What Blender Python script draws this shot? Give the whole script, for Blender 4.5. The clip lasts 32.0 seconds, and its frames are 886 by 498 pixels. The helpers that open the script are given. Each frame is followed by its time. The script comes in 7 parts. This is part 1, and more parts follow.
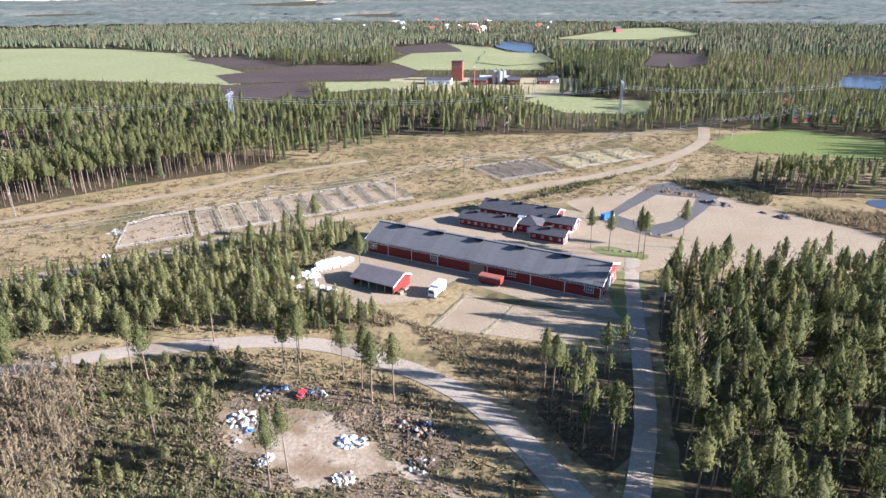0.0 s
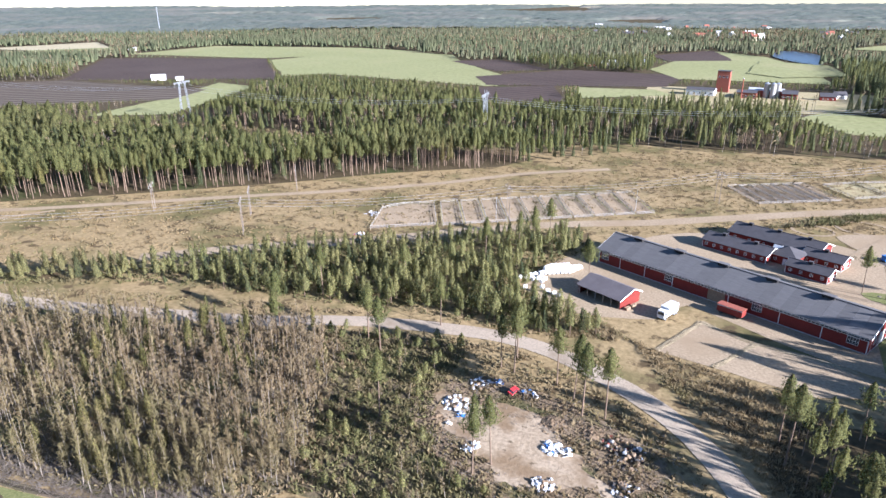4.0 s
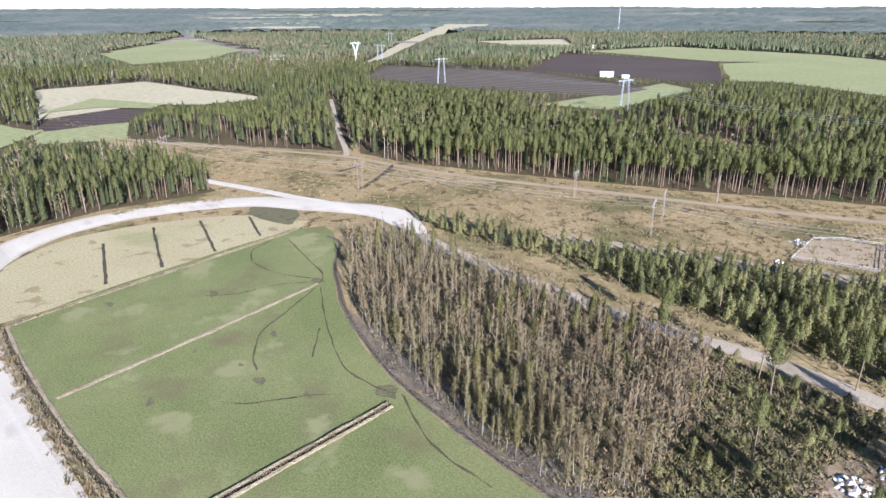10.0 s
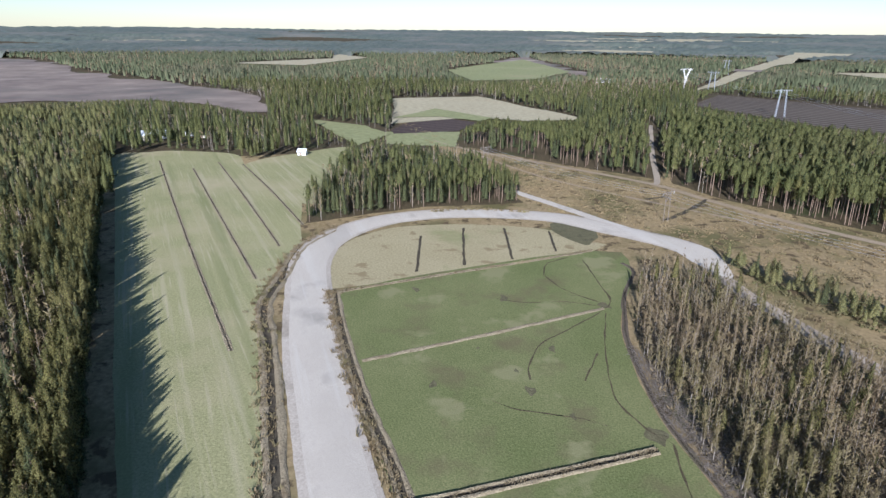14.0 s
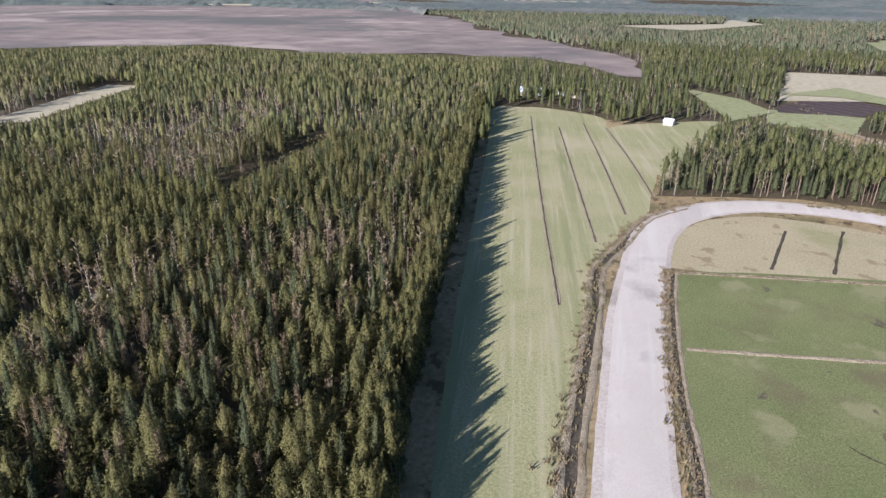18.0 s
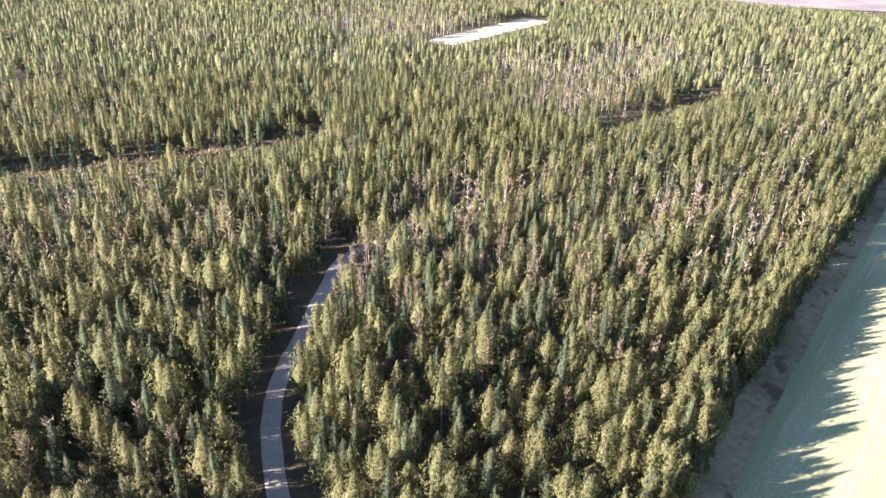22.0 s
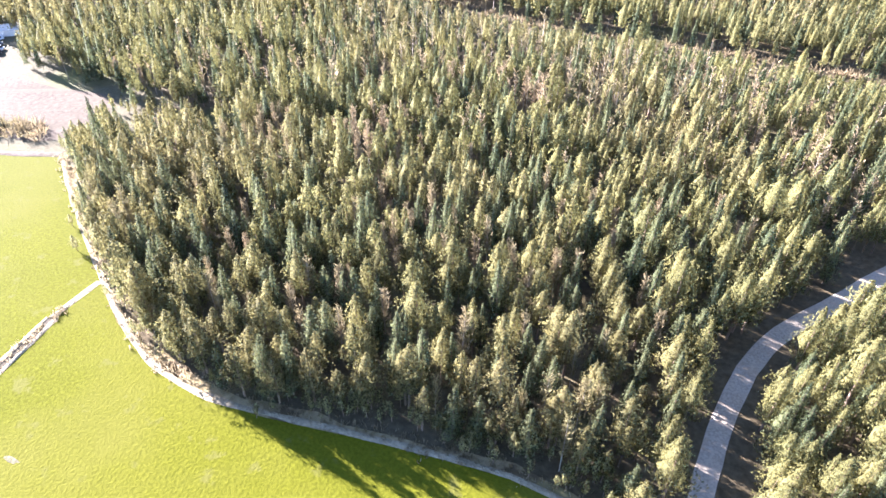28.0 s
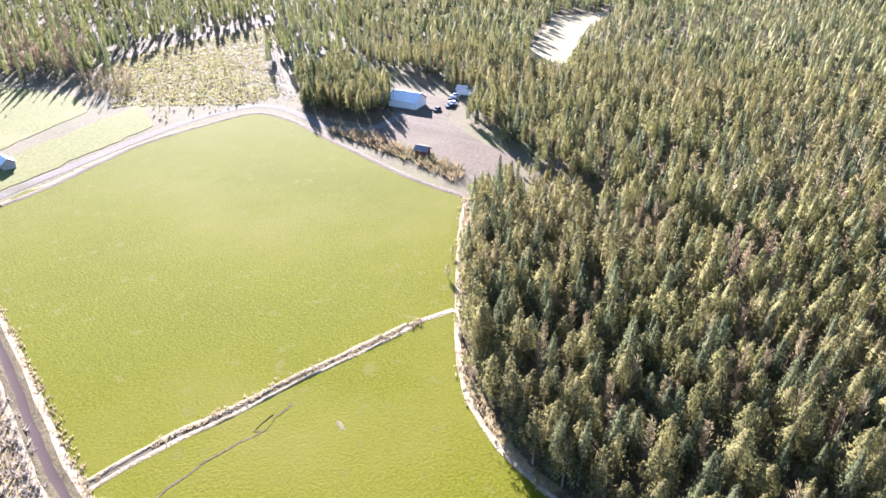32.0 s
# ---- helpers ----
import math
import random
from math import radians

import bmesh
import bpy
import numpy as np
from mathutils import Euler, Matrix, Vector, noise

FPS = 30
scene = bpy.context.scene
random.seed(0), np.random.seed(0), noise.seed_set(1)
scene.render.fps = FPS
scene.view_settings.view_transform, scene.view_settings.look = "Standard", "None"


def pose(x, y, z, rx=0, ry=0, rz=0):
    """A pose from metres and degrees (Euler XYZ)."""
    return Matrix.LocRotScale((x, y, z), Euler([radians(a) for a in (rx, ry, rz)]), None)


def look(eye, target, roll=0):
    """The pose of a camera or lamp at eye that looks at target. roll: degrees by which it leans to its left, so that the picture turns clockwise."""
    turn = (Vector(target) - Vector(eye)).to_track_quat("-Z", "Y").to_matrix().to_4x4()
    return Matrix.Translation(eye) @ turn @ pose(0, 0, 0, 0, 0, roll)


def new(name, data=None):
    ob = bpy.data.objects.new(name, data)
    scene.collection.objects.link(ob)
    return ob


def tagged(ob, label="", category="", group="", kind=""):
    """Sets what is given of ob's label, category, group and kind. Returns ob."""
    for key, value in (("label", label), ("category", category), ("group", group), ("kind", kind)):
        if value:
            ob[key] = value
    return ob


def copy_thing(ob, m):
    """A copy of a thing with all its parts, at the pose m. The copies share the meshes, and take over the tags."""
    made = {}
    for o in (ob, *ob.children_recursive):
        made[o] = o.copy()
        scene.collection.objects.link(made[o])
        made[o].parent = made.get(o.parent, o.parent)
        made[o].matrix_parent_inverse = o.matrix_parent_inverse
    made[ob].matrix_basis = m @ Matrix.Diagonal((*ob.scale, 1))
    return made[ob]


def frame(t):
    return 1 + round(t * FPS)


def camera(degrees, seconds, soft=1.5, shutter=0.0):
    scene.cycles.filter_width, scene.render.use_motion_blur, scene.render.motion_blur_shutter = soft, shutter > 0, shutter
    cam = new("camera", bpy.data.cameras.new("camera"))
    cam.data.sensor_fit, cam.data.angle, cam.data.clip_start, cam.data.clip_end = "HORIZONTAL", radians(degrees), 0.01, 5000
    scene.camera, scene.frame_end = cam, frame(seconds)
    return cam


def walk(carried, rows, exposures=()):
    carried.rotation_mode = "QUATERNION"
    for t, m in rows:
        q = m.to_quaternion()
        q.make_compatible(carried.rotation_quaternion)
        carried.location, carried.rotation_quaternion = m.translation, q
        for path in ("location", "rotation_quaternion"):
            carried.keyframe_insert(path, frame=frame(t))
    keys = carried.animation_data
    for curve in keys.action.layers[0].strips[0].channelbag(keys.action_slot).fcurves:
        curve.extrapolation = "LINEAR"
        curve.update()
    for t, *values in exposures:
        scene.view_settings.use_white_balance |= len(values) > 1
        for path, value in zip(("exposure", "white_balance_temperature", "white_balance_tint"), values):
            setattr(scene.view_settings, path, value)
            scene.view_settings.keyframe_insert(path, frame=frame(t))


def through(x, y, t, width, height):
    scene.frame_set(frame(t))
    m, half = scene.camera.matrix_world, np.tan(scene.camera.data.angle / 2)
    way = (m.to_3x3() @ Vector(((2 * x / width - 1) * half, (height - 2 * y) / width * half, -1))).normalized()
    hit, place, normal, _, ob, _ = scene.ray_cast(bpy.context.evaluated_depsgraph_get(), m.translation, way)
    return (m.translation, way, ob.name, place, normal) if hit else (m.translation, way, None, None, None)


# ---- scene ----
# The camera hovers in one place, 80 m up, and pans to its left.
cam = camera(68.96, 32.0, soft=1.5)
EYE = (0, 0, 80)
PATH = [
    (0.0, pose(*EYE, 68.58, 0.14, -0.05)),
    (0.5, pose(*EYE, 68.71, 0.27, 2.63)),
    (1.0, pose(*EYE, 68.78, 0.25, 5.36)),
    (1.5, pose(*EYE, 68.84, 0.24, 8.07)),
    (2.0, pose(*EYE, 68.89, 0.29, 10.82)),
    (2.5, pose(*EYE, 68.93, 0.25, 13.53)),
    (3.0, pose(*EYE, 68.98, 0.24, 16.19)),
    (3.5, pose(*EYE, 69.02, 0.25, 18.90)),
    (5.5, pose(*EYE, 69.15, 0.29, 30.32)),
    (6.0, pose(*EYE, 69.18, 0.29, 33.38)),
    (6.5, pose(*EYE, 69.20, 0.27, 36.31)),
    (7.0, pose(*EYE, 69.21, 0.27, 39.30)),
    (7.5, pose(*EYE, 69.24, 0.27, 42.36)),
    (8.0, pose(*EYE, 69.25, 0.26, 45.44)),
    (8.5, pose(*EYE, 69.25, 0.25, 48.58)),
    (9.0, pose(*EYE, 69.27, 0.20, 51.85)),
    (9.5, pose(*EYE, 69.26, 0.17, 55.31)),
    (10.0, pose(*EYE, 69.25, 0.13, 58.69)),
    (10.5, pose(*EYE, 69.24, 0.02, 62.07)),
    (11.0, pose(*EYE, 69.22, -0.06, 65.44)),
    (11.5, pose(*EYE, 69.55, -0.18, 68.82)),
    (12.0, pose(*EYE, 70.45, -0.21, 72.12)),
    (12.5, pose(*EYE, 70.99, -0.23, 75.50)),
    (13.0, pose(*EYE, 71.01, -0.31, 79.03)),
    (13.5, pose(*EYE, 71.03, -0.45, 82.63)),
    (15.5, pose(*EYE, 70.97, -0.60, 97.13)),
    (16.0, pose(*EYE, 70.98, -0.61, 101.21)),
    (16.5, pose(*EYE, 71.00, -0.64, 105.31)),
    (17.0, pose(*EYE, 70.41, -0.73, 109.47)),
    (17.5, pose(*EYE, 69.07, -0.77, 113.63)),
    (18.0, pose(*EYE, 67.70, -0.82, 117.87)),
    (18.5, pose(*EYE, 67.23, -0.88, 122.12)),
    (19.0, pose(*EYE, 67.17, -0.95, 126.37)),
    (19.5, pose(*EYE, 67.15, -1.01, 130.68)),
    (20.0, pose(*EYE, 67.09, -1.04, 134.86)),
    (20.5, pose(*EYE, 66.42, -1.11, 139.11)),
    (21.0, pose(*EYE, 64.94, -1.16, 143.28)),
    (21.5, pose(*EYE, 63.76, -1.18, 147.50)),
    (22.0, pose(*EYE, 62.59, -1.21, 151.73)),
    (22.5, pose(*EYE, 61.15, -1.16, 155.99)),
    (23.0, pose(*EYE, 59.67, -1.18, 160.35)),
    (23.5, pose(*EYE, 58.23, -1.19, 164.77)),
    (24.0, pose(*EYE, 56.76, -1.17, 169.19)),
    (24.5, pose(*EYE, 55.31, -1.17, 173.60)),
    (25.0, pose(*EYE, 53.84, -1.25, 178.11)),
    (25.5, pose(*EYE, 52.87, -1.21, 182.51)),
    (27.5, pose(*EYE, 52.95, -0.84, 200.68)),
    (28.0, pose(*EYE, 52.98, -0.80, 205.22)),
    (28.5, pose(*EYE, 52.96, -0.73, 209.39)),
    (29.0, pose(*EYE, 52.96, -0.66, 213.87)),
    (29.5, pose(*EYE, 52.98, -0.62, 218.48)),
    (30.0, pose(*EYE, 53.93, -0.60, 223.18)),
    (30.5, pose(*EYE, 55.66, -0.58, 227.72)),
    (31.0, pose(*EYE, 57.54, -0.54, 232.13)),
    (31.5, pose(*EYE, 59.29, -0.50, 236.58)),
    (32.0, pose(*EYE, 60.38, -0.56, 241.09)),
]
EXPOSURES = [(0.0, 2.19, 5510, 19), (3.0, 2.18, 5510, 19), (6.0, 2.11, 5480, 18), (9.0, 2.07, 5410, 17), (11.0, 1.78, 5380, 16), (13.0, 1.47, 5310, 15), (16.0, 1.2, 5390, 17), (17.0, 1.27, 5460, 19), (18.0, 1.55, 5510, 22), (19.0, 1.92, 5590, 23), (21.0, 2.66, 5630, 25), (22.0, 3.15, 5660, 25), (23.0, 3.46, 5710, 25), (25.0, 3.92, 5760, 25), (28.0, 4.02, 5640, 26), (30.0, 3.85, 5660, 26), (32.0, 3.47, 5670, 25)]
walk(cam, PATH, EXPOSURES)

# ---- daylight: a low spring sun and a clear sky ----
SUN_WAY = Vector((0.977, -0.21, 0.0)).normalized()
SUN_ELEVATION = radians(20.8)
world = bpy.data.worlds.new("world")
scene.world = world
world.use_nodes = True
sky = world.node_tree.nodes.new("ShaderNodeTexSky")
sky.sky_type, sky.sun_disc = "NISHITA", False
sky.sun_elevation = SUN_ELEVATION
sky.sun_rotation = math.atan2(SUN_WAY.x, SUN_WAY.y)
sky.air_density, sky.dust_density, sky.ozone_density = 1.0, 0.1, 3.0
back = world.node_tree.nodes["Background"]
back.inputs["Strength"].default_value = 0.05
world.node_tree.links.new(sky.outputs["Color"], back.inputs["Color"])
lamp = bpy.data.lights.new("sun", "SUN")
lamp.energy, lamp.angle, lamp.color = 4.9, radians(0.6), (1.0, 0.955, 0.88)
sun = new("sun", lamp)
sun.matrix_world = look((0, 0, 0), -(SUN_WAY * math.cos(SUN_ELEVATION) + Vector((0, 0, math.sin(SUN_ELEVATION)))))
sun.location = (300, -60, 160)

# ---- materials ----
def nodes_of(name, rough=0.9):
    m = bpy.data.materials.new(name)
    m.use_nodes = True
    nt = m.node_tree
    b = nt.nodes["Principled BSDF"]
    b.inputs["Roughness"].default_value = rough
    b.inputs["Specular IOR Level"].default_value = 0.2
    return m, nt, b


def noise_node(nt, scale, detail=6.0, coords="Object", rough=0.6, squash=None):
    tc = nt.nodes.new("ShaderNodeTexCoord")
    n = nt.nodes.new("ShaderNodeTexNoise")
    n.inputs["Scale"].default_value, n.inputs["Detail"].default_value, n.inputs["Roughness"].default_value = scale, detail, rough
    src = tc.outputs[coords]
    if squash:
        mp = nt.nodes.new("ShaderNodeMapping")
        mp.inputs["Rotation"].default_value = (0, 0, squash[0])
        mp.inputs["Scale"].default_value = (1, squash[1], 1)
        nt.links.new(src, mp.inputs["Vector"])
        src = mp.outputs["Vector"]
    nt.links.new(src, n.inputs["Vector"])
    return n


def mix_node(nt, fac, a, b, kind="MIX"):
    m = nt.nodes.new("ShaderNodeMix")
    m.data_type, m.blend_type = "RGBA", kind
    for sock, v in ((m.inputs[0], fac), (m.inputs[6], a), (m.inputs[7], b)):
        if isinstance(v, bpy.types.NodeSocket):
            nt.links.new(v, sock)
        elif isinstance(v, (int, float)):
            sock.default_value = v
        else:
            sock.default_value = (*v, 1)
    return m.outputs[2]


def ramp_node(nt, src, lo, hi):
    r = nt.nodes.new("ShaderNodeMapRange")
    r.inputs["From Min"].default_value, r.inputs["From Max"].default_value = lo, hi
    nt.links.new(src, r.inputs["Value"])
    return r.outputs["Result"]


def surface(name, a, b, big=0.03, fine=1.2, c=None, c_at=(0.55, 0.7), c_scale=0.012, rough=0.95, bump=0.3, stripes=None, speck=None, bump_far=0.6, streaks=None):
    """Ground and walls: two tones in large drifts, a fine grain, patches of a third tone, drill rows, and relief."""
    m, nt, bs = nodes_of(name, rough)
    bs.inputs["Specular IOR Level"].default_value = 0.04
    n1, n2 = noise_node(nt, big), noise_node(nt, fine, 8.0)
    col = mix_node(nt, ramp_node(nt, n1.outputs["Fac"], 0.35, 0.65), a, b)
    dark, light = [v * 0.72 for v in a], [min(1.0, v * 1.25) for v in b]
    col = mix_node(nt, ramp_node(nt, n2.outputs["Fac"], 0.35, 0.68), mix_node(nt, 0.5, col, dark), mix_node(nt, 0.5, col, light))
    if c:
        n3 = noise_node(nt, c_scale, 5.0)
        col = mix_node(nt, ramp_node(nt, n3.outputs["Fac"], *c_at), col, c)
    if speck:
        n4 = noise_node(nt, speck[1], 4.0)
        col = mix_node(nt, ramp_node(nt, n4.outputs["Fac"], speck[2], speck[2] + 0.07), col, speck[0])
    if stripes:
        angle, wide, tone, share = stripes
        tc, mp, w = nt.nodes.new("ShaderNodeTexCoord"), nt.nodes.new("ShaderNodeMapping"), nt.nodes.new("ShaderNodeTexWave")
        mp.inputs["Rotation"].default_value = (0, 0, -angle)
        w.inputs["Scale"].default_value, w.inputs["Distortion"].default_value, w.inputs["Detail"].default_value = 0.314 / wide, 1.2, 3.0
        w.inputs["Detail Scale"].default_value = 0.4
        w.bands_direction = "Y"
        nt.links.new(tc.outputs["Object"], mp.inputs["Vector"])
        nt.links.new(mp.outputs["Vector"], w.inputs["Vector"])
        f = ramp_node(nt, w.outputs["Fac"], 0.45, 0.95)
        k = nt.nodes.new("ShaderNodeMath")
        k.operation = "MULTIPLY"
        k.inputs[1].default_value = share
        nt.links.new(f, k.inputs[0])
        col = mix_node(nt, k.outputs[0], col, tone)
    if streaks:
        # long uneven lines left by mowing and wheels
        angle, thin, pale, deep = streaks
        for tone, seed, scale, lo in ((pale, 0.0, thin, 0.54), (deep, 40.0, thin * 0.45, 0.55), (pale, 90.0, thin * 3.0, 0.58)):
            tc, mp, n5 = nt.nodes.new("ShaderNodeTexCoord"), nt.nodes.new("ShaderNodeMapping"), nt.nodes.new("ShaderNodeTexNoise")
            mp.vector_type = "TEXTURE"
            mp.inputs["Rotation"].default_value = (0, 0, angle)
            mp.inputs["Scale"].default_value = (26.0, 1.0, 1.0)
            mp.inputs["Location"].default_value = (seed, seed, seed)
            n5.inputs["Scale"].default_value, n5.inputs["Detail"].default_value = scale, 4.0
            nt.links.new(tc.outputs["Object"], mp.inputs["Vector"])
            nt.links.new(mp.outputs["Vector"], n5.inputs["Vector"])
            half = nt.nodes.new("ShaderNodeMath")
            half.operation = "MULTIPLY"
            half.inputs[1].default_value = 0.6
            nt.links.new(ramp_node(nt, n5.outputs["Fac"], lo, lo + 0.12), half.inputs[0])
            col = mix_node(nt, half.outputs[0], col, tone)
    nt.links.new(col, bs.inputs["Base Color"])
    if bump:
        bp = nt.nodes.new("ShaderNodeBump")
        bp.inputs["Strength"].default_value, bp.inputs["Distance"].default_value = bump, bump_far
        nt.links.new(n2.outputs["Fac"], bp.inputs["Height"])
        nt.links.new(bp.outputs["Normal"], bs.inputs["Normal"])
    return m


def foliage(name, a, b, c, through=0.25, stand=0.012, relief=0.0, airy=0.0):
    """Needles and leaves: tone drifts over the stand, from tree to tree and from tuft to tuft; some light passes through."""
    m, nt, bs = nodes_of(name, 0.8)
    bs.inputs["Specular IOR Level"].default_value = 0.12
    at = nt.nodes.new("ShaderNodeAttribute")
    at.attribute_name = "tint"
    geo = nt.nodes.new("ShaderNodeNewGeometry")
    info = nt.nodes.new("ShaderNodeObjectInfo")
    add = nt.nodes.new("ShaderNodeMath")
    add.operation = "ADD"
    nt.links.new(at.outputs["Fac"], add.inputs[0])
    nt.links.new(info.outputs["Random"], add.inputs[1])
    fr = nt.nodes.new("ShaderNodeMath")
    fr.operation = "FRACT"
    nt.links.new(add.outputs[0], fr.inputs[0])
    col = mix_node(nt, fr.outputs[0], a, b)
    n = noise_node(nt, stand, 4.0)
    nt.links.new(geo.outputs["Position"], n.inputs["Vector"])
    col = mix_node(nt, ramp_node(nt, n.outputs["Fac"], 0.48, 0.68), col, c)
    lit = mix_node(nt, 1.0, col, (1.06, 1.05, 1.02), "MULTIPLY")
    dim = mix_node(nt, 1.0, col, (0.84, 0.86, 0.88), "MULTIPLY")
    col = mix_node(nt, geo.outputs["Random Per Island"], dim, lit)
    if relief:
        # clumps of needles: shade in the gaps painted darker than the tips, and their relief
        clump = noise_node(nt, 1.5, 3.0, rough=0.7)
        nt.links.new(geo.outputs["Position"], clump.inputs["Vector"])
        col = mix_node(nt, ramp_node(nt, clump.outputs["Fac"], 0.36, 0.62), mix_node(nt, 1.0, col, (0.74, 0.75, 0.77), "MULTIPLY"), mix_node(nt, 1.0, col, (1.02, 1.01, 0.98), "MULTIPLY"))
        bp = nt.nodes.new("ShaderNodeBump")
        bp.inputs["Strength"].default_value, bp.inputs["Distance"].default_value = 0.8, relief
        nt.links.new(clump.outputs["Fac"], bp.inputs["Height"])
        nt.links.new(bp.outputs["Normal"], bs.inputs["Normal"])
    nt.links.new(col, bs.inputs["Base Color"])
    tr = nt.nodes.new("ShaderNodeBsdfTranslucent")
    nt.links.new(col, tr.inputs["Color"])
    ms = nt.nodes.new("ShaderNodeMixShader")
    ms.inputs[0].default_value = through
    nt.links.new(bs.outputs[0], ms.inputs[1])
    nt.links.new(tr.outputs[0], ms.inputs[2])
    out = ms.outputs[0]
    if airy:
        # needle sprays are porous: small gaps let the light and the view through
        gaps = noise_node(nt, 2.7, 2.0, rough=0.7)
        nt.links.new(geo.outputs["Position"], gaps.inputs["Vector"])
        clear = nt.nodes.new("ShaderNodeBsdfTransparent")
        mix = nt.nodes.new("ShaderNodeMixShader")
        k = nt.nodes.new("ShaderNodeMath")
        k.operation = "MULTIPLY"
        k.inputs[1].default_value = airy
        nt.links.new(ramp_node(nt, gaps.outputs["Fac"], 0.44, 0.56), k.inputs[0])
        nt.links.new(k.outputs[0], mix.inputs[0])
        nt.links.new(out, mix.inputs[1])
        nt.links.new(clear.outputs[0], mix.inputs[2])
        out = mix.outputs[0]
    nt.links.new(out, nt.nodes["Material Output"].inputs["Surface"])
    return m


def paint(name, a, b=None, rough=0.6, scale=2.0, metal=0.0, bump=0.0, grain=None):
    """Paint, sheet metal, board, plastic: a base tone with drifts of wear and dust."""
    m, nt, bs = nodes_of(name, rough)
    bs.inputs["Metallic"].default_value = metal
    b = b or [v * 0.75 for v in a]
    n1, n2 = noise_node(nt, scale, 6.0, squash=grain), noise_node(nt, scale * 9, 4.0)
    info = nt.nodes.new("ShaderNodeObjectInfo")
    col = mix_node(nt, ramp_node(nt, n1.outputs["Fac"], 0.3, 0.7), a, b)
    col = mix_node(nt, ramp_node(nt, n2.outputs["Fac"], 0.45, 0.8), col, [v * 0.8 for v in b])
    hs = nt.nodes.new("ShaderNodeHueSaturation")
    nt.links.new(ramp_node(nt, info.outputs["Random"], -4.0, 5.0), hs.inputs["Value"])
    hs.inputs["Value"].default_value = 1.0
    mr = nt.nodes.new("ShaderNodeMapRange")
    mr.inputs["To Min"].default_value, mr.inputs["To Max"].default_value = 0.9, 1.1
    nt.links.new(info.outputs["Random"], mr.inputs["Value"])
    nt.links.new(mr.outputs["Result"], hs.inputs["Value"])
    nt.links.new(col, hs.inputs["Color"])
    nt.links.new(hs.outputs["Color"], bs.inputs["Base Color"])
    if bump:
        bp = nt.nodes.new("ShaderNodeBump")
        bp.inputs["Strength"].default_value, bp.inputs["Distance"].default_value = bump, 0.05
        nt.links.new(n1.outputs["Fac"], bp.inputs["Height"])
        nt.links.new(bp.outputs["Normal"], bs.inputs["Normal"])
    return m


HEATH = surface("heath", (0.185, 0.132, 0.064), (0.290, 0.215, 0.112), 0.024, 0.7, c=(0.115, 0.098, 0.042), c_scale=0.035, c_at=(0.48, 0.64), speck=((0.090, 0.064, 0.034), 0.16, 0.55))
FLOOR = surface("forest_floor", (0.052, 0.040, 0.022), (0.090, 0.068, 0.038), 0.05, 0.8, c=(0.050, 0.058, 0.022), c_scale=0.03)
PASTURE = surface("pasture_grass", (0.094, 0.112, 0.036), (0.178, 0.172, 0.074), 0.026, 2.2, c=(0.122, 0.100, 0.052), c_scale=0.045, c_at=(0.53, 0.72), bump=0.2, speck=((0.190, 0.178, 0.084), 0.05, 0.57))
DRYGRASS = surface("dry_pasture", (0.270, 0.222, 0.118), (0.335, 0.280, 0.160), 0.03, 1.4, c=(0.190, 0.188, 0.080), c_scale=0.025, bump=0.2, speck=((0.215, 0.165, 0.088), 0.11, 0.58))
HAY = surface("stubble_grass", (0.208, 0.202, 0.090), (0.284, 0.258, 0.128), 0.018, 1.6, c=(0.325, 0.274, 0.156), c_scale=0.014, c_at=(0.50, 0.68), streaks=(math.atan2(95, 245), 0.30, (0.345, 0.300, 0.180), (0.160, 0.164, 0.068)), bump=0.2)
BRIGHT = surface("spring_grass", (0.060, 0.062, 0.003), (0.078, 0.076, 0.005), 0.02, 1.9, c=(0.086, 0.080, 0.012), c_scale=0.018, c_at=(0.5, 0.75), speck=((0.080, 0.076, 0.014), 0.22, 0.60), bump=0.28)
MEADOW = surface("pale_meadow", (0.086, 0.085, 0.027), (0.108, 0.104, 0.037), 0.03, 0.8, c=(0.130, 0.114, 0.052), c_scale=0.02, bump=0.2)
FARGREEN = surface("far_green_field", (0.185, 0.192, 0.082), (0.250, 0.245, 0.118), 0.006, 0.2, c=(0.255, 0.225, 0.120), c_scale=0.006, bump=0, stripes=(0.9, 9.0, (0.225, 0.215, 0.105), 0.5))
PALE = surface("pale_stubble_field", (0.320, 0.270, 0.165), (0.370, 0.320, 0.205), 0.01, 0.2, bump=0)
TILLED = surface("tilled_soil", (0.050, 0.036, 0.031), (0.077, 0.058, 0.048), 0.01, 0.3, bump=0, stripes=(0.9, 12.0, (0.108, 0.081, 0.063), 0.35))
FURROWS = surface("furrowed_soil", (0.050, 0.036, 0.031), (0.077, 0.058, 0.048), 0.01, 0.3, bump=0, stripes=(0.60, 14.0, (0.230, 0.200, 0.135), 0.5))
BOGM = surface("peat_bog", (0.150, 0.118, 0.100), (0.250, 0.196, 0.150), 0.0032, 0.02, c=(0.118, 0.108, 0.088), c_scale=0.0024, c_at=(0.5, 0.62), bump=0, speck=((0.300, 0.240, 0.185), 0.004, 0.58))
GRAVEL = surface("pale_gravel", (0.390, 0.336, 0.264), (0.465, 0.405, 0.325), 0.05, 7.0, c=(0.290, 0.256, 0.206), c_scale=0.05, bump=0.06, bump_far=0.1, streaks=(0.24, 0.12, (0.470, 0.420, 0.350), (0.300, 0.265, 0.215)))
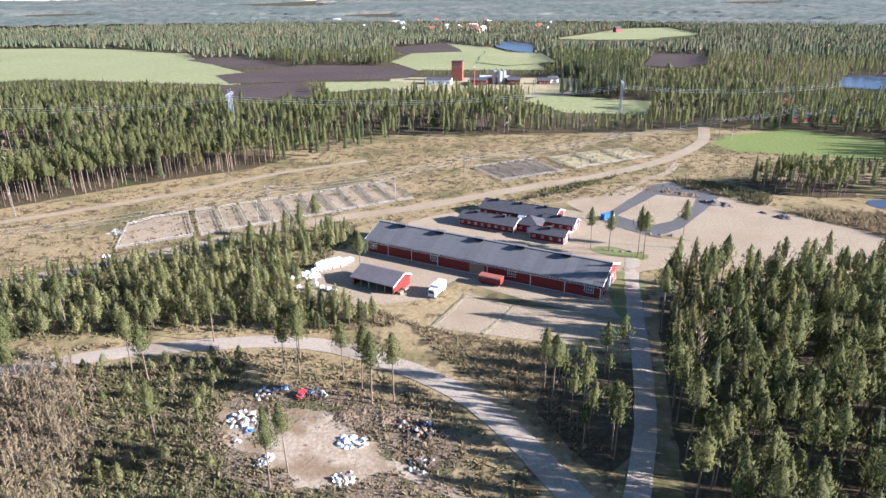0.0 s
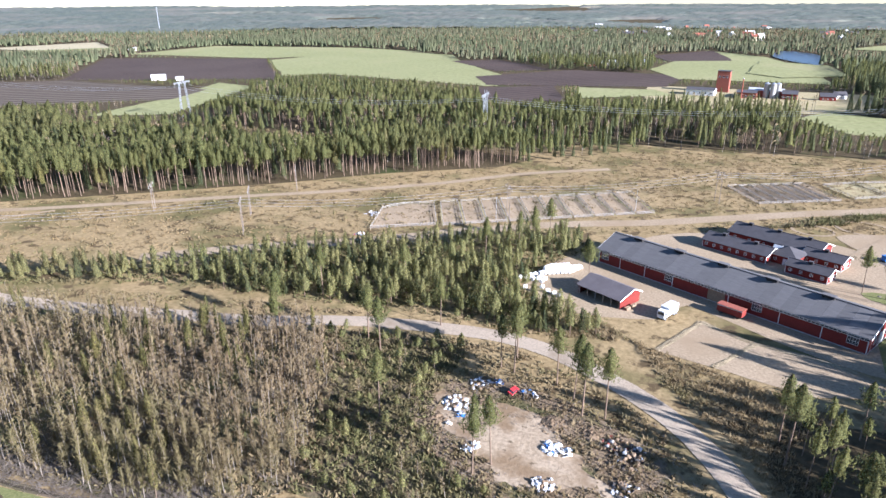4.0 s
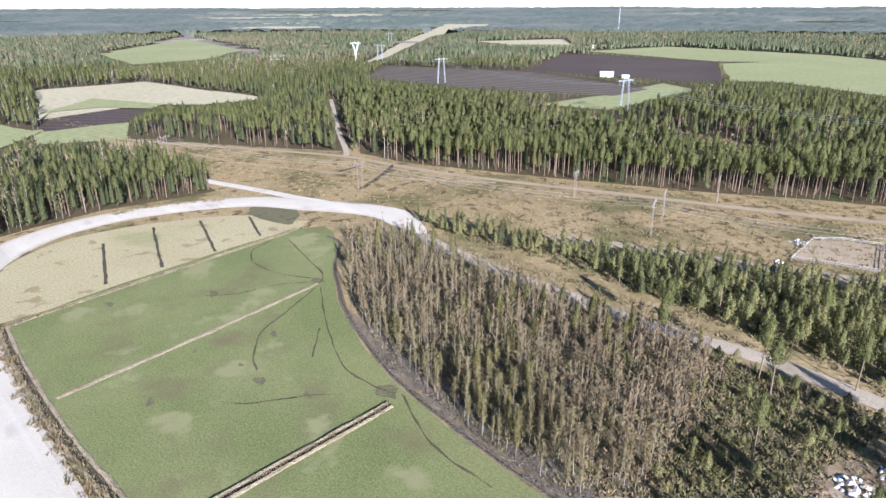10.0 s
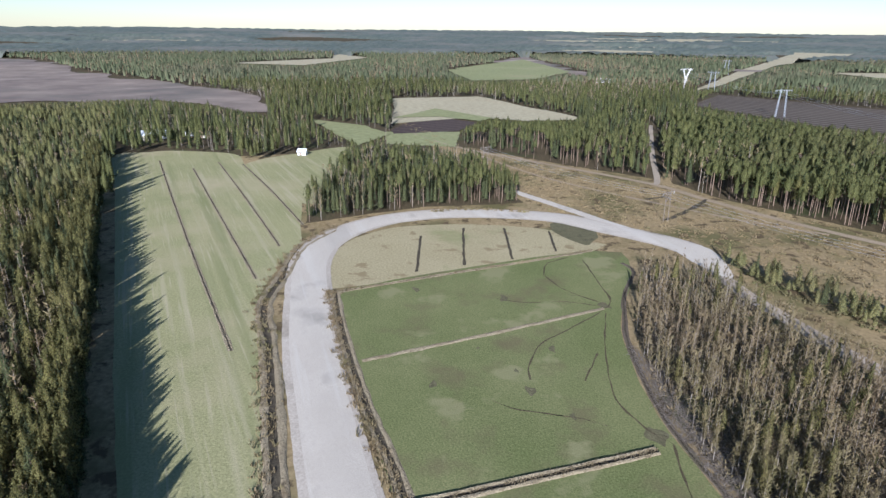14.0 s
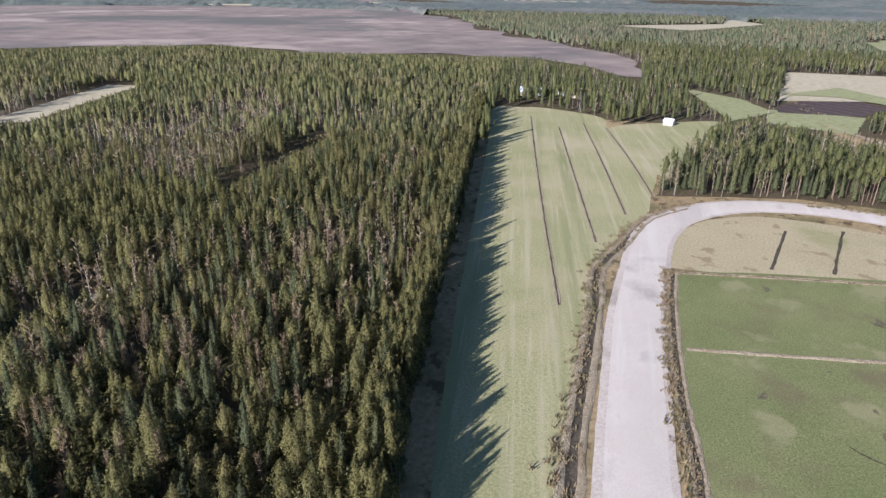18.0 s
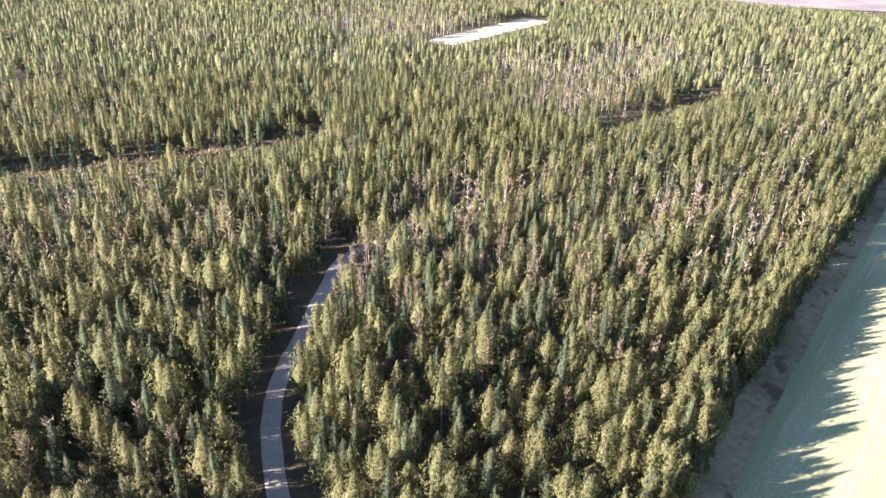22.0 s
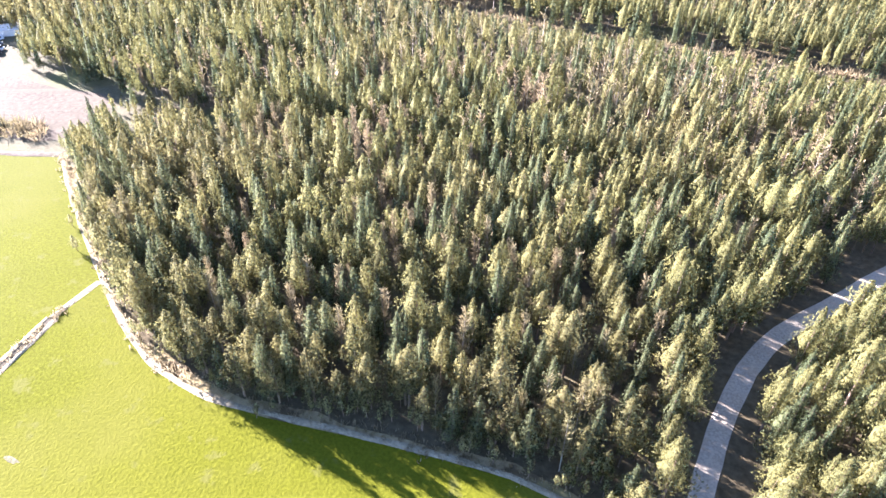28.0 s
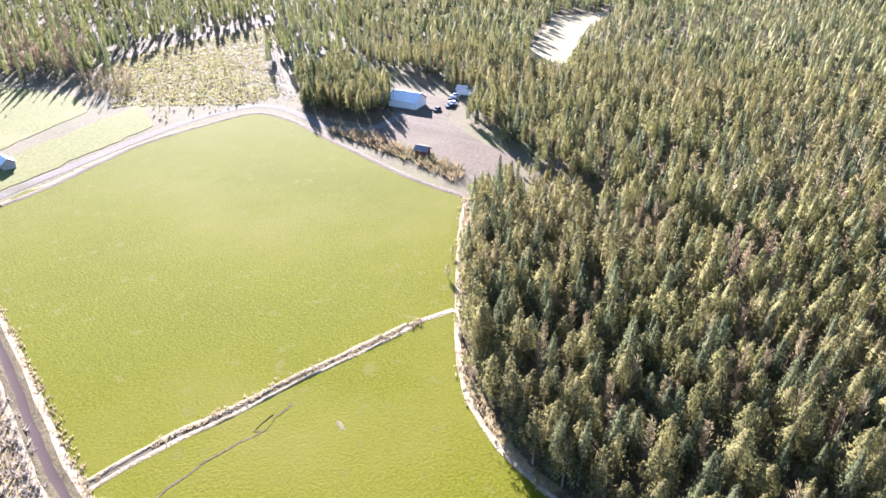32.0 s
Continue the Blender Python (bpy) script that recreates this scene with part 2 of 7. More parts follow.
ROADM = surface("grey_gravel_road", (0.255, 0.205, 0.148), (0.345, 0.282, 0.208), 0.08, 2.5, c=(0.215, 0.168, 0.116), c_scale=0.06, bump=0.15, bump_far=0.1)
SAND = surface("sandy_yard", (0.232, 0.176, 0.112), (0.312, 0.242, 0.160), 0.04, 1.5, c=(0.245, 0.182, 0.114), c_scale=0.05, c_at=(0.5, 0.68), bump=0.15, bump_far=0.2)
PALESAND = surface("pale_dump_sand", (0.250, 0.190, 0.124), (0.350, 0.276, 0.190), 0.10, 1.2, c=(0.190, 0.132, 0.078), c_scale=0.12, c_at=(0.46, 0.62), bump=0.4, bump_far=0.3, speck=((0.120, 0.088, 0.056), 0.5, 0.62))
YARDEARTH = surface("bare_brown_earth", (0.085, 0.065, 0.045), (0.130, 0.102, 0.074), 0.05, 1.0, c=(0.085, 0.078, 0.040), c_scale=0.04, bump=0.3)
GRAVELDARK = surface("rolled_track_edge", (0.340, 0.288, 0.224), (0.410, 0.352, 0.280), 0.06, 2.0, c=(0.215, 0.178, 0.130), c_scale=0.07, bump=0.15, bump_far=0.1)
DARKGRAV = surface("dark_crushed_stone", (0.080, 0.074, 0.068), (0.118, 0.110, 0.100), 0.05, 2.0, bump=0.2, bump_far=0.1)
MUD = surface("trodden_mud", (0.058, 0.046, 0.026), (0.092, 0.074, 0.042), 0.15, 1.5, bump=0.4)
WORN = surface("worn_turf", (0.088, 0.080, 0.042), (0.128, 0.112, 0.062), 0.2, 1.2, c=(0.070, 0.058, 0.034), c_scale=0.25, bump=0.4)
BANK = surface("dry_bank_grass", (0.205, 0.160, 0.096), (0.280, 0.228, 0.146), 0.2, 1.8, c=(0.180, 0.135, 0.080), c_scale=0.12, bump=0.8)
FARMROAD = surface("grey_farm_gravel", (0.088, 0.077, 0.062), (0.122, 0.107, 0.086), 0.08, 2.5, c=(0.080, 0.068, 0.048), c_scale=0.06, bump=0.15, bump_far=0.1)
REGROWTH = surface("cut_over_ground", (0.078, 0.067, 0.038), (0.112, 0.094, 0.056), 0.05, 0.9, c=(0.100, 0.098, 0.040), c_scale=0.03, bump=0.3)
HOUSEEARTH = surface("sloping_house_yard", (0.070, 0.053, 0.036), (0.104, 0.081, 0.056), 0.05, 0.8, c=(0.100, 0.088, 0.046), c_scale=0.05, bump=0.3, streaks=(0.55, 0.2, (0.115, 0.090, 0.063), (0.060, 0.050, 0.032)))
DUMPEARTH = surface("dug_earth", (0.120, 0.084, 0.050), (0.205, 0.152, 0.098), 0.12, 1.3, c=(0.088, 0.080, 0.036), c_scale=0.10, c_at=(0.5, 0.62), bump=0.8)
SCRUBFLOOR = surface("scrub_floor", (0.088, 0.068, 0.040), (0.150, 0.116, 0.070), 0.09, 1.1, c=(0.080, 0.078, 0.032), c_scale=0.07, c_at=(0.48, 0.62), bump=0.5)
DITCH = surface("wet_ditch", (0.048, 0.038, 0.027), (0.080, 0.066, 0.044), 0.2, 1.5, bump=0.5)
OLDN = foliage("old_pine_needles", (0.122, 0.130, 0.047), (0.165, 0.164, 0.060), (0.150, 0.146, 0.058), 0.5, relief=0.3, airy=0.6)
NEEDLE = foliage("pine_needles", (0.134, 0.127, 0.046), (0.186, 0.166, 0.060), (0.176, 0.147, 0.061), 0.48, relief=0.3, airy=0.8)
# paler copy of the pine needles, with distance haze mixed into the tones
FARNEEDLE = foliage("haze_paled_pine_needles", (0.160, 0.158, 0.060), (0.208, 0.194, 0.076), (0.200, 0.170, 0.080), 0.42, relief=0.3, airy=0.6)
SPRUCE = foliage("spruce_needles", (0.080, 0.094, 0.044), (0.128, 0.134, 0.058), (0.112, 0.116, 0.052), 0.45, relief=0.4, airy=0.7)
YOUNGN = foliage("young_pine_needles", (0.175, 0.174, 0.068), (0.245, 0.230, 0.094), (0.225, 0.198, 0.088), 0.5, relief=0.3, airy=0.75)
TWIG = foliage("budding_twigs", (0.182, 0.130, 0.074), (0.232, 0.176, 0.100), (0.172, 0.150, 0.066), through=0.3)
# canopy tones lifted and blued to stand in for distance haze
FARWOOD = foliage("haze_tinted_canopy", (0.086, 0.100, 0.080), (0.126, 0.136, 0.106), (0.175, 0.160, 0.128), through=0.1, stand=0.0022)
# trees beyond 950 m, their colour lightened for haze
FARTREE = foliage("haze_paled_trees", (0.105, 0.120, 0.062), (0.148, 0.155, 0.080), (0.160, 0.144, 0.088), 0.4, stand=0.004)
BARK = paint("pine_bark", (0.22, 0.145, 0.095), (0.145, 0.108, 0.080), 0.9, 3.0)
BIRCHB = paint("birch_bark", (0.275, 0.235, 0.192), (0.18, 0.152, 0.122), 0.8, 2.0)
SHRUB = foliage("brown_shrub", (0.185, 0.135, 0.074), (0.255, 0.195, 0.108), (0.160, 0.145, 0.062), through=0.38, stand=0.03)

# ---- helpers for shapes ----
def finish(me, mats):
    for m in mats if isinstance(mats, (list, tuple)) else [mats]:
        me.materials.append(m)
    return me


def from_arrays(name, verts, tris, mats, mat_ids=None, tint=None, smooth=False, normals=None):
    """A mesh from numpy arrays of corners and triangles."""
    me = bpy.data.meshes.new(name)
    nv, nf = len(verts), len(tris)
    me.vertices.add(nv)
    me.vertices.foreach_set("co", np.asarray(verts, np.float32).ravel())
    me.loops.add(nf * 3)
    me.loops.foreach_set("vertex_index", np.asarray(tris, np.int32).ravel())
    me.polygons.add(nf)
    me.polygons.foreach_set("loop_start", np.arange(0, nf * 3, 3, dtype=np.int32))
    me.polygons.foreach_set("loop_total", np.full(nf, 3, np.int32))
    if mat_ids is not None:
        me.polygons.foreach_set("material_index", np.asarray(mat_ids, np.int32))
    if smooth:
        me.polygons.foreach_set("use_smooth", np.ones(nf, bool))
    if tint is not None:
        me.attributes.new("tint", "FLOAT", "FACE").data.foreach_set("value", np.asarray(tint, np.float32))
    finish(me, mats)
    me.update(calc_edges=True)
    if normals is not None:
        me.normals_split_custom_set_from_vertices(normals)
    return me


def part(name, bm, mat, parent=None, label=""):
    me = bpy.data.meshes.new(name)
    bm.to_mesh(me)
    bm.free()
    finish(me, mat)
    ob = new(name, me)
    ob.parent = parent
    return tagged(ob, label)


def thing(name, label, category, at=(0, 0, 0), turn=0.0, group="", kind=""):
    ob = new(name)
    ob.empty_display_size = 0.3
    ob.matrix_world = pose(*at, 0, 0, turn)
    return tagged(ob, label, category, group, kind)


def rise(x, y):
    """The land: level near by, rising gently to the far horizon."""
    r = np.hypot(x, y)
    k = np.clip((r - 2600) / 2300, 0, 1)
    return 50 * k ** 1.4


def curve_points(pts, step=3.0, closed=False):
    """A smooth line through the plan's points."""
    p = [Vector(q).to_2d() for q in pts]
    n, out = len(p), []
    for i in range(n if closed else n - 1):
        if closed:
            a, b, c, d = (p[(i + k) % n] for k in (-1, 0, 1, 2))
        else:
            a, b, c, d = p[max(i - 1, 0)], p[i], p[i + 1], p[min(i + 2, n - 1)]
        m = max(2, int((c - b).length / step))
        for k in range(m):
            t = k / m
            out.append(0.5 * ((2 * b) + (c - a) * t + (2 * a - 5 * b + 4 * c - d) * t * t + (3 * b - a - 3 * c + d) * t ** 3))
    if not closed:
        out.append(p[-1])
    return out


def inside(x, y, poly):
    x, y = np.asarray(x, float), np.asarray(y, float)
    hit = np.zeros(x.shape, bool)
    j = len(poly) - 1
    for i in range(len(poly)):
        (xi, yi), (xj, yj) = poly[i], poly[j]
        if yi != yj:
            hit ^= ((yi > y) != (yj > y)) & (x < (xj - xi) * (y - yi) / (yj - yi) + xi)
        j = i
    return hit


def near_line(x, y, pts, gap):
    x, y = np.asarray(x, float), np.asarray(y, float)
    hit = np.zeros(x.shape, bool)
    for (ax, ay), (bx, by) in zip(pts, pts[1:]):
        dx, dy = bx - ax, by - ay
        t = np.clip(((x - ax) * dx + (y - ay) * dy) / (dx * dx + dy * dy + 1e-9), 0, 1)
        hit |= np.hypot(x - ax - t * dx, y - ay - t * dy) < gap
    return hit


def patch(name, pts, z, mat, label, category="field", ragged=0.6, smooth=True, wander=0.0):
    """A piece of ground with a slightly ragged edge, lying on the land."""
    line = curve_points(pts, 6.0, True) if smooth else [Vector(q) for q in pts]
    if not smooth:
        fine = []
        for a, b in zip(line, line[1:] + line[:1]):
            m = max(1, int((b - a).length / 4))
            fine += [a.lerp(b, k / m) for k in range(m)]
        line = fine
    bm = bmesh.new()
    vs = []
    for q in line:
        w = noise.noise_vector((q.x * 0.3, q.y * 0.3, 0.0)) * ragged + noise.noise_vector((q.x * 0.012, q.y * 0.012, 5.0)) * wander
        vs.append(bm.verts.new((q.x + w.x, q.y + w.y, z + float(rise(q.x, q.y)))))
    f = bm.faces.new(vs)
    if f.normal.z < 0:
        f.normal_flip()
    bmesh.ops.triangulate(bm, faces=bm.faces[:])
    me = bpy.data.meshes.new(name)
    bm.to_mesh(me)
    bm.free()
    for p in me.polygons:
        if p.normal.z < 0:
            p.flip()
    finish(me, mat)
    return tagged(new(name, me), label, category, kind="structure")


def strip(name, pts, profile, mats, label, category="road", step=3.0, ragged=0.25, kind="structure"):
    """A road, bank or ditch: a cross-section of (offset, height, material of the face to the next point) drawn along a line."""
    line = curve_points(pts, step)
    vs, fs, ids = [], [], []
    n = len(profile)
    for i, q in enumerate(line):
        way = (line[min(i + 1, len(line) - 1)] - line[max(i - 1, 0)]).normalized()
        side = Vector((way.y, -way.x))
        for k, (o, h, _) in enumerate(profile):
            w = noise.noise((q.x * 0.21 + k * 7, q.y * 0.21, k * 3.1)) * ragged * (1 if k in (0, n - 1) else 0.5)
            p = q + side * (o + w)
            vs.append((p.x, p.y, h * (1 + 0.35 * noise.noise((q.x * 0.5, q.y * 0.5, k))) + float(rise(p.x, p.y))))
        if i:
            for k in range(n - 1):
                a = (i - 1) * n + k
                fs += [(a, a + n, a + 1), (a + 1, a + n, a + n + 1)]
                ids += [profile[k][2]] * 2
    me = from_arrays(name, vs, fs, mats, ids, smooth=True)
    if me.polygons[0].normal.z < 0:
        me.flip_normals()
    return tagged(new(name, me), label, category, kind=kind)


# ---- the land: one sheet to the horizon ----
radii = np.concatenate([[0.01], np.geomspace(6, 4950, 150)])
angles = np.linspace(0, 2 * np.pi, 241)[:-1]
gx, gy = np.outer(radii, np.cos(angles)), np.outer(radii, np.sin(angles))
gv = np.stack([gx, gy, rise(gx, gy)], -1).reshape(-1, 3)
na = len(angles)
ii, jj = np.meshgrid(np.arange(len(radii) - 1), np.arange(na), indexing="ij")
q0, q1 = (ii * na + jj).ravel(), (ii * na + (jj + 1) % na).ravel()
tris = np.concatenate([np.stack([q0, q0 + na, q1], 1), np.stack([q1, q0 + na, q1 + na], 1)])
ground = tagged(new("ground", from_arrays("ground", gv, tris, [HEATH])), "dry brown heath and open ground reaching the horizon", "ground", kind="structure")

# plan of the fields, in metres
SOUTH_FIELD = [(202, 29), (212, 15), (236, -12), (250, -44), (252, -57), (236, -66), (205, -72), (167, -81), (147, -89), (126, -75), (98, -58), (81, -49), (58, -45), (35, -49), (13, -52), (-3, -50), (-6, -30), (-8, -5), (20, 3), (84, 16), (130, 26)]
HAYFIELD = [(-22, -36), (-40, -34.5), (-64, -35.5), (-84, -45), (-141, -69), (-178, -83.5), (-332, -145), (-425, -183), (-436, -165), (-442, -153), (-430, -109), (-394, -93), (-329, -66), (-335, -52), (-300, -46), (-265, -42), (-236, -38), (-208, -43), (-182, -43), (-132, -31), (-101, -25), (-60, -15), (-16, -4)]
HAYFIELD_2 = [(-394, -93), (-433, -65), (-450, -32), (-345, -33), (-300, -40), (-329, -66)]
PASTURE_N = [(-194, -24), (-212, -26), (-241, -21), (-261, -2), (-264, 31), (-256, 61), (-240, 74), (-228, 74)]
PASTURE_S = [(-191, -21), (-228, 74), (-207, 81), (-172, 66), (-152, 60), (-119, 56), (-89, 58), (-65, 62), (-30, 70), (15, 66), (20, 22), (-40, 8), (-97, -2), (-124, -9), (-160, -17)]
patch("grass_field", SOUTH_FIELD, 0.05, BRIGHT, "bright green spring grass field beside the forest", ragged=0.4)
patch("grass_field", HAYFIELD, 0.06, HAY, "long mown green hayfield with drill rows", ragged=0.4)
patch("grass_field", HAYFIELD_2, 0.05, HAY, "small green hayfield beside a grove", ragged=0.4)
patch("pasture", PASTURE_N, 0.05, DRYGRASS, "pale dry grass pasture inside the track bend")
patch("pasture", PASTURE_S, 0.06, PASTURE, "green horse pasture with bare trodden patches")

FAR_FIELDS = [
    ("green", [(-613, 929), (-581, 1077), (-387, 1016), (-195, 645), (-222, 645), (-465, 697)]),
    ("tilled", [(-670, 531), (-882, 782), (-632, 854), (-450, 624)]),
    ("furrow", [(-716, 330), (-839, 416), (-668, 532), (-460, 522), (-443, 454), (-550, 371)]),
    ("green", [(-612, 840), (-464, 652), (-381, 724), (-205, 637), (-190, 701), (-437, 1047), (-568, 1034)]),
    ("green", [(-914, 858), (-921, 1087), (-620, 1127), (-455, 1066), (-639, 864)]),
    ("green", [(-436, 360), (-381, 389), (-429, 558), (-488, 574), (-452, 463)]),
    ("tilled", [(-347, 905), (-288, 949), (-176, 826), (-238, 782)]),
    ("tilled", [(-246, 721), (-156, 832), (-17, 809), (-36, 691), (-125, 669), (-209, 648)]),
    ("tilled", [(-210, 623), (-141, 664), (-108, 556), (-178, 542)]),
    ("green", [(-117, 661), (-45, 665), (-26, 626), (-102, 580)]),
    ("green", [(-3, 1242), (81, 1114), (115, 925), (121, 765), (-28, 769), (-69, 873)]),
    ("tilled", [(-86, 1095), (7, 1242), (32, 1034), (-53, 996)]),
    ("green", [(65, 532), (87, 570), (172, 530), (144, 464), (90, 477)]),
    ("spring", [(154, 369), (176, 393), (222, 411), (262, 379), (229, 327), (161, 350)]),
    ("green", [(340, 1531), (590, 1792), (570, 1568), (396, 1290)]),
    ("pale", [(-779, -8), (-804, 97), (-595, 176), (-581, 116), (-607, 73), (-567, -5)]),
    ("green", [(-1329, 94), (-1411, 244), (-1253, 322), (-1087, 226), (-1051, 118)]),
    ("green", [(-596, -82), (-557, -28), (-512, -9), (-460, -28)]),
    ("green", [(-524, -10), (-523, 50), (-454, 40), (-466, -9)]),
    ("pale", [(-1513, -385), (-1774, -174), (-2098, -188), (-1830, -78), (-1454, -200)]),
    ("bog", [(-1655, 230), (-1985, 378), (-1185, 353), (-1220, 319)]),
    ("bog", [(-1784, -1752), (-1860, -1126), (-1527, -757), (-1268, -590), (-1024, -373), (-865, -219), (-778, -153), (-617, -121), (-704, -192), (-760, -278), (-730, -344), (-675, -484), (-641, -544), (-660, -680), (-575, -777), (-449, -862), (-317, -905), (-204, -951), (0, -1000), (260, -1080), (620, -2200), (-300, -2450), (-1200, -2300)]),
    ("green", [(-1375, 118), (-1783, 334), (-1275, 337), (-1087, 154)]),
    ("pale", [(-858, 386), (-1326, 697), (-2465, 1508), (-2331, 1666), (-1545, 902), (-973, 485)]),
    ("pale", [(-1302, 867), (-1260, 1107), (-1064, 966), (-1152, 868)]),
    ("straw", [(284, -208), (259, -215), (329, -288), (370, -348), (371, -293)]),
    ("pale", [(-210, -421), (-225, -400), (-360, -467), (-349, -494)]),
    ("bog", [(-1759, -1047), (-1885, -1078), (-2184, -1426), (-2702, -1793), (-3400, -2300), (-3340, -2380), (-2640, -1880)]),
    ("tilled", [(-533, -6), (-596, 15), (-606, 40), (-576, 72), (-527, 48), (-513, -4)]),
    ("green", [(-601, -5), (-677, 38), (-601, 88), (-578, 73), (-610, 38)]),
    ("meadow", [(344, 34), (305, 4), (283, 3), (251, 31), (255, 60), (340, 70)]),
    ("meadow", [(241, 30), (285, -18), (254, -18), (213, 30), (215, 60), (235, 60)]),
    ("green", [(216, 1332), (299, 1294), (390, 1308), (565, 1475), (590, 1792), (457, 1737), (340, 1531)]),
    ("tilled", [(240, 807), (276, 780), (333, 832), (371, 963), (312, 984)]),
    ("green", [(67, 1033), (147, 989), (145, 852), (80, 811), (41, 855)]),
]
RIVERS = [[(368, 613), (400, 593), (453, 677), (420, 687)], [(90, 1114), (135, 990), (155, 1177), (112, 1253)]]
rng = np.random.default_rng(3)
for k in range(46):
    turn, far = radians(rng.uniform(-40, 255)), rng.uniform(1000, 2500) if k % 2 else rng.uniform(2500, 4700)
    if 100 < math.degrees(turn) < 170 and far < 2200:
        continue
    wide, deep = far * rng.uniform(0.05, 0.16), far * rng.uniform(0.025, 0.06)
    c, out, side = Vector((-math.sin(turn), math.cos(turn))) * far, Vector((-math.sin(turn), math.cos(turn))), Vector((math.cos(turn), math.sin(turn)))
    FAR_FIELDS.append((("pale", "green", "pale", "bog")[k % 4], [tuple(c + side * wide * a * rng.uniform(0.7, 1.1) + out * deep * b * rng.uniform(0.6, 1.1)) for a, b in ((-1, -0.6), (0, -1), (1, -0.5), (0.8, 0.8), (-0.2, 1), (-1, 0.5))]))
SPRING = surface("young_crop", (0.118, 0.142, 0.040), (0.160, 0.182, 0.058), 0.01, 0.6, c=(0.180, 0.170, 0.080), c_scale=0.015, bump=0)
STRAWF = surface("straw_meadow", (0.165, 0.140, 0.072), (0.200, 0.174, 0.098), 0.02, 0.6, bump=0)
FIELD_LOOKS = {"straw": (STRAWF, "pale straw-coloured clearing in the forest"), "spring": (SPRING, "fresh green field behind a belt of pines"), "meadow": (MEADOW, "pale green meadow beyond the farm track"), "green": (FARGREEN, "green grass field far off between the woods"), "tilled": (TILLED, "dark freshly tilled field"),
               "furrow": (FURROWS, "dark field with pale furrow strips"), "pale": (PALE, "pale dry stubble field"), "bog": (BOGM, "wide brown peat bog")}
for k, (look_name, poly) in enumerate(FAR_FIELDS):
    patch("field", poly, 0.10 + 0.03 * k if math.hypot(*poly[0]) > 600 else 0.06 + 0.004 * k, FIELD_LOOKS[look_name][0], FIELD_LOOKS[look_name][1], ragged=2.0, smooth=False, wander=45.0 if look_name == "bog" else 5.0 if math.hypot(*poly[0]) > 600 else 0.0)

# ---- track, roads and yards ----
TRACK = [(190, 62), (100, 41), (0, 14), (-60, -2), (-98, -11.5), (-123, -17), (-156, -24), (-191, -29), (-219, -32), (-245, -28), (-268, -12), (-280, 12), (-281, 41), (-273, 70), (-256, 88), (-240, 104), (-228, 112)]
strip("race_track", TRACK, [(-7.5, 0.10, 1), (-5.6, 0.20, 0), (0, 0.26, 0), (6.0, 0.20, 1), (7.5, 0.10, 1)], [GRAVEL, GRAVELDARK], "wide pale gravel trotting track with a long bend")
patch("track_end", [(-240, 103), (-232, 117), (-220, 119), (-205, 116), (-196, 112), (-206, 108), (-222, 105)], 0.29, GRAVEL, "pale gravel where the track meets the road", "track", 0.8)
ROAD = [(-228, 112), (-190, 110), (-153, 115), (-126, 121), (-104, 126), (-86, 133), (-68, 138), (-43, 141), (-26, 138), (-11, 130), (0, 122), (9, 112), (15, 102), (19, 94), (23, 86), (30, 68), (34, 34)]
strip("gravel_road", ROAD, [(-2.9, 0.12, 0), (-1.5, 0.2, 0), (1.5, 0.2, 0), (2.9, 0.12, 0)], [ROADM], "grey gravel road winding past the dump clearing")
BRANCH = [(28, 76), (33, 87), (40, 106), (46, 129), (51, 152), (57, 178), (62, 195)]
strip("gravel_road", BRANCH, [(-2.2, 0.13, 0), (0, 0.2, 0), (2.2, 0.13, 0)], [ROADM], "narrow grey gravel drive along the wood's edge")
POWER_ROAD = [(-520, 10), (-451, 43), (-382, 101), (-335, 139), (-302, 153), (-259, 174), (-189, 220), (-147, 247), (-108, 277), (-78, 306), (-40, 330)]
strip("dirt_road", POWER_ROAD, [(-2.2, 0.1, 0), (0, 0.14, 0), (2.2, 0.1, 0)], [SAND], "sandy service road along the forest edge")
CUT_ROAD = [(-335, 139), (-350, 146), (-420, 170), (-560, 222)]
strip("dirt_road", CUT_ROAD, [(-1.7, 0.1, 0), (0, 0.14, 0), (1.7, 0.1, 0)], [ROADM], "sandy forest road leading into a straight cut")
PATH_1 = [(-324, 58), (-290, 77), (-265, 90), (-249, 100), (-230, 113)]
strip("dirt_road", PATH_1, [(-2.6, 0.12, 0), (0, 0.18, 0), (2.6, 0.12, 0)], [GRAVEL], "pale sandy track leaving the bend")
PATH_2 = [(-451, 43), (-397, 63), (-342, 90), (-270, 148), (-244, 178)]
strip("dirt_road", PATH_2, [(-1.2, 0.1, 0), (0, 0.12, 0), (1.2, 0.1, 0)], [SAND], "faint sandy wheel track over the heath")
for line in ([(-303, 153), (-285, 137), (-267, 117)], [(-304, 122), (-311, 138)]):
    strip("drain", line, [(-1.3, 0.1, 0), (0, 0.16, 0), (1.3, 0.1, 0)], [DITCH], "dark overgrown drain across the heath", "drain", 3.0, 1.2)
YARD_ROAD = [(-170, 150), (-140, 172), (-116, 186), (-97, 199), (-73, 217), (-42, 236), (-13, 249), (11, 263), (45, 283), (73, 298), (113, 328), (150, 372), (170, 420)]
strip("dirt_road", YARD_ROAD, [(-3.5, 0.1, 0), (0, 0.16, 0), (3.5, 0.1, 0)], [SAND], "wide sandy lane past the paddocks")
FOREST_ROAD = [(-8, -30), (-11, -51), (-12, -67), (-14, -82), (-19, -98), (-30, -115), (-40, -130), (-50, -142), (-70, -149), (-100, -158)]
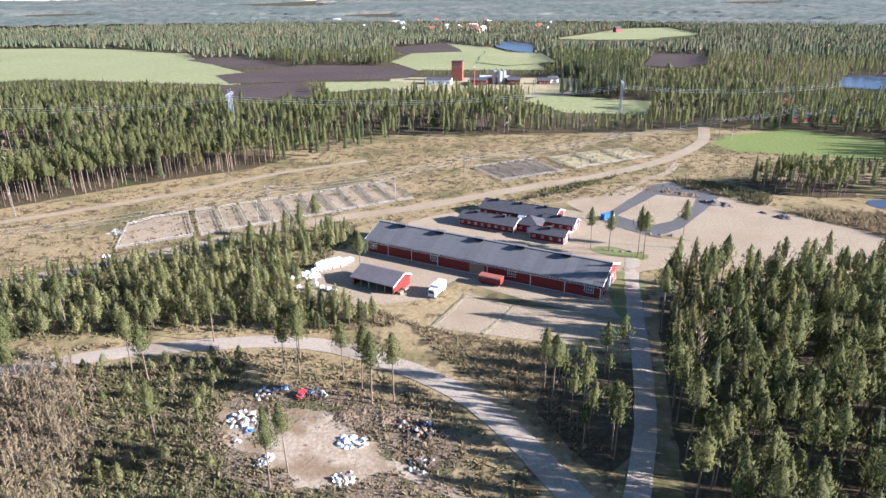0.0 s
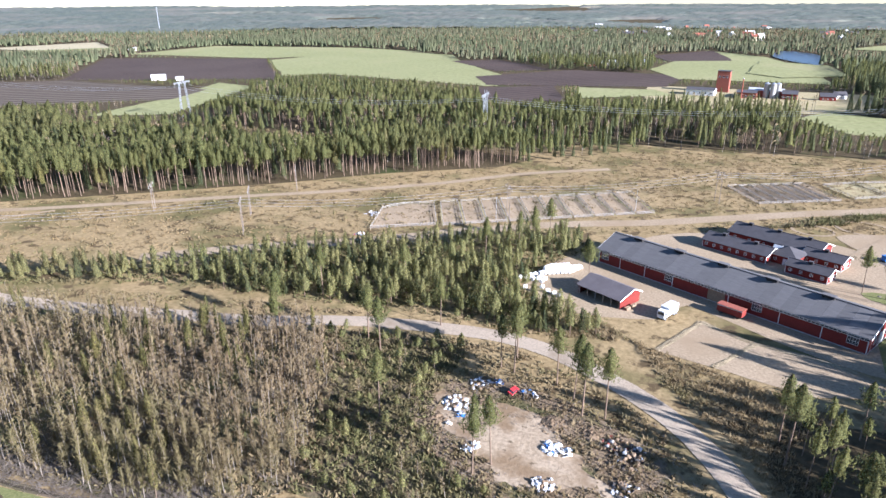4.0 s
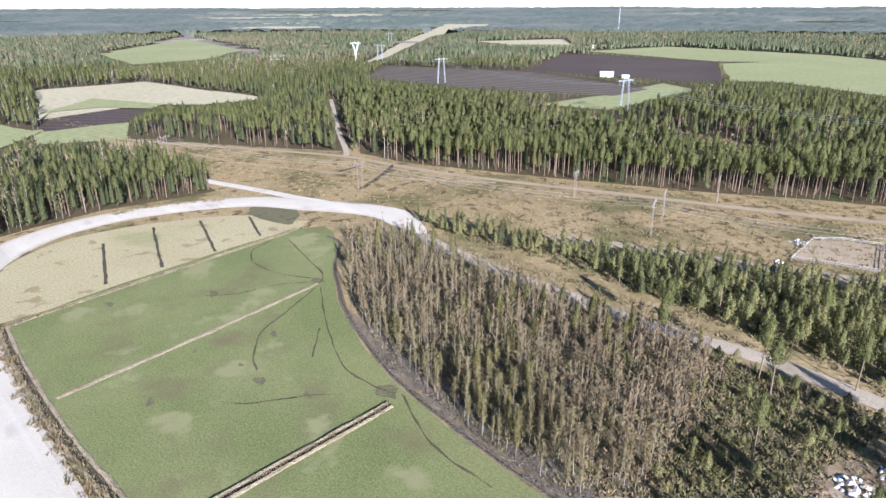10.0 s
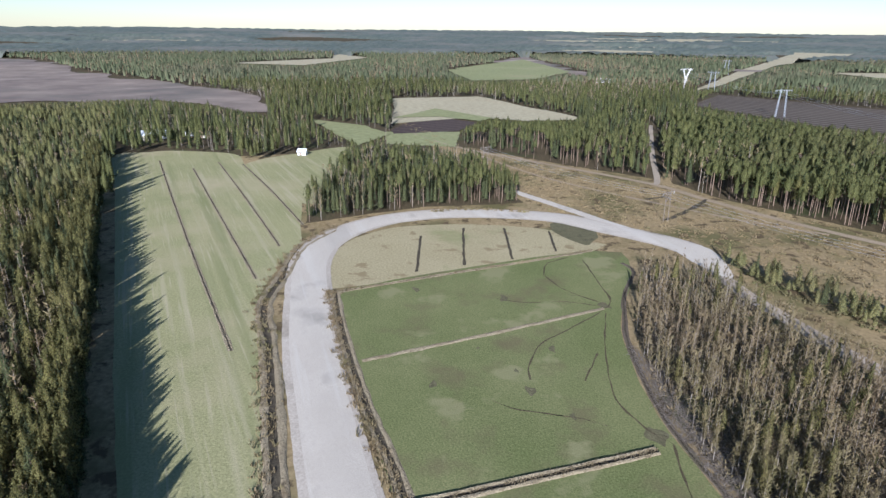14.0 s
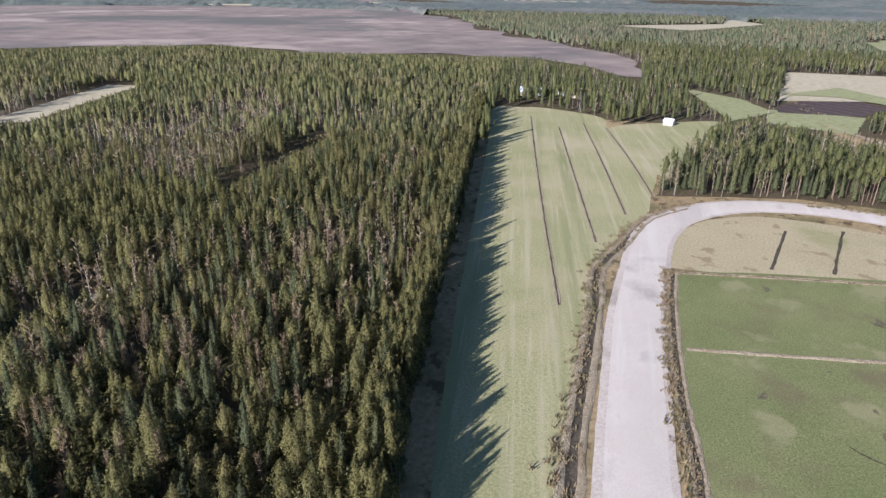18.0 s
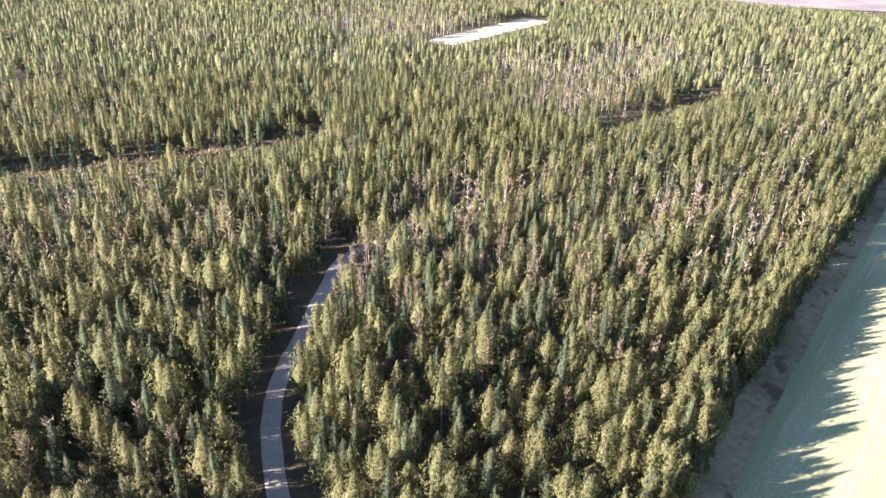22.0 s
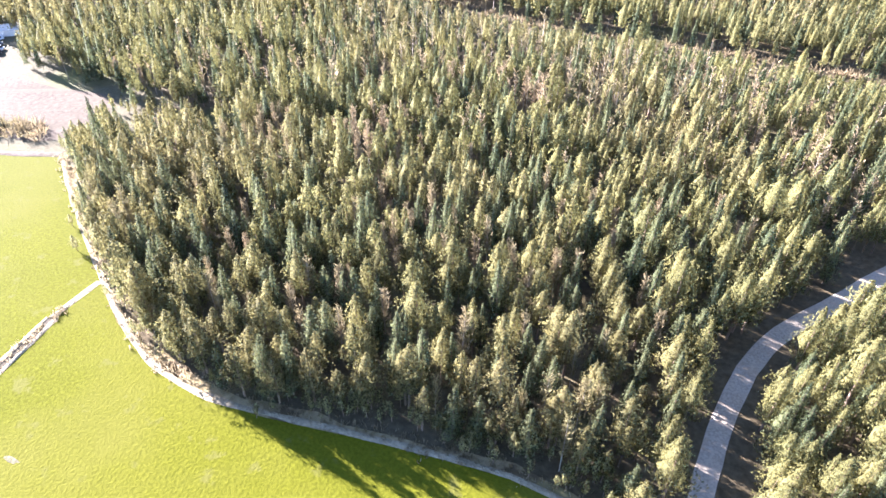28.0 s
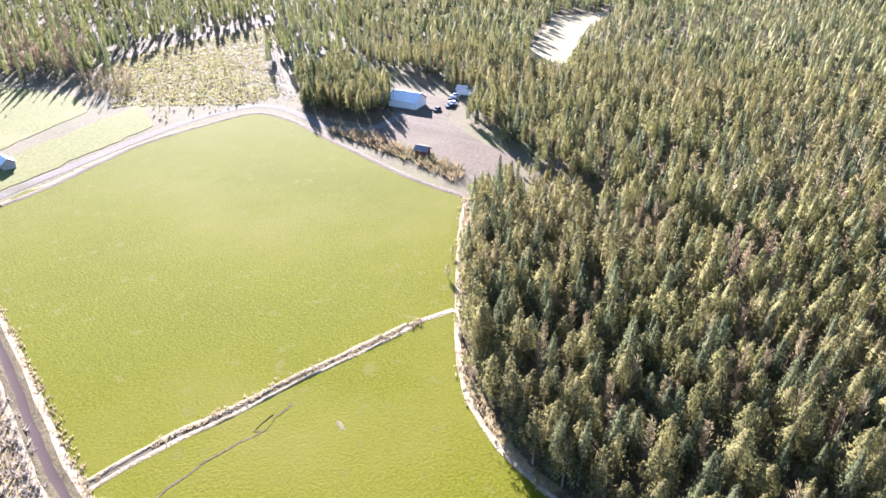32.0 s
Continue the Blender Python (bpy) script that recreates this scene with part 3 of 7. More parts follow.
strip("gravel_road", FOREST_ROAD, [(-1.7, 0.1, 0), (0, 0.17, 0), (1.7, 0.1, 0)], [ROADM], "narrow gravel road winding into the forest")
FARM_TRACK = [(195, 44), (209, 30), (228, 6), (254, -30), (262, -56), (255, -66), (242, -71), (222, -76), (215, -90), (226, -108)]
strip("dirt_road", FARM_TRACK, [(-2.0, 0.1, 0), (0, 0.15, 0), (2.0, 0.1, 0)], [FARMROAD], "gravel farm track round the grass field")
YARD = [(-44, 178), (-36, 201), (-20, 222), (-5, 238), (13, 246), (40, 250), (58, 240), (72, 216), (100, 209), (155, 200), (150, 190), (60, 185), (56, 154), (34, 158), (3, 177), (-5, 165), (-31, 162)]
patch("sandy_yard", YARD, 0.07, SAND, "bare sandy stable yard round the red buildings", "yard")
SANDY = [(51, 256), (77, 268), (104, 290), (121, 280), (139, 236), (160, 212), (150, 197), (100, 205), (70, 225)]
patch("sandy_yard", SANDY, 0.09, SAND, "open sandy ground beyond the stables", "yard")
RING_OUT = [(59, 234), (95, 283), (113, 289), (120, 267), (109, 251), (88, 224), (76, 215), (65, 225)]
RING_IN = [(68, 239), (92, 267), (107, 261.5), (102, 251), (87, 232), (77, 227)]
patch("gravel_surround", RING_OUT, 0.12, DARKGRAV, "dark crushed stone surround of the riding ground", "yard", 0.3, False)
patch("riding_ground", RING_IN, 0.15, SAND, "sand riding ground inside the dark surround", "riding ground", 0.3, False)
strip("pen_rail_path", [(62 + 9 * math.cos(a), 270 + 8 * math.sin(a)) for a in np.linspace(0, 6.3, 16)], [(-0.6, 0.11, 0), (0.6, 0.11, 0)], [SAND], "round trodden lunging circle on dry grass", "circle")
strip("pen_rail_path", [(44 + 7 * math.cos(a), 261 + 6 * math.sin(a)) for a in np.linspace(0, 6.3, 16)], [(-0.6, 0.11, 0), (0.6, 0.11, 0)], [SAND], "small trodden lunging circle on dry grass", "circle")
strip("dirt_road", [(53, 236), (70, 262), (92, 288), (110, 306), (120, 325)], [(-1.8, 0.16, 0), (0, 0.2, 0), (1.8, 0.16, 0)], [SAND], "sandy drive beside the riding ground")
strip("dirt_road", [(57, 185), (80, 192), (120, 196), (165, 203), (200, 207)], [(-2.6, 0.14, 0), (0, 0.18, 0), (2.6, 0.14, 0)], [SAND], "pale gravel drive along the wood")
DUMP = [(-46, 111), (-42, 113), (-36, 112), (-26, 113), (-21, 110), (-18, 106), (-13, 101), (-9, 96), (-9, 94), (-15, 92), (-18, 90), (-24, 89), (-28, 92), (-32, 97), (-37, 99), (-43, 104)]
patch("bare_patch", [(-50, 112), (-44, 120), (-30, 122), (-14, 117), (-2, 110), (4, 100), (0, 90), (-12, 86), (-26, 85), (-38, 92), (-48, 102)], 0.06, DUMPEARTH, "dug-over brown earth and roots round the dump", "clearing", 2.0)
patch("dump_clearing", DUMP, 0.09, PALESAND, "bare sandy clearing used as a rubbish dump", "clearing", 2.8)
strip("dirt_road", [(-16, 97), (-9, 95), (-1, 90), (8, 84), (20, 81)], [(-1.5, 0.10, 0), (0, 0.15, 0), (1.5, 0.10, 0)], [PALESAND], "pale sandy track leaving the dump clearing", ragged=0.7)
patch("grass_patch", [(50, 204), (57, 206), (62, 202), (67.5, 198), (65, 193), (58.5, 196), (52, 199)], 0.13, PASTURE, "green grass patch at the foot of lone pines", "grass", 0.8)
patch("grass_patch", [(50, 178), (58, 186), (60, 176), (55, 160), (50, 152), (47, 156)], 0.13, PASTURE, "shaded rough grass beside the hall gable", "grass", 0.8)
PADDOCK_S = [(-3, 148), (7, 168), (18, 161), (36, 156), (50, 146), (30, 139)]
patch("sand_paddock", PADDOCK_S, 0.10, SAND, "bare sand paddock in front of the long hall", "paddock", 0.3, False)
patch("cut_over_ground", [(286, -7), (366, -14), (398, -55), (432, -120), (321, -79), (270, -74), (266, -54)], 0.05, REGROWTH, "cut-over ground with scrubby regrowth", "ground", 2.0)
patch("rough_ground", [(140, -84), (205, -70), (240, -62), (250, -40), (236, -8), (200, 34), (190, 50), (215, 75), (300, 95), (345, 80), (372, 0), (392, -40), (425, -115), (300, -150), (250, -150), (150, -128)], 0.03, REGROWTH, "rough dry ground and verges round the fields", "ground", 2.0)
HOUSE_YARD = [(209, -83), (226, -108), (244, -118), (248, -130), (225, -132), (213, -120), (181, -118), (160, -120), (155, -94), (191, -88)]
patch("sandy_yard", HOUSE_YARD, 0.08, HOUSEEARTH, "bare sloping ground in front of the pale house", "yard", 1.0)

# ---- trees: patterns in metres, 16 m tall, base at the origin ----
def sliver(rng, at, way, length, width):
    """One spray of needles or a twig: a thin pointed triangle."""
    way = Vector(way).normalized()
    side = way.cross(Vector(rng.normal(0, 1, 3))).normalized() * width
    at = Vector(at)
    return [at - side, at + side, at + way * length]


def cone(rng, vs, fs, ids, mat, z0, r0, z1, r1, sides=5, bend=0.0):
    b = len(vs)
    for z, r, o in ((z0, r0, 0.0), (z1, r1, bend)):
        for k in range(sides):
            a = 6.283 * k / sides
            vs.append(Vector((r * math.cos(a) + o, r * math.sin(a), z)))
    for k in range(sides):
        l = (k + 1) % sides
        fs.extend([(b + k, b + l, b + sides + k), (b + l, b + sides + l, b + sides + k)])
        ids.extend([mat, mat])


def tuft(rng, at, out, length, width):
    """A branch end with its needles: one small pointed face on the crown's surface, a little open to the outside."""
    out = Vector(out).normalized()
    up = Vector((0, 0, 1)) - out * out.z
    up.normalize()
    side = (out.cross(up) + Vector(rng.normal(0, 0.5, 3))).normalized() * width
    way = (up + out * rng.uniform(0.3, 1.3) + Vector(rng.normal(0, 0.45, 3))).normalized() * length
    at = Vector(at)
    return [at - side - way * 0.45, at + side * rng.uniform(0.7, 1.0) - way * rng.uniform(0.3, 0.5), at + way * 0.55 + side * rng.uniform(-0.6, 0.6)]


def shaped(vs, fs, ids, low=None, top=16.0):
    """The tree as arrays; needle sprays round off the crown, so their normals follow its shape more than each spray's own plane."""
    v, f, m = np.array([tuple(q) for q in vs], np.float32), np.array(fs, np.int32), np.array(ids, np.int32)
    a, b, c = v[f[:, 0]], v[f[:, 1]], v[f[:, 2]]
    face = np.cross(b - a, c - a)
    face /= np.linalg.norm(face, axis=1, keepdims=True) + 1e-9
    out = v.copy()
    if low is None:
        out[:, 2] = 0.3 * np.hypot(v[:, 0], v[:, 1]) + 0.05
    else:
        out[:, 2] = np.hypot(v[:, 0], v[:, 1]) * 0.4 + 0.9 * ((v[:, 2] - low) / (top - low)).clip(0, 1) ** 3
    out /= np.linalg.norm(out, axis=1, keepdims=True) + 1e-9
    turn = ((out[f].mean(1) * face).sum(1) < 0) & (m == 1)
    f[turn] = f[turn][:, [0, 2, 1]]
    face[turn] *= -1
    own = np.zeros_like(v)
    for k in range(3):
        np.add.at(own, f[:, k], face)
    own /= np.linalg.norm(own, axis=1, keepdims=True) + 1e-9
    crown = np.zeros(len(v), bool)
    crown[f[m == 1].ravel()] = True
    n = np.where(crown[:, None], out * 0.75 + own * 0.4, own)
    return v, f, m, (n / (np.linalg.norm(n, axis=1, keepdims=True) + 1e-9)).astype(np.float32)


def tree_pattern(kind, seed, tufts, length, width, core, trunk_sides=5):
    """Corners, triangles and materials (0 bark, 1 needles) of one tree."""
    rng = np.random.default_rng(seed)
    vs, fs, ids = [], [], []

    def add(tri, mat=1):
        b = len(vs)
        vs.extend(tri)
        fs.append((b, b + 1, b + 2))
        ids.append(mat)
    if kind == "birch":
        cone(rng, vs, fs, ids, 0, 0, 0.11, 13.5, 0.03, trunk_sides or 3, rng.normal(0, 0.3))
        for i in range(tufts):
            z = rng.uniform(4.0, 13.6)
            a = rng.uniform(0, 6.28)
            l = rng.uniform(1.1, 2.4) * (1.2 - 0.055 * (z - 4))
            add(sliver(rng, (0.04 * math.cos(a), 0.04 * math.sin(a), z), (math.cos(a) * 0.6, math.sin(a) * 0.6, rng.uniform(0.6, 1.6)), l, width * rng.uniform(0.6, 1.2)))
            d = l * rng.uniform(0.4, 0.9) * 0.55
            add(sliver(rng, (d * math.cos(a), d * math.sin(a), z + d * 1.6), (math.cos(a + 1) * 0.5, math.sin(a + 1) * 0.5, rng.uniform(0.2, 1.2)), l * 0.55, width * 1.3))
        return shaped(vs, fs, ids)
    pine = kind in ("pine", "tallpine")
    low = rng.uniform(8.2, 9.8) if kind == "tallpine" else rng.uniform(3.6, 5.6) if pine else rng.uniform(1.0, 1.8)
    if trunk_sides:
        cone(rng, vs, fs, ids, 0, 0, 0.17, 14.5, 0.05, trunk_sides)
    fat, fill = rng.uniform(0.85, 1.15), 0.85 if core == 3 else 0.5
    lobes = rng.uniform(0, 6.28, 4)

    def reach(u, a):
        """How far the crown stands out at the height u (0 to 1) and the bearing a: uneven, with boughs and hollows."""
        if pine:
            r = 2.6 * (1 - u ** 1.25) ** 0.85 * (0.62 + 0.48 * min(1.0, u * 3.5))
            uneven = 0.26
        else:
            r = 2.05 * (1 - u) ** 0.8 + 0.08
            uneven = 0.14
        r *= 1 + uneven * math.sin(2 * a + lobes[0] + 5 * u) + uneven * 0.8 * math.sin(3 * a + lobes[1] - 9 * u)
        return r * (1 + 0.16 * math.sin(22 * u + lobes[2] + a)) * fat
    top = 16.0
    if core:
        # the closed inner crown: boughs stand out and step back from ring to ring
        levels = {6: (0.0, 0.17, 0.34, 0.52, 0.7, 0.87), 5: (0.02, 0.45, 0.8), 4: (0.04, 0.52), 3: (0.02,)}[core]
        core = max(core, 4)
        rings = [(low + (top - low) * u, u) for u in levels]
        b = len(vs)
        for n_ring, (z, u) in enumerate(rings):
            for k in range(core):
                a = 6.283 * (k + 0.5 * (n_ring % 2)) / core
                q = reach(max(u, 0.06), a) * (fill + rng.uniform(-0.12, 0.12))
                vs.append(Vector((q * math.cos(a), q * math.sin(a), z + (rng.uniform(-0.35, 0.35) if core > 4 else 0.0))))
        vs.append(Vector((rng.normal(0, 0.1), rng.normal(0, 0.1), top - 0.25)))
        for r in range(len(rings) - 1):
            for k in range(core):
                l = (k + 1) % core
                p = b + r * core
                fs.extend([(p + k, p + l, p + core + k), (p + l, p + core + l, p + core + k)])
                ids.extend([1, 1])
        for k in range(core):
            p = b + (len(rings) - 1) * core
            fs.append((p + k, p + (k + 1) % core, len(vs) - 1))
            ids.append(1)
    for i in range(tufts):
        u = 1 - (1 - (i + rng.uniform(0, 1)) / tufts) ** (0.8 if pine else 0.62)
        a = 2.4 * i + rng.normal(0, 0.5)
        r = reach(u, a)
        d = max(0.0, r * rng.uniform(0.74, 1.05) - length * 0.12)
        z = low + (top - length * 0.45 - low) * u
        k = rng.uniform(0.65, 1.25)
        add(tuft(rng, (d * math.cos(a), d * math.sin(a), z), (math.cos(a), math.sin(a), 0.2 + 1.5 * u * u if pine else 0.55), length * k, width * k))
    return shaped(vs, fs, ids, low, top)


# tufts, their length and half width, sides of the inner crown and of the stem
TIERS = {"near": {"pine": (640, 0.52, 0.17, 6, 6), "tallpine": (560, 0.56, 0.17, 6, 6), "spruce": (600, 0.54, 0.17, 6, 6), "birch": (150, 0, 0.07, 0, 6)},
         "close": {"pine": (135, 0.86, 0.31, 5, 3), "tallpine": (125, 0.88, 0.31, 5, 4), "spruce": (120, 0.9, 0.3, 5, 3), "birch": (36, 0, 0.135, 0, 3)},
         "mid": {"pine": (50, 1.1, 0.44, 4, 0), "tallpine": (46, 1.1, 0.44, 4, 3), "spruce": (46, 1.1, 0.42, 4, 0), "birch": (12, 0, 0.22, 0, 3)},
         "far": {"pine": (7, 2.3, 1.0, 4, 0), "tallpine": (8, 2.2, 1.0, 4, 3), "spruce": (7, 2.3, 0.9, 4, 0), "birch": (5, 0, 0.26, 0, 3)},
         "horizon": {"pine": (1, 2.6, 1.0, 3, 0), "tallpine": (1, 2.6, 1.0, 3, 0), "spruce": (1, 2.6, 1.0, 3, 0), "birch": (4, 0, 0.55, 0, 0)}}
PATTERNS = {}
for t_index, (tier, looks) in enumerate(TIERS.items()):
    for kind, spec in looks.items():
        PATTERNS[kind, tier] = [tree_pattern(kind, 100 * t_index + i, *spec) for i in range(6)]
TREE_PLACES = {"pine": [], "tallpine": [], "spruce": [], "birch": []}


def grow(name, label, kind, tier, x, y, height, mats, seed=0, wide=1.0):
    """One stand of trees as a single mesh."""
    if len(x) == 0:
        return None
    rng = np.random.default_rng(seed)
    pats = PATTERNS[kind, tier]
    which = rng.integers(0, len(pats), len(x))
    vs, fs, ids, tint, norms, base = [], [], [], [], [], 0
    for k, (pv, pf, pi, pn) in enumerate(pats):
        sel = np.nonzero(which == k)[0]
        if not len(sel):
            continue
        a = rng.uniform(0, 6.283, len(sel))
        s = height[sel] / 16.0
        w = s ** 0.8 * rng.uniform(0.8, 1.2, len(sel)) * wide
        c, d = np.cos(a)[:, None], np.sin(a)[:, None]
        lean = rng.normal(0, 0.02, (len(sel), 2))
        px = (pv[None, :, 0] * c - pv[None, :, 1] * d) * w[:, None] + x[sel][:, None] + lean[:, :1] * pv[None, :, 2]
        py = (pv[None, :, 0] * d + pv[None, :, 1] * c) * w[:, None] + y[sel][:, None] + lean[:, 1:] * pv[None, :, 2]
        pz = pv[None, :, 2] * s[:, None] + rise(x[sel], y[sel])[:, None]
        n = len(pv)
        nx, ny = pn[None, :, 0] * c - pn[None, :, 1] * d, pn[None, :, 0] * d + pn[None, :, 1] * c
        norms.append(np.stack([nx, ny, np.broadcast_to(pn[None, :, 2], nx.shape)], -1).reshape(-1, 3))
        vs.append(np.stack([px, py, pz], -1).reshape(-1, 3))
        fs.append((pf[None] + (base + np.arange(len(sel)) * n)[:, None, None]).reshape(-1, 3))
        ids.append(np.tile(pi, len(sel)))
        tint.append(np.repeat(rng.uniform(0, 1, len(sel)), len(pf)))
        base += n * len(sel)
    me = from_arrays(name, np.concatenate(vs), np.concatenate(fs), mats, np.concatenate(ids), np.concatenate(tint), True, np.concatenate(norms))
    return tagged(new(name, me), label, "trees", kind="stuff")


def scatter(seed, box, spacing, jitter=0.45):
    """Loose rows of places over a box (x0, y0, x1, y1)."""
    rng = np.random.default_rng(seed)
    x, y = np.meshgrid(np.arange(box[0], box[2], spacing), np.arange(box[1], box[3], spacing))
    x, y = x.ravel(), y.ravel()
    x = x + rng.uniform(-jitter, jitter, x.shape) * spacing
    y = y + rng.uniform(-jitter, jitter, y.shape) * spacing
    return x, y, rng


LINES = [(TRACK, 12.0), (ROAD, 5.5), (BRANCH, 4.5), (POWER_ROAD, 6.0), (CUT_ROAD, 4.6), (PATH_1, 5.0), (YARD_ROAD, 7.0), (FOREST_ROAD, 4.6), (FARM_TRACK, 5.0)]
OPEN = [SOUTH_FIELD, HAYFIELD, HAYFIELD_2, PASTURE_N, PASTURE_S, YARD, SANDY, DUMP, PADDOCK_S, HOUSE_YARD] + [p for _, p in FAR_FIELDS]
POWER_CORRIDOR = [(-700, -20), (-459, 41), (-384, 100), (-339, 146), (-305, 155), (-246, 195), (-185, 239), (-144, 277), (-95, 309), (-60, 345), (-20, 385), (126, 398), (200, 420), (200, 330), (150, 285), (60, 262), (-30, 230), (-110, 180), (-160, 150), (-225, 118), (-270, 75), (-300, 62), (-380, 42), (-450, 25)]
WORKS_YARD = [(-45, 556), (60, 548), (140, 590), (140, 690), (-55, 700)]
ground.data.materials.append(FLOOR)
mid_x, mid_y = gv[tris][:, :, 0].mean(1), gv[tris][:, :, 1].mean(1)
shaded = (np.hypot(mid_x, mid_y) > 430) & ~inside(mid_x, mid_y, POWER_CORRIDOR) | (mid_x > 330) & (mid_y < 200) & (mid_y > -400)
ground.data.polygons.foreach_set("material_index", shaded.astype(np.int32))
GAPS = [([(-430, 335), (-348, 352), (-280, 356), (-213, 350)], 5.0), ([(-189, -205), (-224, -211), (-290, -226)], 3.0), ([(115, -249), (71, -243), (19, -246), (-34, -240)], 3.5), ([(-34, -240), (-80, -250)], 3.0)]
OPEN += [POWER_CORRIDOR, WORKS_YARD] + RIVERS
CUTOVER = [(286, -7), (366, -14), (398, -55), (432, -120), (321, -79), (270, -74), (266, -54)]
OPEN.append(CUTOVER)


def is_open(x, y):
    """Where no tree stands."""
    o = np.zeros(x.shape, bool)
    for poly in OPEN:
        o |= inside(x, y, poly)
    for pts, gap in LINES + GAPS:
        o |= near_line(x, y, pts, gap)
    return o


def young_edge(x, y, h):
    """The margins of clearings are grown over with younger trees, the lower the nearer to the open ground."""
    h = h.copy()
    for s in (1.04, 1.07, 1.1, 1.14, 1.18, 1.23):
        hit = np.zeros(x.shape, bool)
        for _, poly in FAR_FIELDS[:35] + [("river", p) for p in RIVERS]:
            hit |= inside(x * s, y * s, poly)
        for pts, gap in GAPS:
            hit |= near_line(x * s, y * s, pts, gap)
        h[hit] = np.minimum(h[hit], 80 * (1 - 1 / s))
    return h


SOUTH_EDGE = [(-560, -238), (-438, -193), (-176, -89), (-100, -58.5), (-84, -52), (-64, -41), (-40, -37), (-20, -40), (-5, -52), (13, -55), (35, -51), (60, -47), (82, -50.5), (100, -60), (124, -76.5), (147, -93), (158, -122), (208, -124), (222, -138), (262, -142), (300, -120), (420, -160), (900, -300), (900, -1200), (-1200, -1200), (-1200, -400)]
BIRCHES = [(-205, 84), (-196, 106), (-153, 111), (-126, 116), (-104, 120), (-86, 126), (-75, 120), (-68, 100), (-58, 76), (-65, 65), (-89, 61), (-119, 59), (-150, 63), (-170, 69)]
MIXED = [(-86, 126), (-68, 132), (-46, 134), (-46, 106), (-38, 92), (-28, 86), (-12, 83), (0, 78), (10, 80), (18, 90), (-5, 76), (-58, 74), (-68, 100), (-75, 120)]
YOUNG = [(-225, 114), (-190, 128), (-150, 150), (-140, 166), (-114, 184), (-71, 208), (-42, 222), (-28, 212), (-36, 190), (-48, 176), (-34, 163), (-14, 150), (-28, 146), (-70, 145), (-119, 140), (-152, 134), (-190, 118)]
EAST_WOOD = [(38, 70), (45, 104), (51, 128), (57, 152), (62, 166), (80, 168), (101, 171), (140, 176), (190, 170), (190, 60), (60, 50)]
CLUSTER = [(19, 112), (24, 128), (44, 131), (42, 118), (36, 99), (29, 92), (24, 100)]
NORTH_WOOD = [(-339, 150), (-305, 160), (-246, 200), (-185, 245), (-144, 282), (-95, 314), (-80, 340), (-111, 345), (-202, 335), (-322, 328), (-382, 319), (-474, 292), (-540, 225)]
NORTH_WOOD_2 = [(-348, 362), (-280, 366), (-213, 357), (-119, 366), (-30, 398), (126, 405), (152, 470), (61, 478), (-148, 478), (-200, 500), (-254, 516), (-339, 465), (-372, 406)]
WEST_WOOD = [(-459, 45), (-431, 66), (-384, 108), (-347, 146), (-365, 156), (-454, 190), (-545, 215), (-531, 145), (-549, 82)]
GROVE = [(-268, -40), (-282, -14), (-294, 13), (-297, 45), (-300, 60), (-330, 56), (-376, 44), (-424, 28), (-433, -28), (-345, -34), (-290, -42)]
NE_STRIP = [(132, 286), (153, 290), (185, 282), (176, 262), (160, 262), (142, 268)]
E_CLUMP = [(245, -73), (212, -94), (228, -104), (252, -113), (300, -108), (290, -84)]
DARK_WOOD = [(97, 556), (144, 543), (190, 604), (207, 746), (134, 725)]
TALL_WOOD = [(128, 464), (199, 441), (267, 500), (317, 680), (216, 636)]
patch("works_yard", WORKS_YARD, 0.2, DRYGRASS, "dry grass round the works buildings", "yard", 2.0, False)
STANDS = [DARK_WOOD, TALL_WOOD, SOUTH_EDGE, BIRCHES, MIXED, YOUNG, EAST_WOOD, CLUSTER, NORTH_WOOD, NORTH_WOOD_2, WEST_WOOD, GROVE, E_CLUMP, NE_STRIP]
for k, poly in enumerate(STANDS):
    if poly is YOUNG:
        continue
    if poly in (BIRCHES, MIXED):
        patch("scrub_floor", poly if poly is BIRCHES else [(-86, 126), (-68, 132), (-47, 134), (-47, 106), (-39, 92), (-29, 86), (-12, 82), (-5, 77), (-58, 74), (-68, 100), (-75, 120)], 0.04 + 0.002 * k, SCRUBFLOOR, "brown litter and low scrub under young birches", "ground", 1.5, False)
        continue
    patch("forest_floor", poly, 0.02 + 0.002 * k, FLOOR, "shaded forest floor of moss and needles", "ground", 1.0, False)

BIRCH_BELTS = [[(-131, -513), (-214, -560), (-281, -545), (-315, -458), (-303, -428), (-219, -412), (-170, -408), (-156, -462)],
               [(-205, -329), (-269, -342), (-369, -366), (-373, -325), (-226, -223), (-173, -198), (-167, -229)],
               [(77, -107), (87, -121), (82, -135), (60, -120), (61, -101)], [(97, -102), (106, -112), (102, -126), (90, -115)],
               [(-60, -150), (-85, -170), (-140, -160), (-110, -140)], [(20, -160), (50, -150), (60, -170), (25, -185)]]
LOW_CORNER = [(144, -86), (160, -101), (155, -118), (133, -123), (117, -125), (112, -116), (132, -105)]
PINE_MATS, SPRUCE_MATS, BIRCH_MATS, YOUNG_MATS = [BARK, NEEDLE], [BARK, SPRUCE], [BIRCHB, TWIG], [BARK, YOUNGN]
OLD_MATS = [BARK, OLDN]
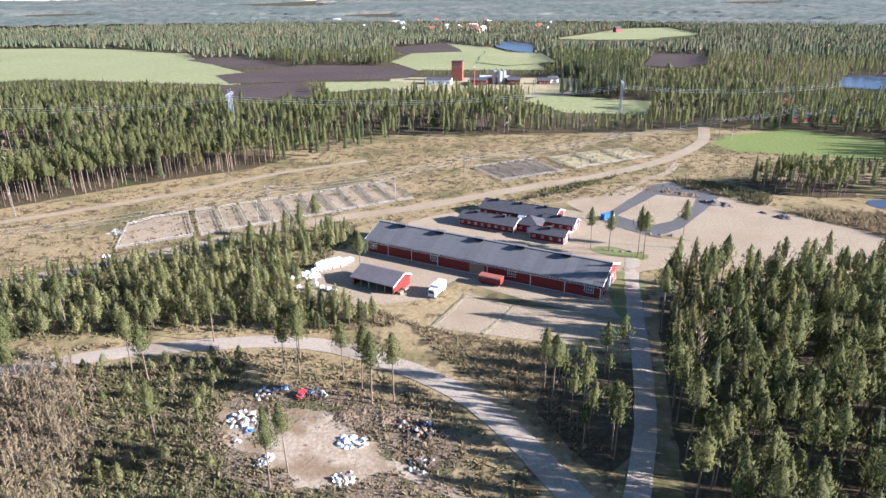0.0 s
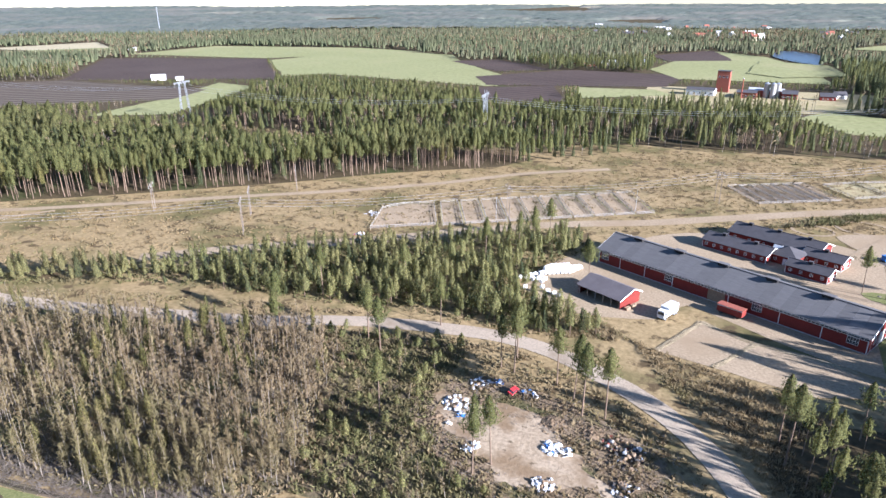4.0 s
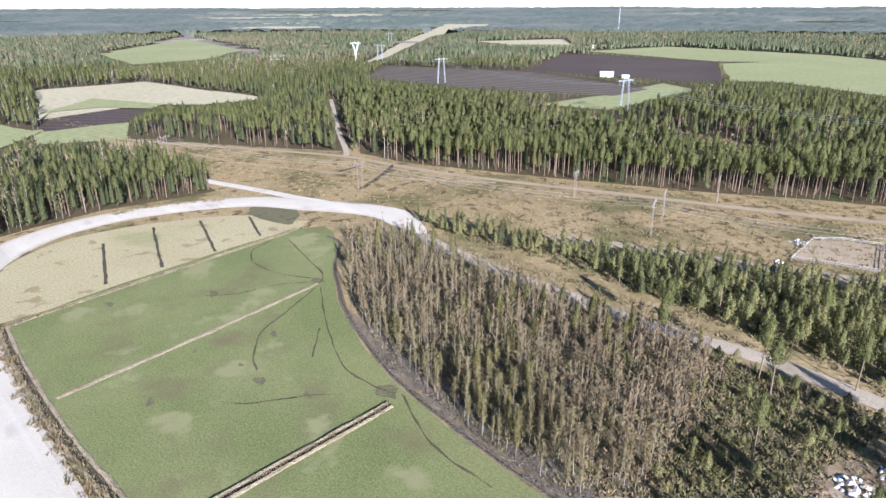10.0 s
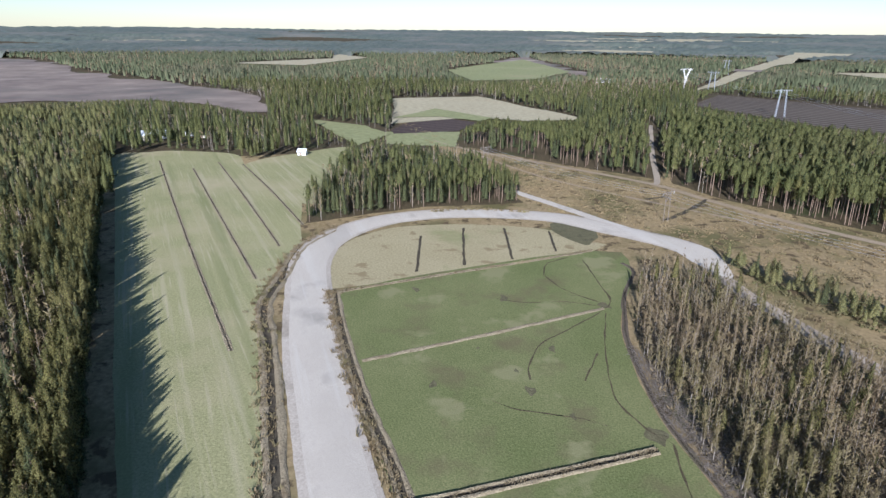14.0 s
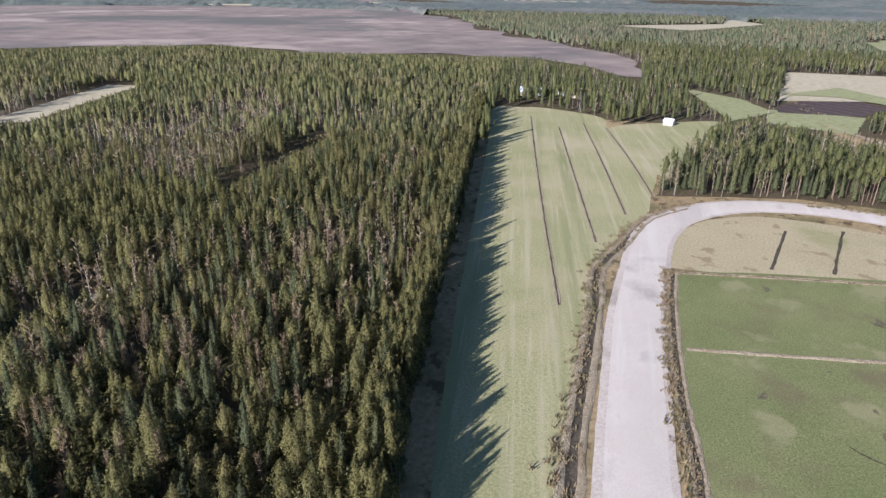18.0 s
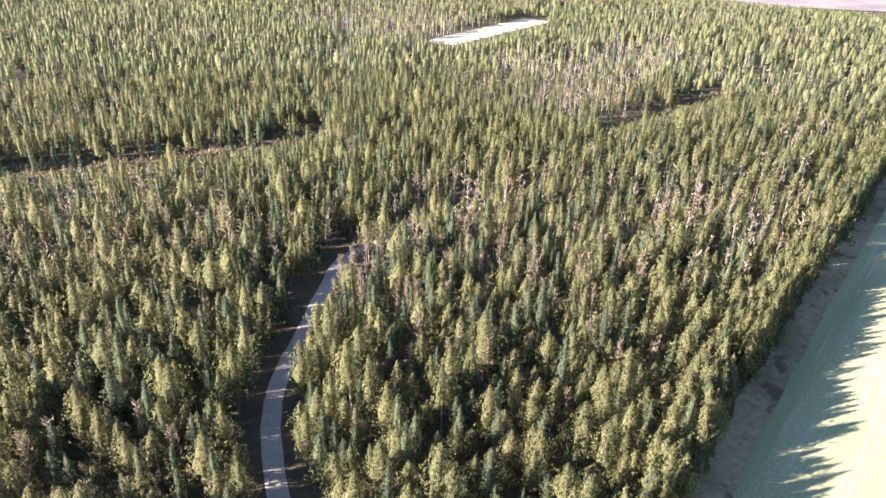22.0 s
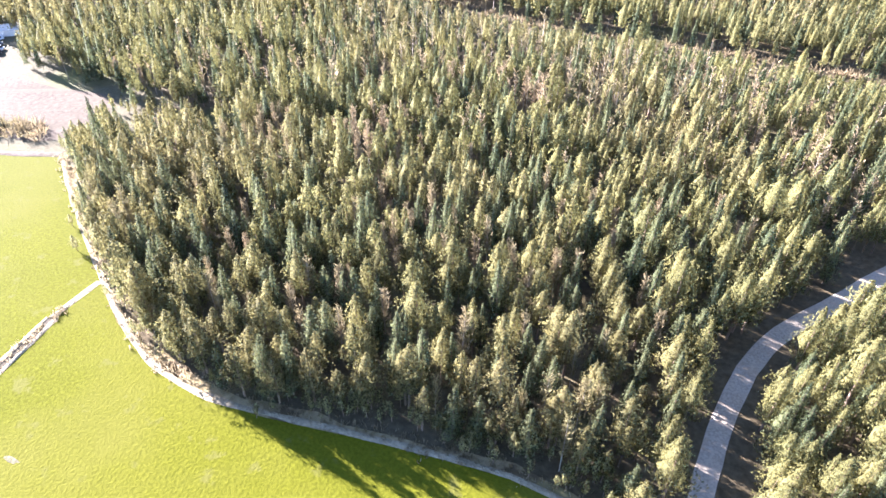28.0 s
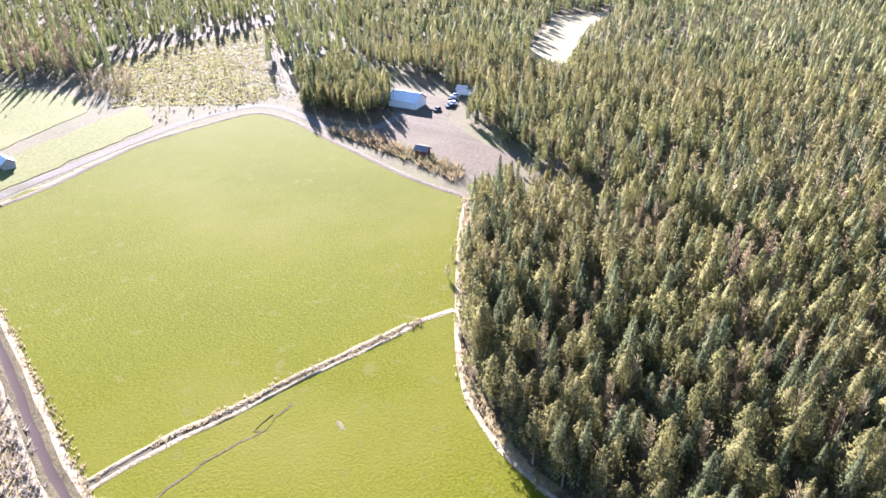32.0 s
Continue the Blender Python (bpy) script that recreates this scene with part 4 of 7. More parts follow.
SHARES = {"tallpine": ("pine_forest", "stand of tall pines with bare stems and olive crowns", OLD_MATS), "pine": ("pine_forest", "dense stand of olive-green pines", PINE_MATS), "spruce": ("spruce_forest", "dark green spruces among the pines", SPRUCE_MATS), "birch": ("birch_forest", "bare budding birches with pale stems", BIRCH_MATS)}


def plant(poly, seed, spacing, tall, spread, mix, label="", thin=0.0, wide=1.0, names=None, single=None, mix_label=""):
    """Fills a stand, with near, mid and far trees by their distance."""
    xs, ys = [p[0] for p in poly], [p[1] for p in poly]
    x, y, rng = scatter(seed, (min(xs), min(ys), max(xs), max(ys)), spacing)
    keep = inside(x, y, poly) & ~is_open(x, y) & (rng.uniform(0, 1, x.shape) > thin) & (np.hypot(x, y) < 900) & ((np.hypot(x, y) < 720) | (np.degrees(np.arctan2(-x, y)) % 360 < 182) | (np.degrees(np.arctan2(-x, y)) % 360 > 280))
    x, y = x[keep], y[keep]
    order = np.argsort(np.hypot(x, y))
    x, y = x[order], y[order]
    h = tall * rng.normal(1, spread, x.shape).clip(0.55, 1.4)
    h = young_edge(x, y, h)
    pick = (rng.uniform(0, 1, x.shape) + 0.45 * np.array([noise.noise((a * 0.013, b * 0.013, seed)) for a, b in zip(x, y)])).clip(0, 0.999)
    for belt in BIRCH_BELTS if poly is SOUTH_EDGE else ():
        pick[inside(x, y, belt) & (rng.uniform(0, 1, x.shape) < 0.62)] = 0.97
    if poly is SOUTH_EDGE:
        low = inside(x, y, LOW_CORNER)
        h[low] *= rng.uniform(0.25, 0.6, low.sum())
    r = np.hypot(x, y)
    lo = 0.0
    for kind, share in mix:
        sel = (pick >= lo) & (pick < lo + share)
        lo += share
        if single:
            k = sel & inside(x, y, single)
            spot = np.nonzero(k)[0][:300 - len(TREE_PLACES[kind])]
            TREE_PLACES[kind] += [(x[i], y[i], h[i], mix_label or "") for i in spot]
            sel = sel.copy()
            sel[spot] = False
        for tier, a, b in (("close", 0, 190), ("mid", 190, 340), ("far", 340, 2000)):
            k = sel & (r >= a) & (r < b)
            if tier == "far":
                k &= rng.uniform(0, 1, k.shape) < 0.52
            nm, lb, mats = (names or SHARES)[kind]
            # far pines take the needle tones that carry painted haze
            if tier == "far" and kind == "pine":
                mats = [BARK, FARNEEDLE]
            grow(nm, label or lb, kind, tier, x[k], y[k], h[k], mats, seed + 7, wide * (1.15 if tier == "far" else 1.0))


plant(SOUTH_EDGE, 11, 3.75, 12.0, 0.16, [("pine", 0.57), ("spruce", 0.28), ("birch", 0.15)], wide=1.42, single=[(-110, -36), (160, -36), (160, -125), (-110, -125)])
plant(BIRCHES, 12, 2.4, 8.8, 0.24, [("birch", 0.97), ("pine", 0.03)], thin=0.1, single=[(-150, 50), (-50, 50), (-50, 80), (-150, 80)])
plant(MIXED, 13, 2.9, 3.6, 0.4, [("birch", 0.32), ("pine", 0.68)], thin=0.38, names=dict(SHARES, pine=("young_pines", "young green pines round the dump clearing", YOUNG_MATS)), wide=1.7)
plant(YOUNG, 14, 2.9, 6.6, 0.32, [("pine", 0.88), ("spruce", 0.12)], names=dict(SHARES, pine=("young_pines", "young green pines beside the gravel road", YOUNG_MATS), spruce=("young_spruces", "young green spruces beside the gravel road", SPRUCE_MATS)), thin=0.16, wide=1.65)
plant(EAST_WOOD, 15, 4.6, 16.5, 0.13, [("tallpine", 0.62), ("pine", 0.2), ("spruce", 0.12), ("birch", 0.06)], thin=0.05, wide=1.1)
plant(CLUSTER, 16, 5.4, 13, 0.15, [("tallpine", 0.9), ("spruce", 0.1)], thin=0.4)
plant(NORTH_WOOD, 17, 4.0, 18, 0.1, [("tallpine", 0.78), ("pine", 0.07), ("spruce", 0.10), ("birch", 0.05)], wide=1.18)
plant(NORTH_WOOD_2, 18, 4.6, 17, 0.12, [("tallpine", 0.72), ("spruce", 0.16), ("birch", 0.12)], wide=1.15)
plant(WEST_WOOD, 19, 4.6, 17, 0.12, [("tallpine", 0.75), ("spruce", 0.25)])
plant(GROVE, 20, 3.6, 15, 0.15, [("tallpine", 0.35), ("spruce", 0.4), ("birch", 0.25)], wide=1.05)
plant(NE_STRIP, 22, 4.0, 14.5, 0.15, [("tallpine", 0.9), ("spruce", 0.1)], wide=1.25)
plant(DARK_WOOD, 23, 4.6, 20, 0.1, [("spruce", 0.9), ("birch", 0.1)], label="dark belt of tall spruces near the river", wide=1.3)
plant(TALL_WOOD, 24, 5.2, 17, 0.16, [("tallpine", 0.55), ("spruce", 0.25), ("birch", 0.2)], wide=1.25)
plant(E_CLUMP, 21, 3.5, 13, 0.12, [("pine", 0.65), ("spruce", 0.35)], wide=1.4)

# the woods between, to two kilometres
for tier_name, spacing, r0, r1, seed in (("far", 6.4, 330, 950, 31), ("horizon", 9.5, 950, 2000, 32)):
    x, y, rng = scatter(seed, (-r1, -r1, r1, r1), spacing)
    r = np.hypot(x, y)
    turn = np.degrees(np.arctan2(-x, y)) % 360
    keep = (r > r0) & (r < r1) & ((turn < 285) | (turn > 318)) & ((r < 720) | (turn < 182) | (turn > 280))
    x, y, r = x[keep], y[keep], r[keep]
    keep = ~is_open(x, y)
    for poly in STANDS:
        keep &= ~(inside(x, y, poly) & (r < 900))
    x, y = x[keep], y[keep]
    h = 15.5 * rng.normal(1, 0.14, x.shape).clip(0.6, 1.4)
    h = young_edge(x, y, h)
    pick = rng.uniform(0, 1, x.shape) + 0.6 * np.array([noise.noise((a * 0.004, b * 0.004, 3.0)) for a, b in zip(x, y)])
    for kind, sel in (("spruce", pick < 0.2), ("pine", (pick >= 0.2) & (pick < 0.7)), ("birch", pick >= 0.7)):
        nm, lb, mats = SHARES[kind]
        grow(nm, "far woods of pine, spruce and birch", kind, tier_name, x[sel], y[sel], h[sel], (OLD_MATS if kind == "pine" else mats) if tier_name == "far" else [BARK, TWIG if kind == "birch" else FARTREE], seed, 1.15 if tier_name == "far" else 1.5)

# the woods towards the horizon, as one uneven canopy with haze in its colour
cr = np.geomspace(1950, 4940, 72)
ca = np.linspace(0, 2 * np.pi, 1101)[:-1]
rng = np.random.default_rng(40)
jr = cr[:, None] * (1 + rng.uniform(-0.003, 0.003, (len(cr), len(ca))))
cx, cy = jr * np.cos(ca)[None], jr * np.sin(ca)[None]
wood = ~is_open(cx.ravel(), cy.ravel()).reshape(cx.shape)
lift = np.array([noise.noise((a * 0.0016, b * 0.0011, 9.0)) for a, b in zip(cx.ravel(), cy.ravel())]).reshape(cx.shape)
wood &= lift > -0.42
ch = np.where(wood, 11 + 7 * lift + rng.uniform(-3.5, 3.5, cx.shape), -0.5) + rise(cx, cy)
cv = np.stack([cx, cy, ch], -1).reshape(-1, 3)
nc = len(ca)
ii, jj = np.meshgrid(np.arange(len(cr) - 1), np.arange(nc), indexing="ij")
q0, q1 = (ii * nc + jj).ravel(), (ii * nc + (jj + 1) % nc).ravel()
ct = np.concatenate([np.stack([q0, q0 + nc, q1], 1), np.stack([q1, q0 + nc, q1 + nc], 1)])
tagged(new("far_woods", from_arrays("far_woods", cv, ct, [FARWOOD], tint=rng.uniform(0, 1, len(ct)))), "woods stretching to the horizon, haze put into their blue-green colour", "trees", kind="stuff")

# ---- single trees ----
TREE_NAMES = {"tallpine": ("pine_tree", "lone tall pine with a high crown and bare stem", [BARK, OLDN]), "pine": ("pine_tree", "tall pine with an olive-green crown and bare lower stem", [BARK, NEEDLE]), "spruce": ("spruce_tree", "dark green pointed spruce at the forest edge", [BARK, SPRUCE]), "birch": ("birch_tree", "slender bare birch with pale stem and brown twigs", [BIRCHB, TWIG])}


def single_tree(kind, pattern, young=False):
    """A tree with its stem and crown as parts, 16 m tall at scale 1."""
    pv, pf, pi, pn = PATTERNS[kind, "near"][pattern]
    name, label, mats = TREE_NAMES[kind]
    ob = thing(name, label, "tree", group="lone pines" if kind == "tallpine" else "forest " + kind + "s")
    for nm, k in (("trunk", 0), ("crown", 1)):
        f = pf[pi == k]
        used, flat = np.unique(f.ravel(), return_inverse=True)
        me = from_arrays(nm, pv[used], flat.reshape(-1, 3), [mats[k]], smooth=True, normals=pn[used])
        piece = new(nm, me)
        piece.parent = ob
    return ob


LONE_PINES = [(-10.5, 115.3), (-15.1, 114.7), (-54.0, 99.6), (-30.3, 89.6), (-28.0, 93.5), (-32.6, 125.6), (-22.4, 124.5), (-17.8, 119.9), (-71.2, 127.2), (-92.0, 118.1), (22.3, 112.5), (31.8, 99.6), (21.9, 119.8), (50.1, 204.1), (55.6, 201.5), (63.9, 196.4), (65.4, 195.0), (80.8, 203.9), (-36.1, 126.8), (-97, 126), (-65.4, 122.5), (-57, 141), (-96, 146), (-75.6, 160.6), (-33.8, 132.4), (-25, 180), (-48, 205), (-52, 200), (-44, 212), (-60, 188)]
rng = np.random.default_rng(50)
TREE_PLACES["tallpine"] = [(x, y, 16 + rng.uniform(-1.5, 2), "") for x, y in LONE_PINES]
for kind, places in TREE_PLACES.items():
    masters = []
    for i, (x, y, h, _) in enumerate(places):
        s = h / 16.0
        w = s ** 0.8 * rng.uniform(0.85, 1.2) * (1.02 if kind == "tallpine" else 1.0 if kind == "birch" else 1.38)
        m = pose(x, y, 0, rng.normal(0, 1.2), rng.normal(0, 1.2), rng.uniform(0, 360)) @ Matrix.Diagonal((w, w, s, 1))
        if i < 6:
            masters.append(single_tree(kind, i))
            masters[-1].matrix_basis = m
            continue
        made = masters[i % 6].copy()
        scene.collection.objects.link(made)
        made.matrix_basis = m
        for piece in masters[i % 6].children:
            p = piece.copy()
            scene.collection.objects.link(p)
            p.parent = made

# ---- buildings ----
RED = paint("red_boards", (0.190, 0.028, 0.020), (0.135, 0.022, 0.016), 0.75, 0.6)
WHITE = paint("white_paint", (0.72, 0.70, 0.66), (0.58, 0.56, 0.52), 0.6, 1.5)
ROOF = paint("grey_roof_sheet", (0.100, 0.095, 0.092), (0.132, 0.126, 0.122), 0.85, 0.35, grain=(0.49, 6.0))
ROOFDARK = paint("dark_roof_sheet", (0.056, 0.052, 0.054), (0.082, 0.077, 0.079), 0.8, 0.5)
SHEDROOF = paint("mauve_grey_roof", (0.098, 0.085, 0.086), (0.128, 0.112, 0.112), 0.85, 0.4)
ROOFPALE = paint("pale_metal_roof", (0.52, 0.52, 0.51), (0.42, 0.42, 0.41), 0.7, 0.5)
DARK = paint("dark_interior", (0.02, 0.018, 0.017), (0.03, 0.027, 0.025), 0.8)
CONCRETE = paint("concrete", (0.36, 0.35, 0.33), (0.27, 0.26, 0.245), 0.85, 0.8)
GREYWOOD = paint("weathered_wood", (0.36, 0.33, 0.29), (0.25, 0.225, 0.195), 0.85, 1.5)
POLEWOOD = paint("tarred_pole_wood", (0.20, 0.165, 0.135), (0.14, 0.115, 0.095), 0.85, 1.5)
FENCEW = paint("pale_fence_boards", (0.34, 0.31, 0.27), (0.24, 0.22, 0.19), 0.8, 1.5)
BROWNWOOD = paint("raw_planks", (0.26, 0.18, 0.11), (0.17, 0.12, 0.08), 0.85, 1.2)
WRAP = paint("white_bale_wrap", (0.80, 0.80, 0.79), (0.66, 0.66, 0.65), 0.35, 1.0, bump=0.3)
STEEL = paint("galvanised_steel", (0.50, 0.51, 0.52), (0.40, 0.41, 0.42), 0.45, 1.0, 0.6)
RUBBER = paint("tyre_rubber", (0.02, 0.02, 0.02), (0.035, 0.033, 0.03), 0.85)
BLUE = paint("blue_tarpaulin", (0.05, 0.17, 0.42), (0.035, 0.12, 0.30), 0.5)
CARRED = paint("faded_red_paint", (0.45, 0.035, 0.04), (0.32, 0.03, 0.035), 0.4)
CARWHITE = paint("white_car_paint", (0.70, 0.71, 0.72), (0.60, 0.61, 0.62), 0.3)
CARDARK = paint("dark_car_paint", (0.05, 0.055, 0.065), (0.035, 0.04, 0.05), 0.3)
YELLOWP = paint("pale_yellow_render", (0.55, 0.47, 0.30), (0.46, 0.39, 0.25), 0.8)
BRICK = paint("red_brick", (0.27, 0.085, 0.055), (0.20, 0.065, 0.045), 0.85, 0.8)
EARTH = surface("bare_earth", (0.120, 0.083, 0.050), (0.190, 0.138, 0.088), 0.3, 1.5, bump=0.6)
STONE = surface("grey_stone", (0.115, 0.098, 0.078), (0.195, 0.168, 0.138), 0.5, 1.8, bump=0.6)
WATER, nt, bs = nodes_of("water", 0.9)
bs.inputs["Base Color"].default_value = (0.05, 0.036, 0.032, 1)
bs.inputs["Specular IOR Level"].default_value = 0.02
LAKE, nt, bs = nodes_of("river_water", 0.3)
bs.inputs["Base Color"].default_value = (0.04, 0.055, 0.08, 1)
bs.inputs["Specular IOR Level"].default_value = 0.6
GLASS, nt, bs = nodes_of("window_glass", 0.08)
bs.inputs["Base Color"].default_value = (0.035, 0.042, 0.05, 1)
bs.inputs["Specular IOR Level"].default_value = 0.6


def box(bm, x0, x1, y0, y1, z0, z1):
    v = [bm.verts.new(p) for p in ((x0, y0, z0), (x1, y0, z0), (x1, y1, z0), (x0, y1, z0), (x0, y0, z1), (x1, y0, z1), (x1, y1, z1), (x0, y1, z1))]
    for f in ((3, 2, 1, 0), (4, 5, 6, 7), (0, 1, 5, 4), (1, 2, 6, 5), (2, 3, 7, 6), (3, 0, 4, 7)):
        bm.faces.new([v[i] for i in f])
    return bm


def solid(*boxes):
    bm = bmesh.new()
    for b in boxes:
        box(bm, *b)
    return bm


def prism(outline, x0, x1):
    """A slab between x0 and x1 with an outline in y and z."""
    bm = bmesh.new()
    a = [bm.verts.new((x0, y, z)) for y, z in outline]
    b = [bm.verts.new((x1, y, z)) for y, z in outline]
    bm.faces.new(a)
    bm.faces.new(b[::-1])
    n = len(outline)
    for i in range(n):
        bm.faces.new((a[i], b[i], b[(i + 1) % n], a[(i + 1) % n]))
    bmesh.ops.recalc_face_normals(bm, faces=bm.faces[:])
    return bm


def tube(r, z0, z1, sides=8, r1=None, axis="Z", at=(0, 0, 0)):
    bm = bmesh.new()
    bmesh.ops.create_cone(bm, cap_ends=True, segments=sides, radius1=r, radius2=r if r1 is None else r1, depth=z1 - z0)
    m = Matrix.Translation((0, 0, (z0 + z1) / 2))
    if axis == "X":
        m = Matrix.Rotation(math.pi / 2, 4, "Y") @ m
    if axis == "Y":
        m = Matrix.Rotation(-math.pi / 2, 4, "X") @ m
    bmesh.ops.transform(bm, matrix=Matrix.Translation(at) @ m, verts=bm.verts[:])
    return bm


def window(parent, x, z, w, h, y, side, bars=1, rows=1, name="window"):
    """A framed window on a wall that faces -y (side -1), +y (1), or +-x ('e', 'w'): a frame with bars and a recessed pane."""
    ob = new(name)
    ob.parent = parent
    if side in (-1, 1):
        ob.matrix_basis = pose(x, y, z, 0, 0, 0 if side == -1 else 180)
    else:
        ob.matrix_basis = pose(x, y, z, 0, 0, 90 if side == "e" else -90)
    t = 0.09
    b = [(-w / 2, w / 2, -0.07, 0.02, 0, t), (-w / 2, w / 2, -0.07, 0.02, h - t, h), (-w / 2, -w / 2 + t, -0.07, 0.02, t, h - t), (w / 2 - t, w / 2, -0.07, 0.02, t, h - t)]
    for k in range(1, bars + 1):
        u = -w / 2 + w * k / (bars + 1)
        b.append((u - 0.04, u + 0.04, -0.06, 0.01, t, h - t))
    for k in range(1, rows + 1):
        u = h * k / (rows + 1)
        b.append((-w / 2 + t, w / 2 - t, -0.055, 0.005, u - 0.04, u + 0.04))
    part("window_frame", solid(*b), WHITE, ob, "white window frame")
    part("pane", solid((-w / 2 + t, w / 2 - t, -0.035, -0.015, t, h - t)), GLASS, ob)
    return ob


def barn(name, label, category, at, turn, L, W, eave, ridge, wall, roof, windows=(), doors=(), over=0.5, trim=True, crest=0.5, group=""):
    """A gabled building: x along the ridge, y from front to back, origin at the front left corner."""
    ob = thing(name, label, category, at, turn, group)
    t, mid = 0.2, W * crest
    part("wall", solid((0, L, 0, t, 0, eave)), wall, ob)
    part("wall", solid((0, L, W - t, W, 0, eave)), wall, ob)
    for x0 in (0, L - t):
        part("gable_wall", prism([(t, 0), (W - t, 0), (W - t, eave), (mid, ridge - 0.12), (t, eave)], x0, x0 + t), wall, ob)
    for a, b in ((-over, mid), (W + over, mid)):
        run = (ridge - eave) / (mid if a < 0 else W - mid)
        z0 = eave - run * over
        part("roof_slope", prism([(a, z0 + 0.05), (b, ridge + 0.05), (b, ridge + 0.22), (a, z0 + 0.22)], -over, L + over), roof, ob)
        if trim:
            for x0 in (-over - 0.06, L + over):
                part("bargeboard", prism([(a, z0 - 0.15), (b, ridge - 0.15), (b, ridge + 0.2), (a, z0 + 0.2)], x0, x0 + 0.06), WHITE, ob, "white bargeboard")
    part("ridge_cap", solid((-over, L + over, mid - 0.2, mid + 0.2, ridge + 0.16, ridge + 0.27)), roof, ob)
    part("plinth", solid((-0.06, L + 0.06, -0.06, W + 0.06, -0.2, 0.25)), CONCRETE, ob)
    if trim:
        for x0, y0 in ((-0.04, -0.04), (L - 0.16, -0.04), (-0.04, W - 0.16), (L - 0.16, W - 0.16)):
            part("corner_board", solid((x0, x0 + 0.2, y0, y0 + 0.2, 0.25, eave)), WHITE, ob, "white corner board")
    for side, s, z, w, h in windows:
        if side in (-1, 1):
            window(ob, s, z, w, h, 0 if side == -1 else W, side)
        else:
            window(ob, L if side == "e" else 0, z, w, h, s, side)
    for side, s, w, h, mat in doors:
        d = {-1: (s - w / 2, s + w / 2, -0.06, 0.02, 0.05, h), 1: (s - w / 2, s + w / 2, W - 0.02, W + 0.06, 0.05, h), "e": (L - 0.02, L + 0.06, s - w / 2, s + w / 2, 0.05, h), "w": (-0.06, 0.02, s - w / 2, s + w / 2, 0.05, h)}[side]
        part("door", solid(d), mat, ob)
    return ob


# the long hall
HALL_TURN = -28.35
HALL_L, HALL_W, EAVE, RIDGE = 79.0, 17.8, 4.7, 8.0
hall = thing("stable_hall", "very long red hall with grey roof and white window band", "building", (-25.3, 201.5, 0), HALL_TURN)
BIG = [2.4, 25.5, 52.0, 75.6]
BAND0, BAND1, SILL = 3.55, 4.45, 1.55
xs = 0.0
for b in BIG + [None]:
    x1 = HALL_L if b is None else b - 1.35
    part("wall", solid((xs, x1, 0, 0.25, 0, BAND0)), RED, hall, "red board wall")
    if b is not None:
        part("wall", solid((x1, b + 1.35, 0, 0.25, 0, SILL)), RED, hall, "red board wall below a large window")
        window(hall, b, SILL, 2.7, BAND1 - SILL, 0.06, -1, 3, 2, "large_window")
        xs = b + 1.35
part("wall_plate", solid((0, HALL_L, 0, 0.25, BAND1, EAVE)), WHITE, hall, "white board under the eaves")
band_frame = solid((0, HALL_L, -0.03, 0.08, BAND0, BAND0 + 0.1))
n_panes = 78
pane_mesh = None
for k in range(n_panes):
    x = 0.15 + (HALL_L - 0.3) * (k + 0.5) / n_panes
    if any(abs(x - b) < 1.6 for b in BIG):
        continue
    box(band_frame, x - 0.5, x - 0.33, -0.03, 0.1, BAND0 + 0.1, BAND1)
    if pane_mesh is None:
        ob = part("pane", solid((-0.34, 0.5, 0.05, 0.07, BAND0 + 0.1, BAND1)), GLASS, hall)
        pane_mesh = ob.data
    else:
        ob = new("pane", pane_mesh)
        ob.parent = hall
    ob.location = (x, 0, 0)
part("window_band", band_frame, WHITE, hall, "white frame of the long window band")
part("wall", solid((0, HALL_L, HALL_W - 0.25, HALL_W, 0, EAVE)), RED, hall, "red board wall")
for x0 in (0, HALL_L - 0.25):
    part("gable_wall", prism([(0.25, 0), (HALL_W - 0.25, 0), (HALL_W - 0.25, EAVE), (HALL_W / 2, RIDGE - 0.1), (0.25, EAVE)], x0, x0 + 0.25), RED, hall, "red board gable")
for a in (-0.7, HALL_W + 0.7):
    z0 = EAVE - 0.7 * (RIDGE - EAVE) / (HALL_W / 2)
    n = 26
    for k in range(n):
        u0, u1 = -0.6 + (HALL_L + 1.2) * k / n, -0.6 + (HALL_L + 1.2) * (k + 1) / n - 0.03
        part("roof_sheet", prism([(a, z0 + 0.08), (HALL_W / 2, RIDGE + 0.08), (HALL_W / 2, RIDGE + 0.26), (a, z0 + 0.26)], u0, u1), ROOF, hall)
    part("roof_lining", prism([(a, z0), (HALL_W / 2, RIDGE), (HALL_W / 2, RIDGE + 0.07), (a, z0 + 0.07)], -0.55, HALL_L + 0.55), DARK, hall)
    part("gutter", solid((-0.6, HALL_L + 0.6, a - 0.12, a + 0.02, z0 + 0.02, z0 + 0.16)), STEEL, hall)
    for x0 in (-0.68, HALL_L + 0.6):
        part("bargeboard", prism([(a, z0 - 0.15), (HALL_W / 2, RIDGE - 0.15), (HALL_W / 2, RIDGE + 0.28), (a, z0 + 0.28)], x0, x0 + 0.08), WHITE, hall, "white bargeboard")
part("ridge_cap", solid((-0.6, HALL_L + 0.6, HALL_W / 2 - 0.35, HALL_W / 2 + 0.35, RIDGE + 0.24, RIDGE + 0.34)), ROOF, hall)
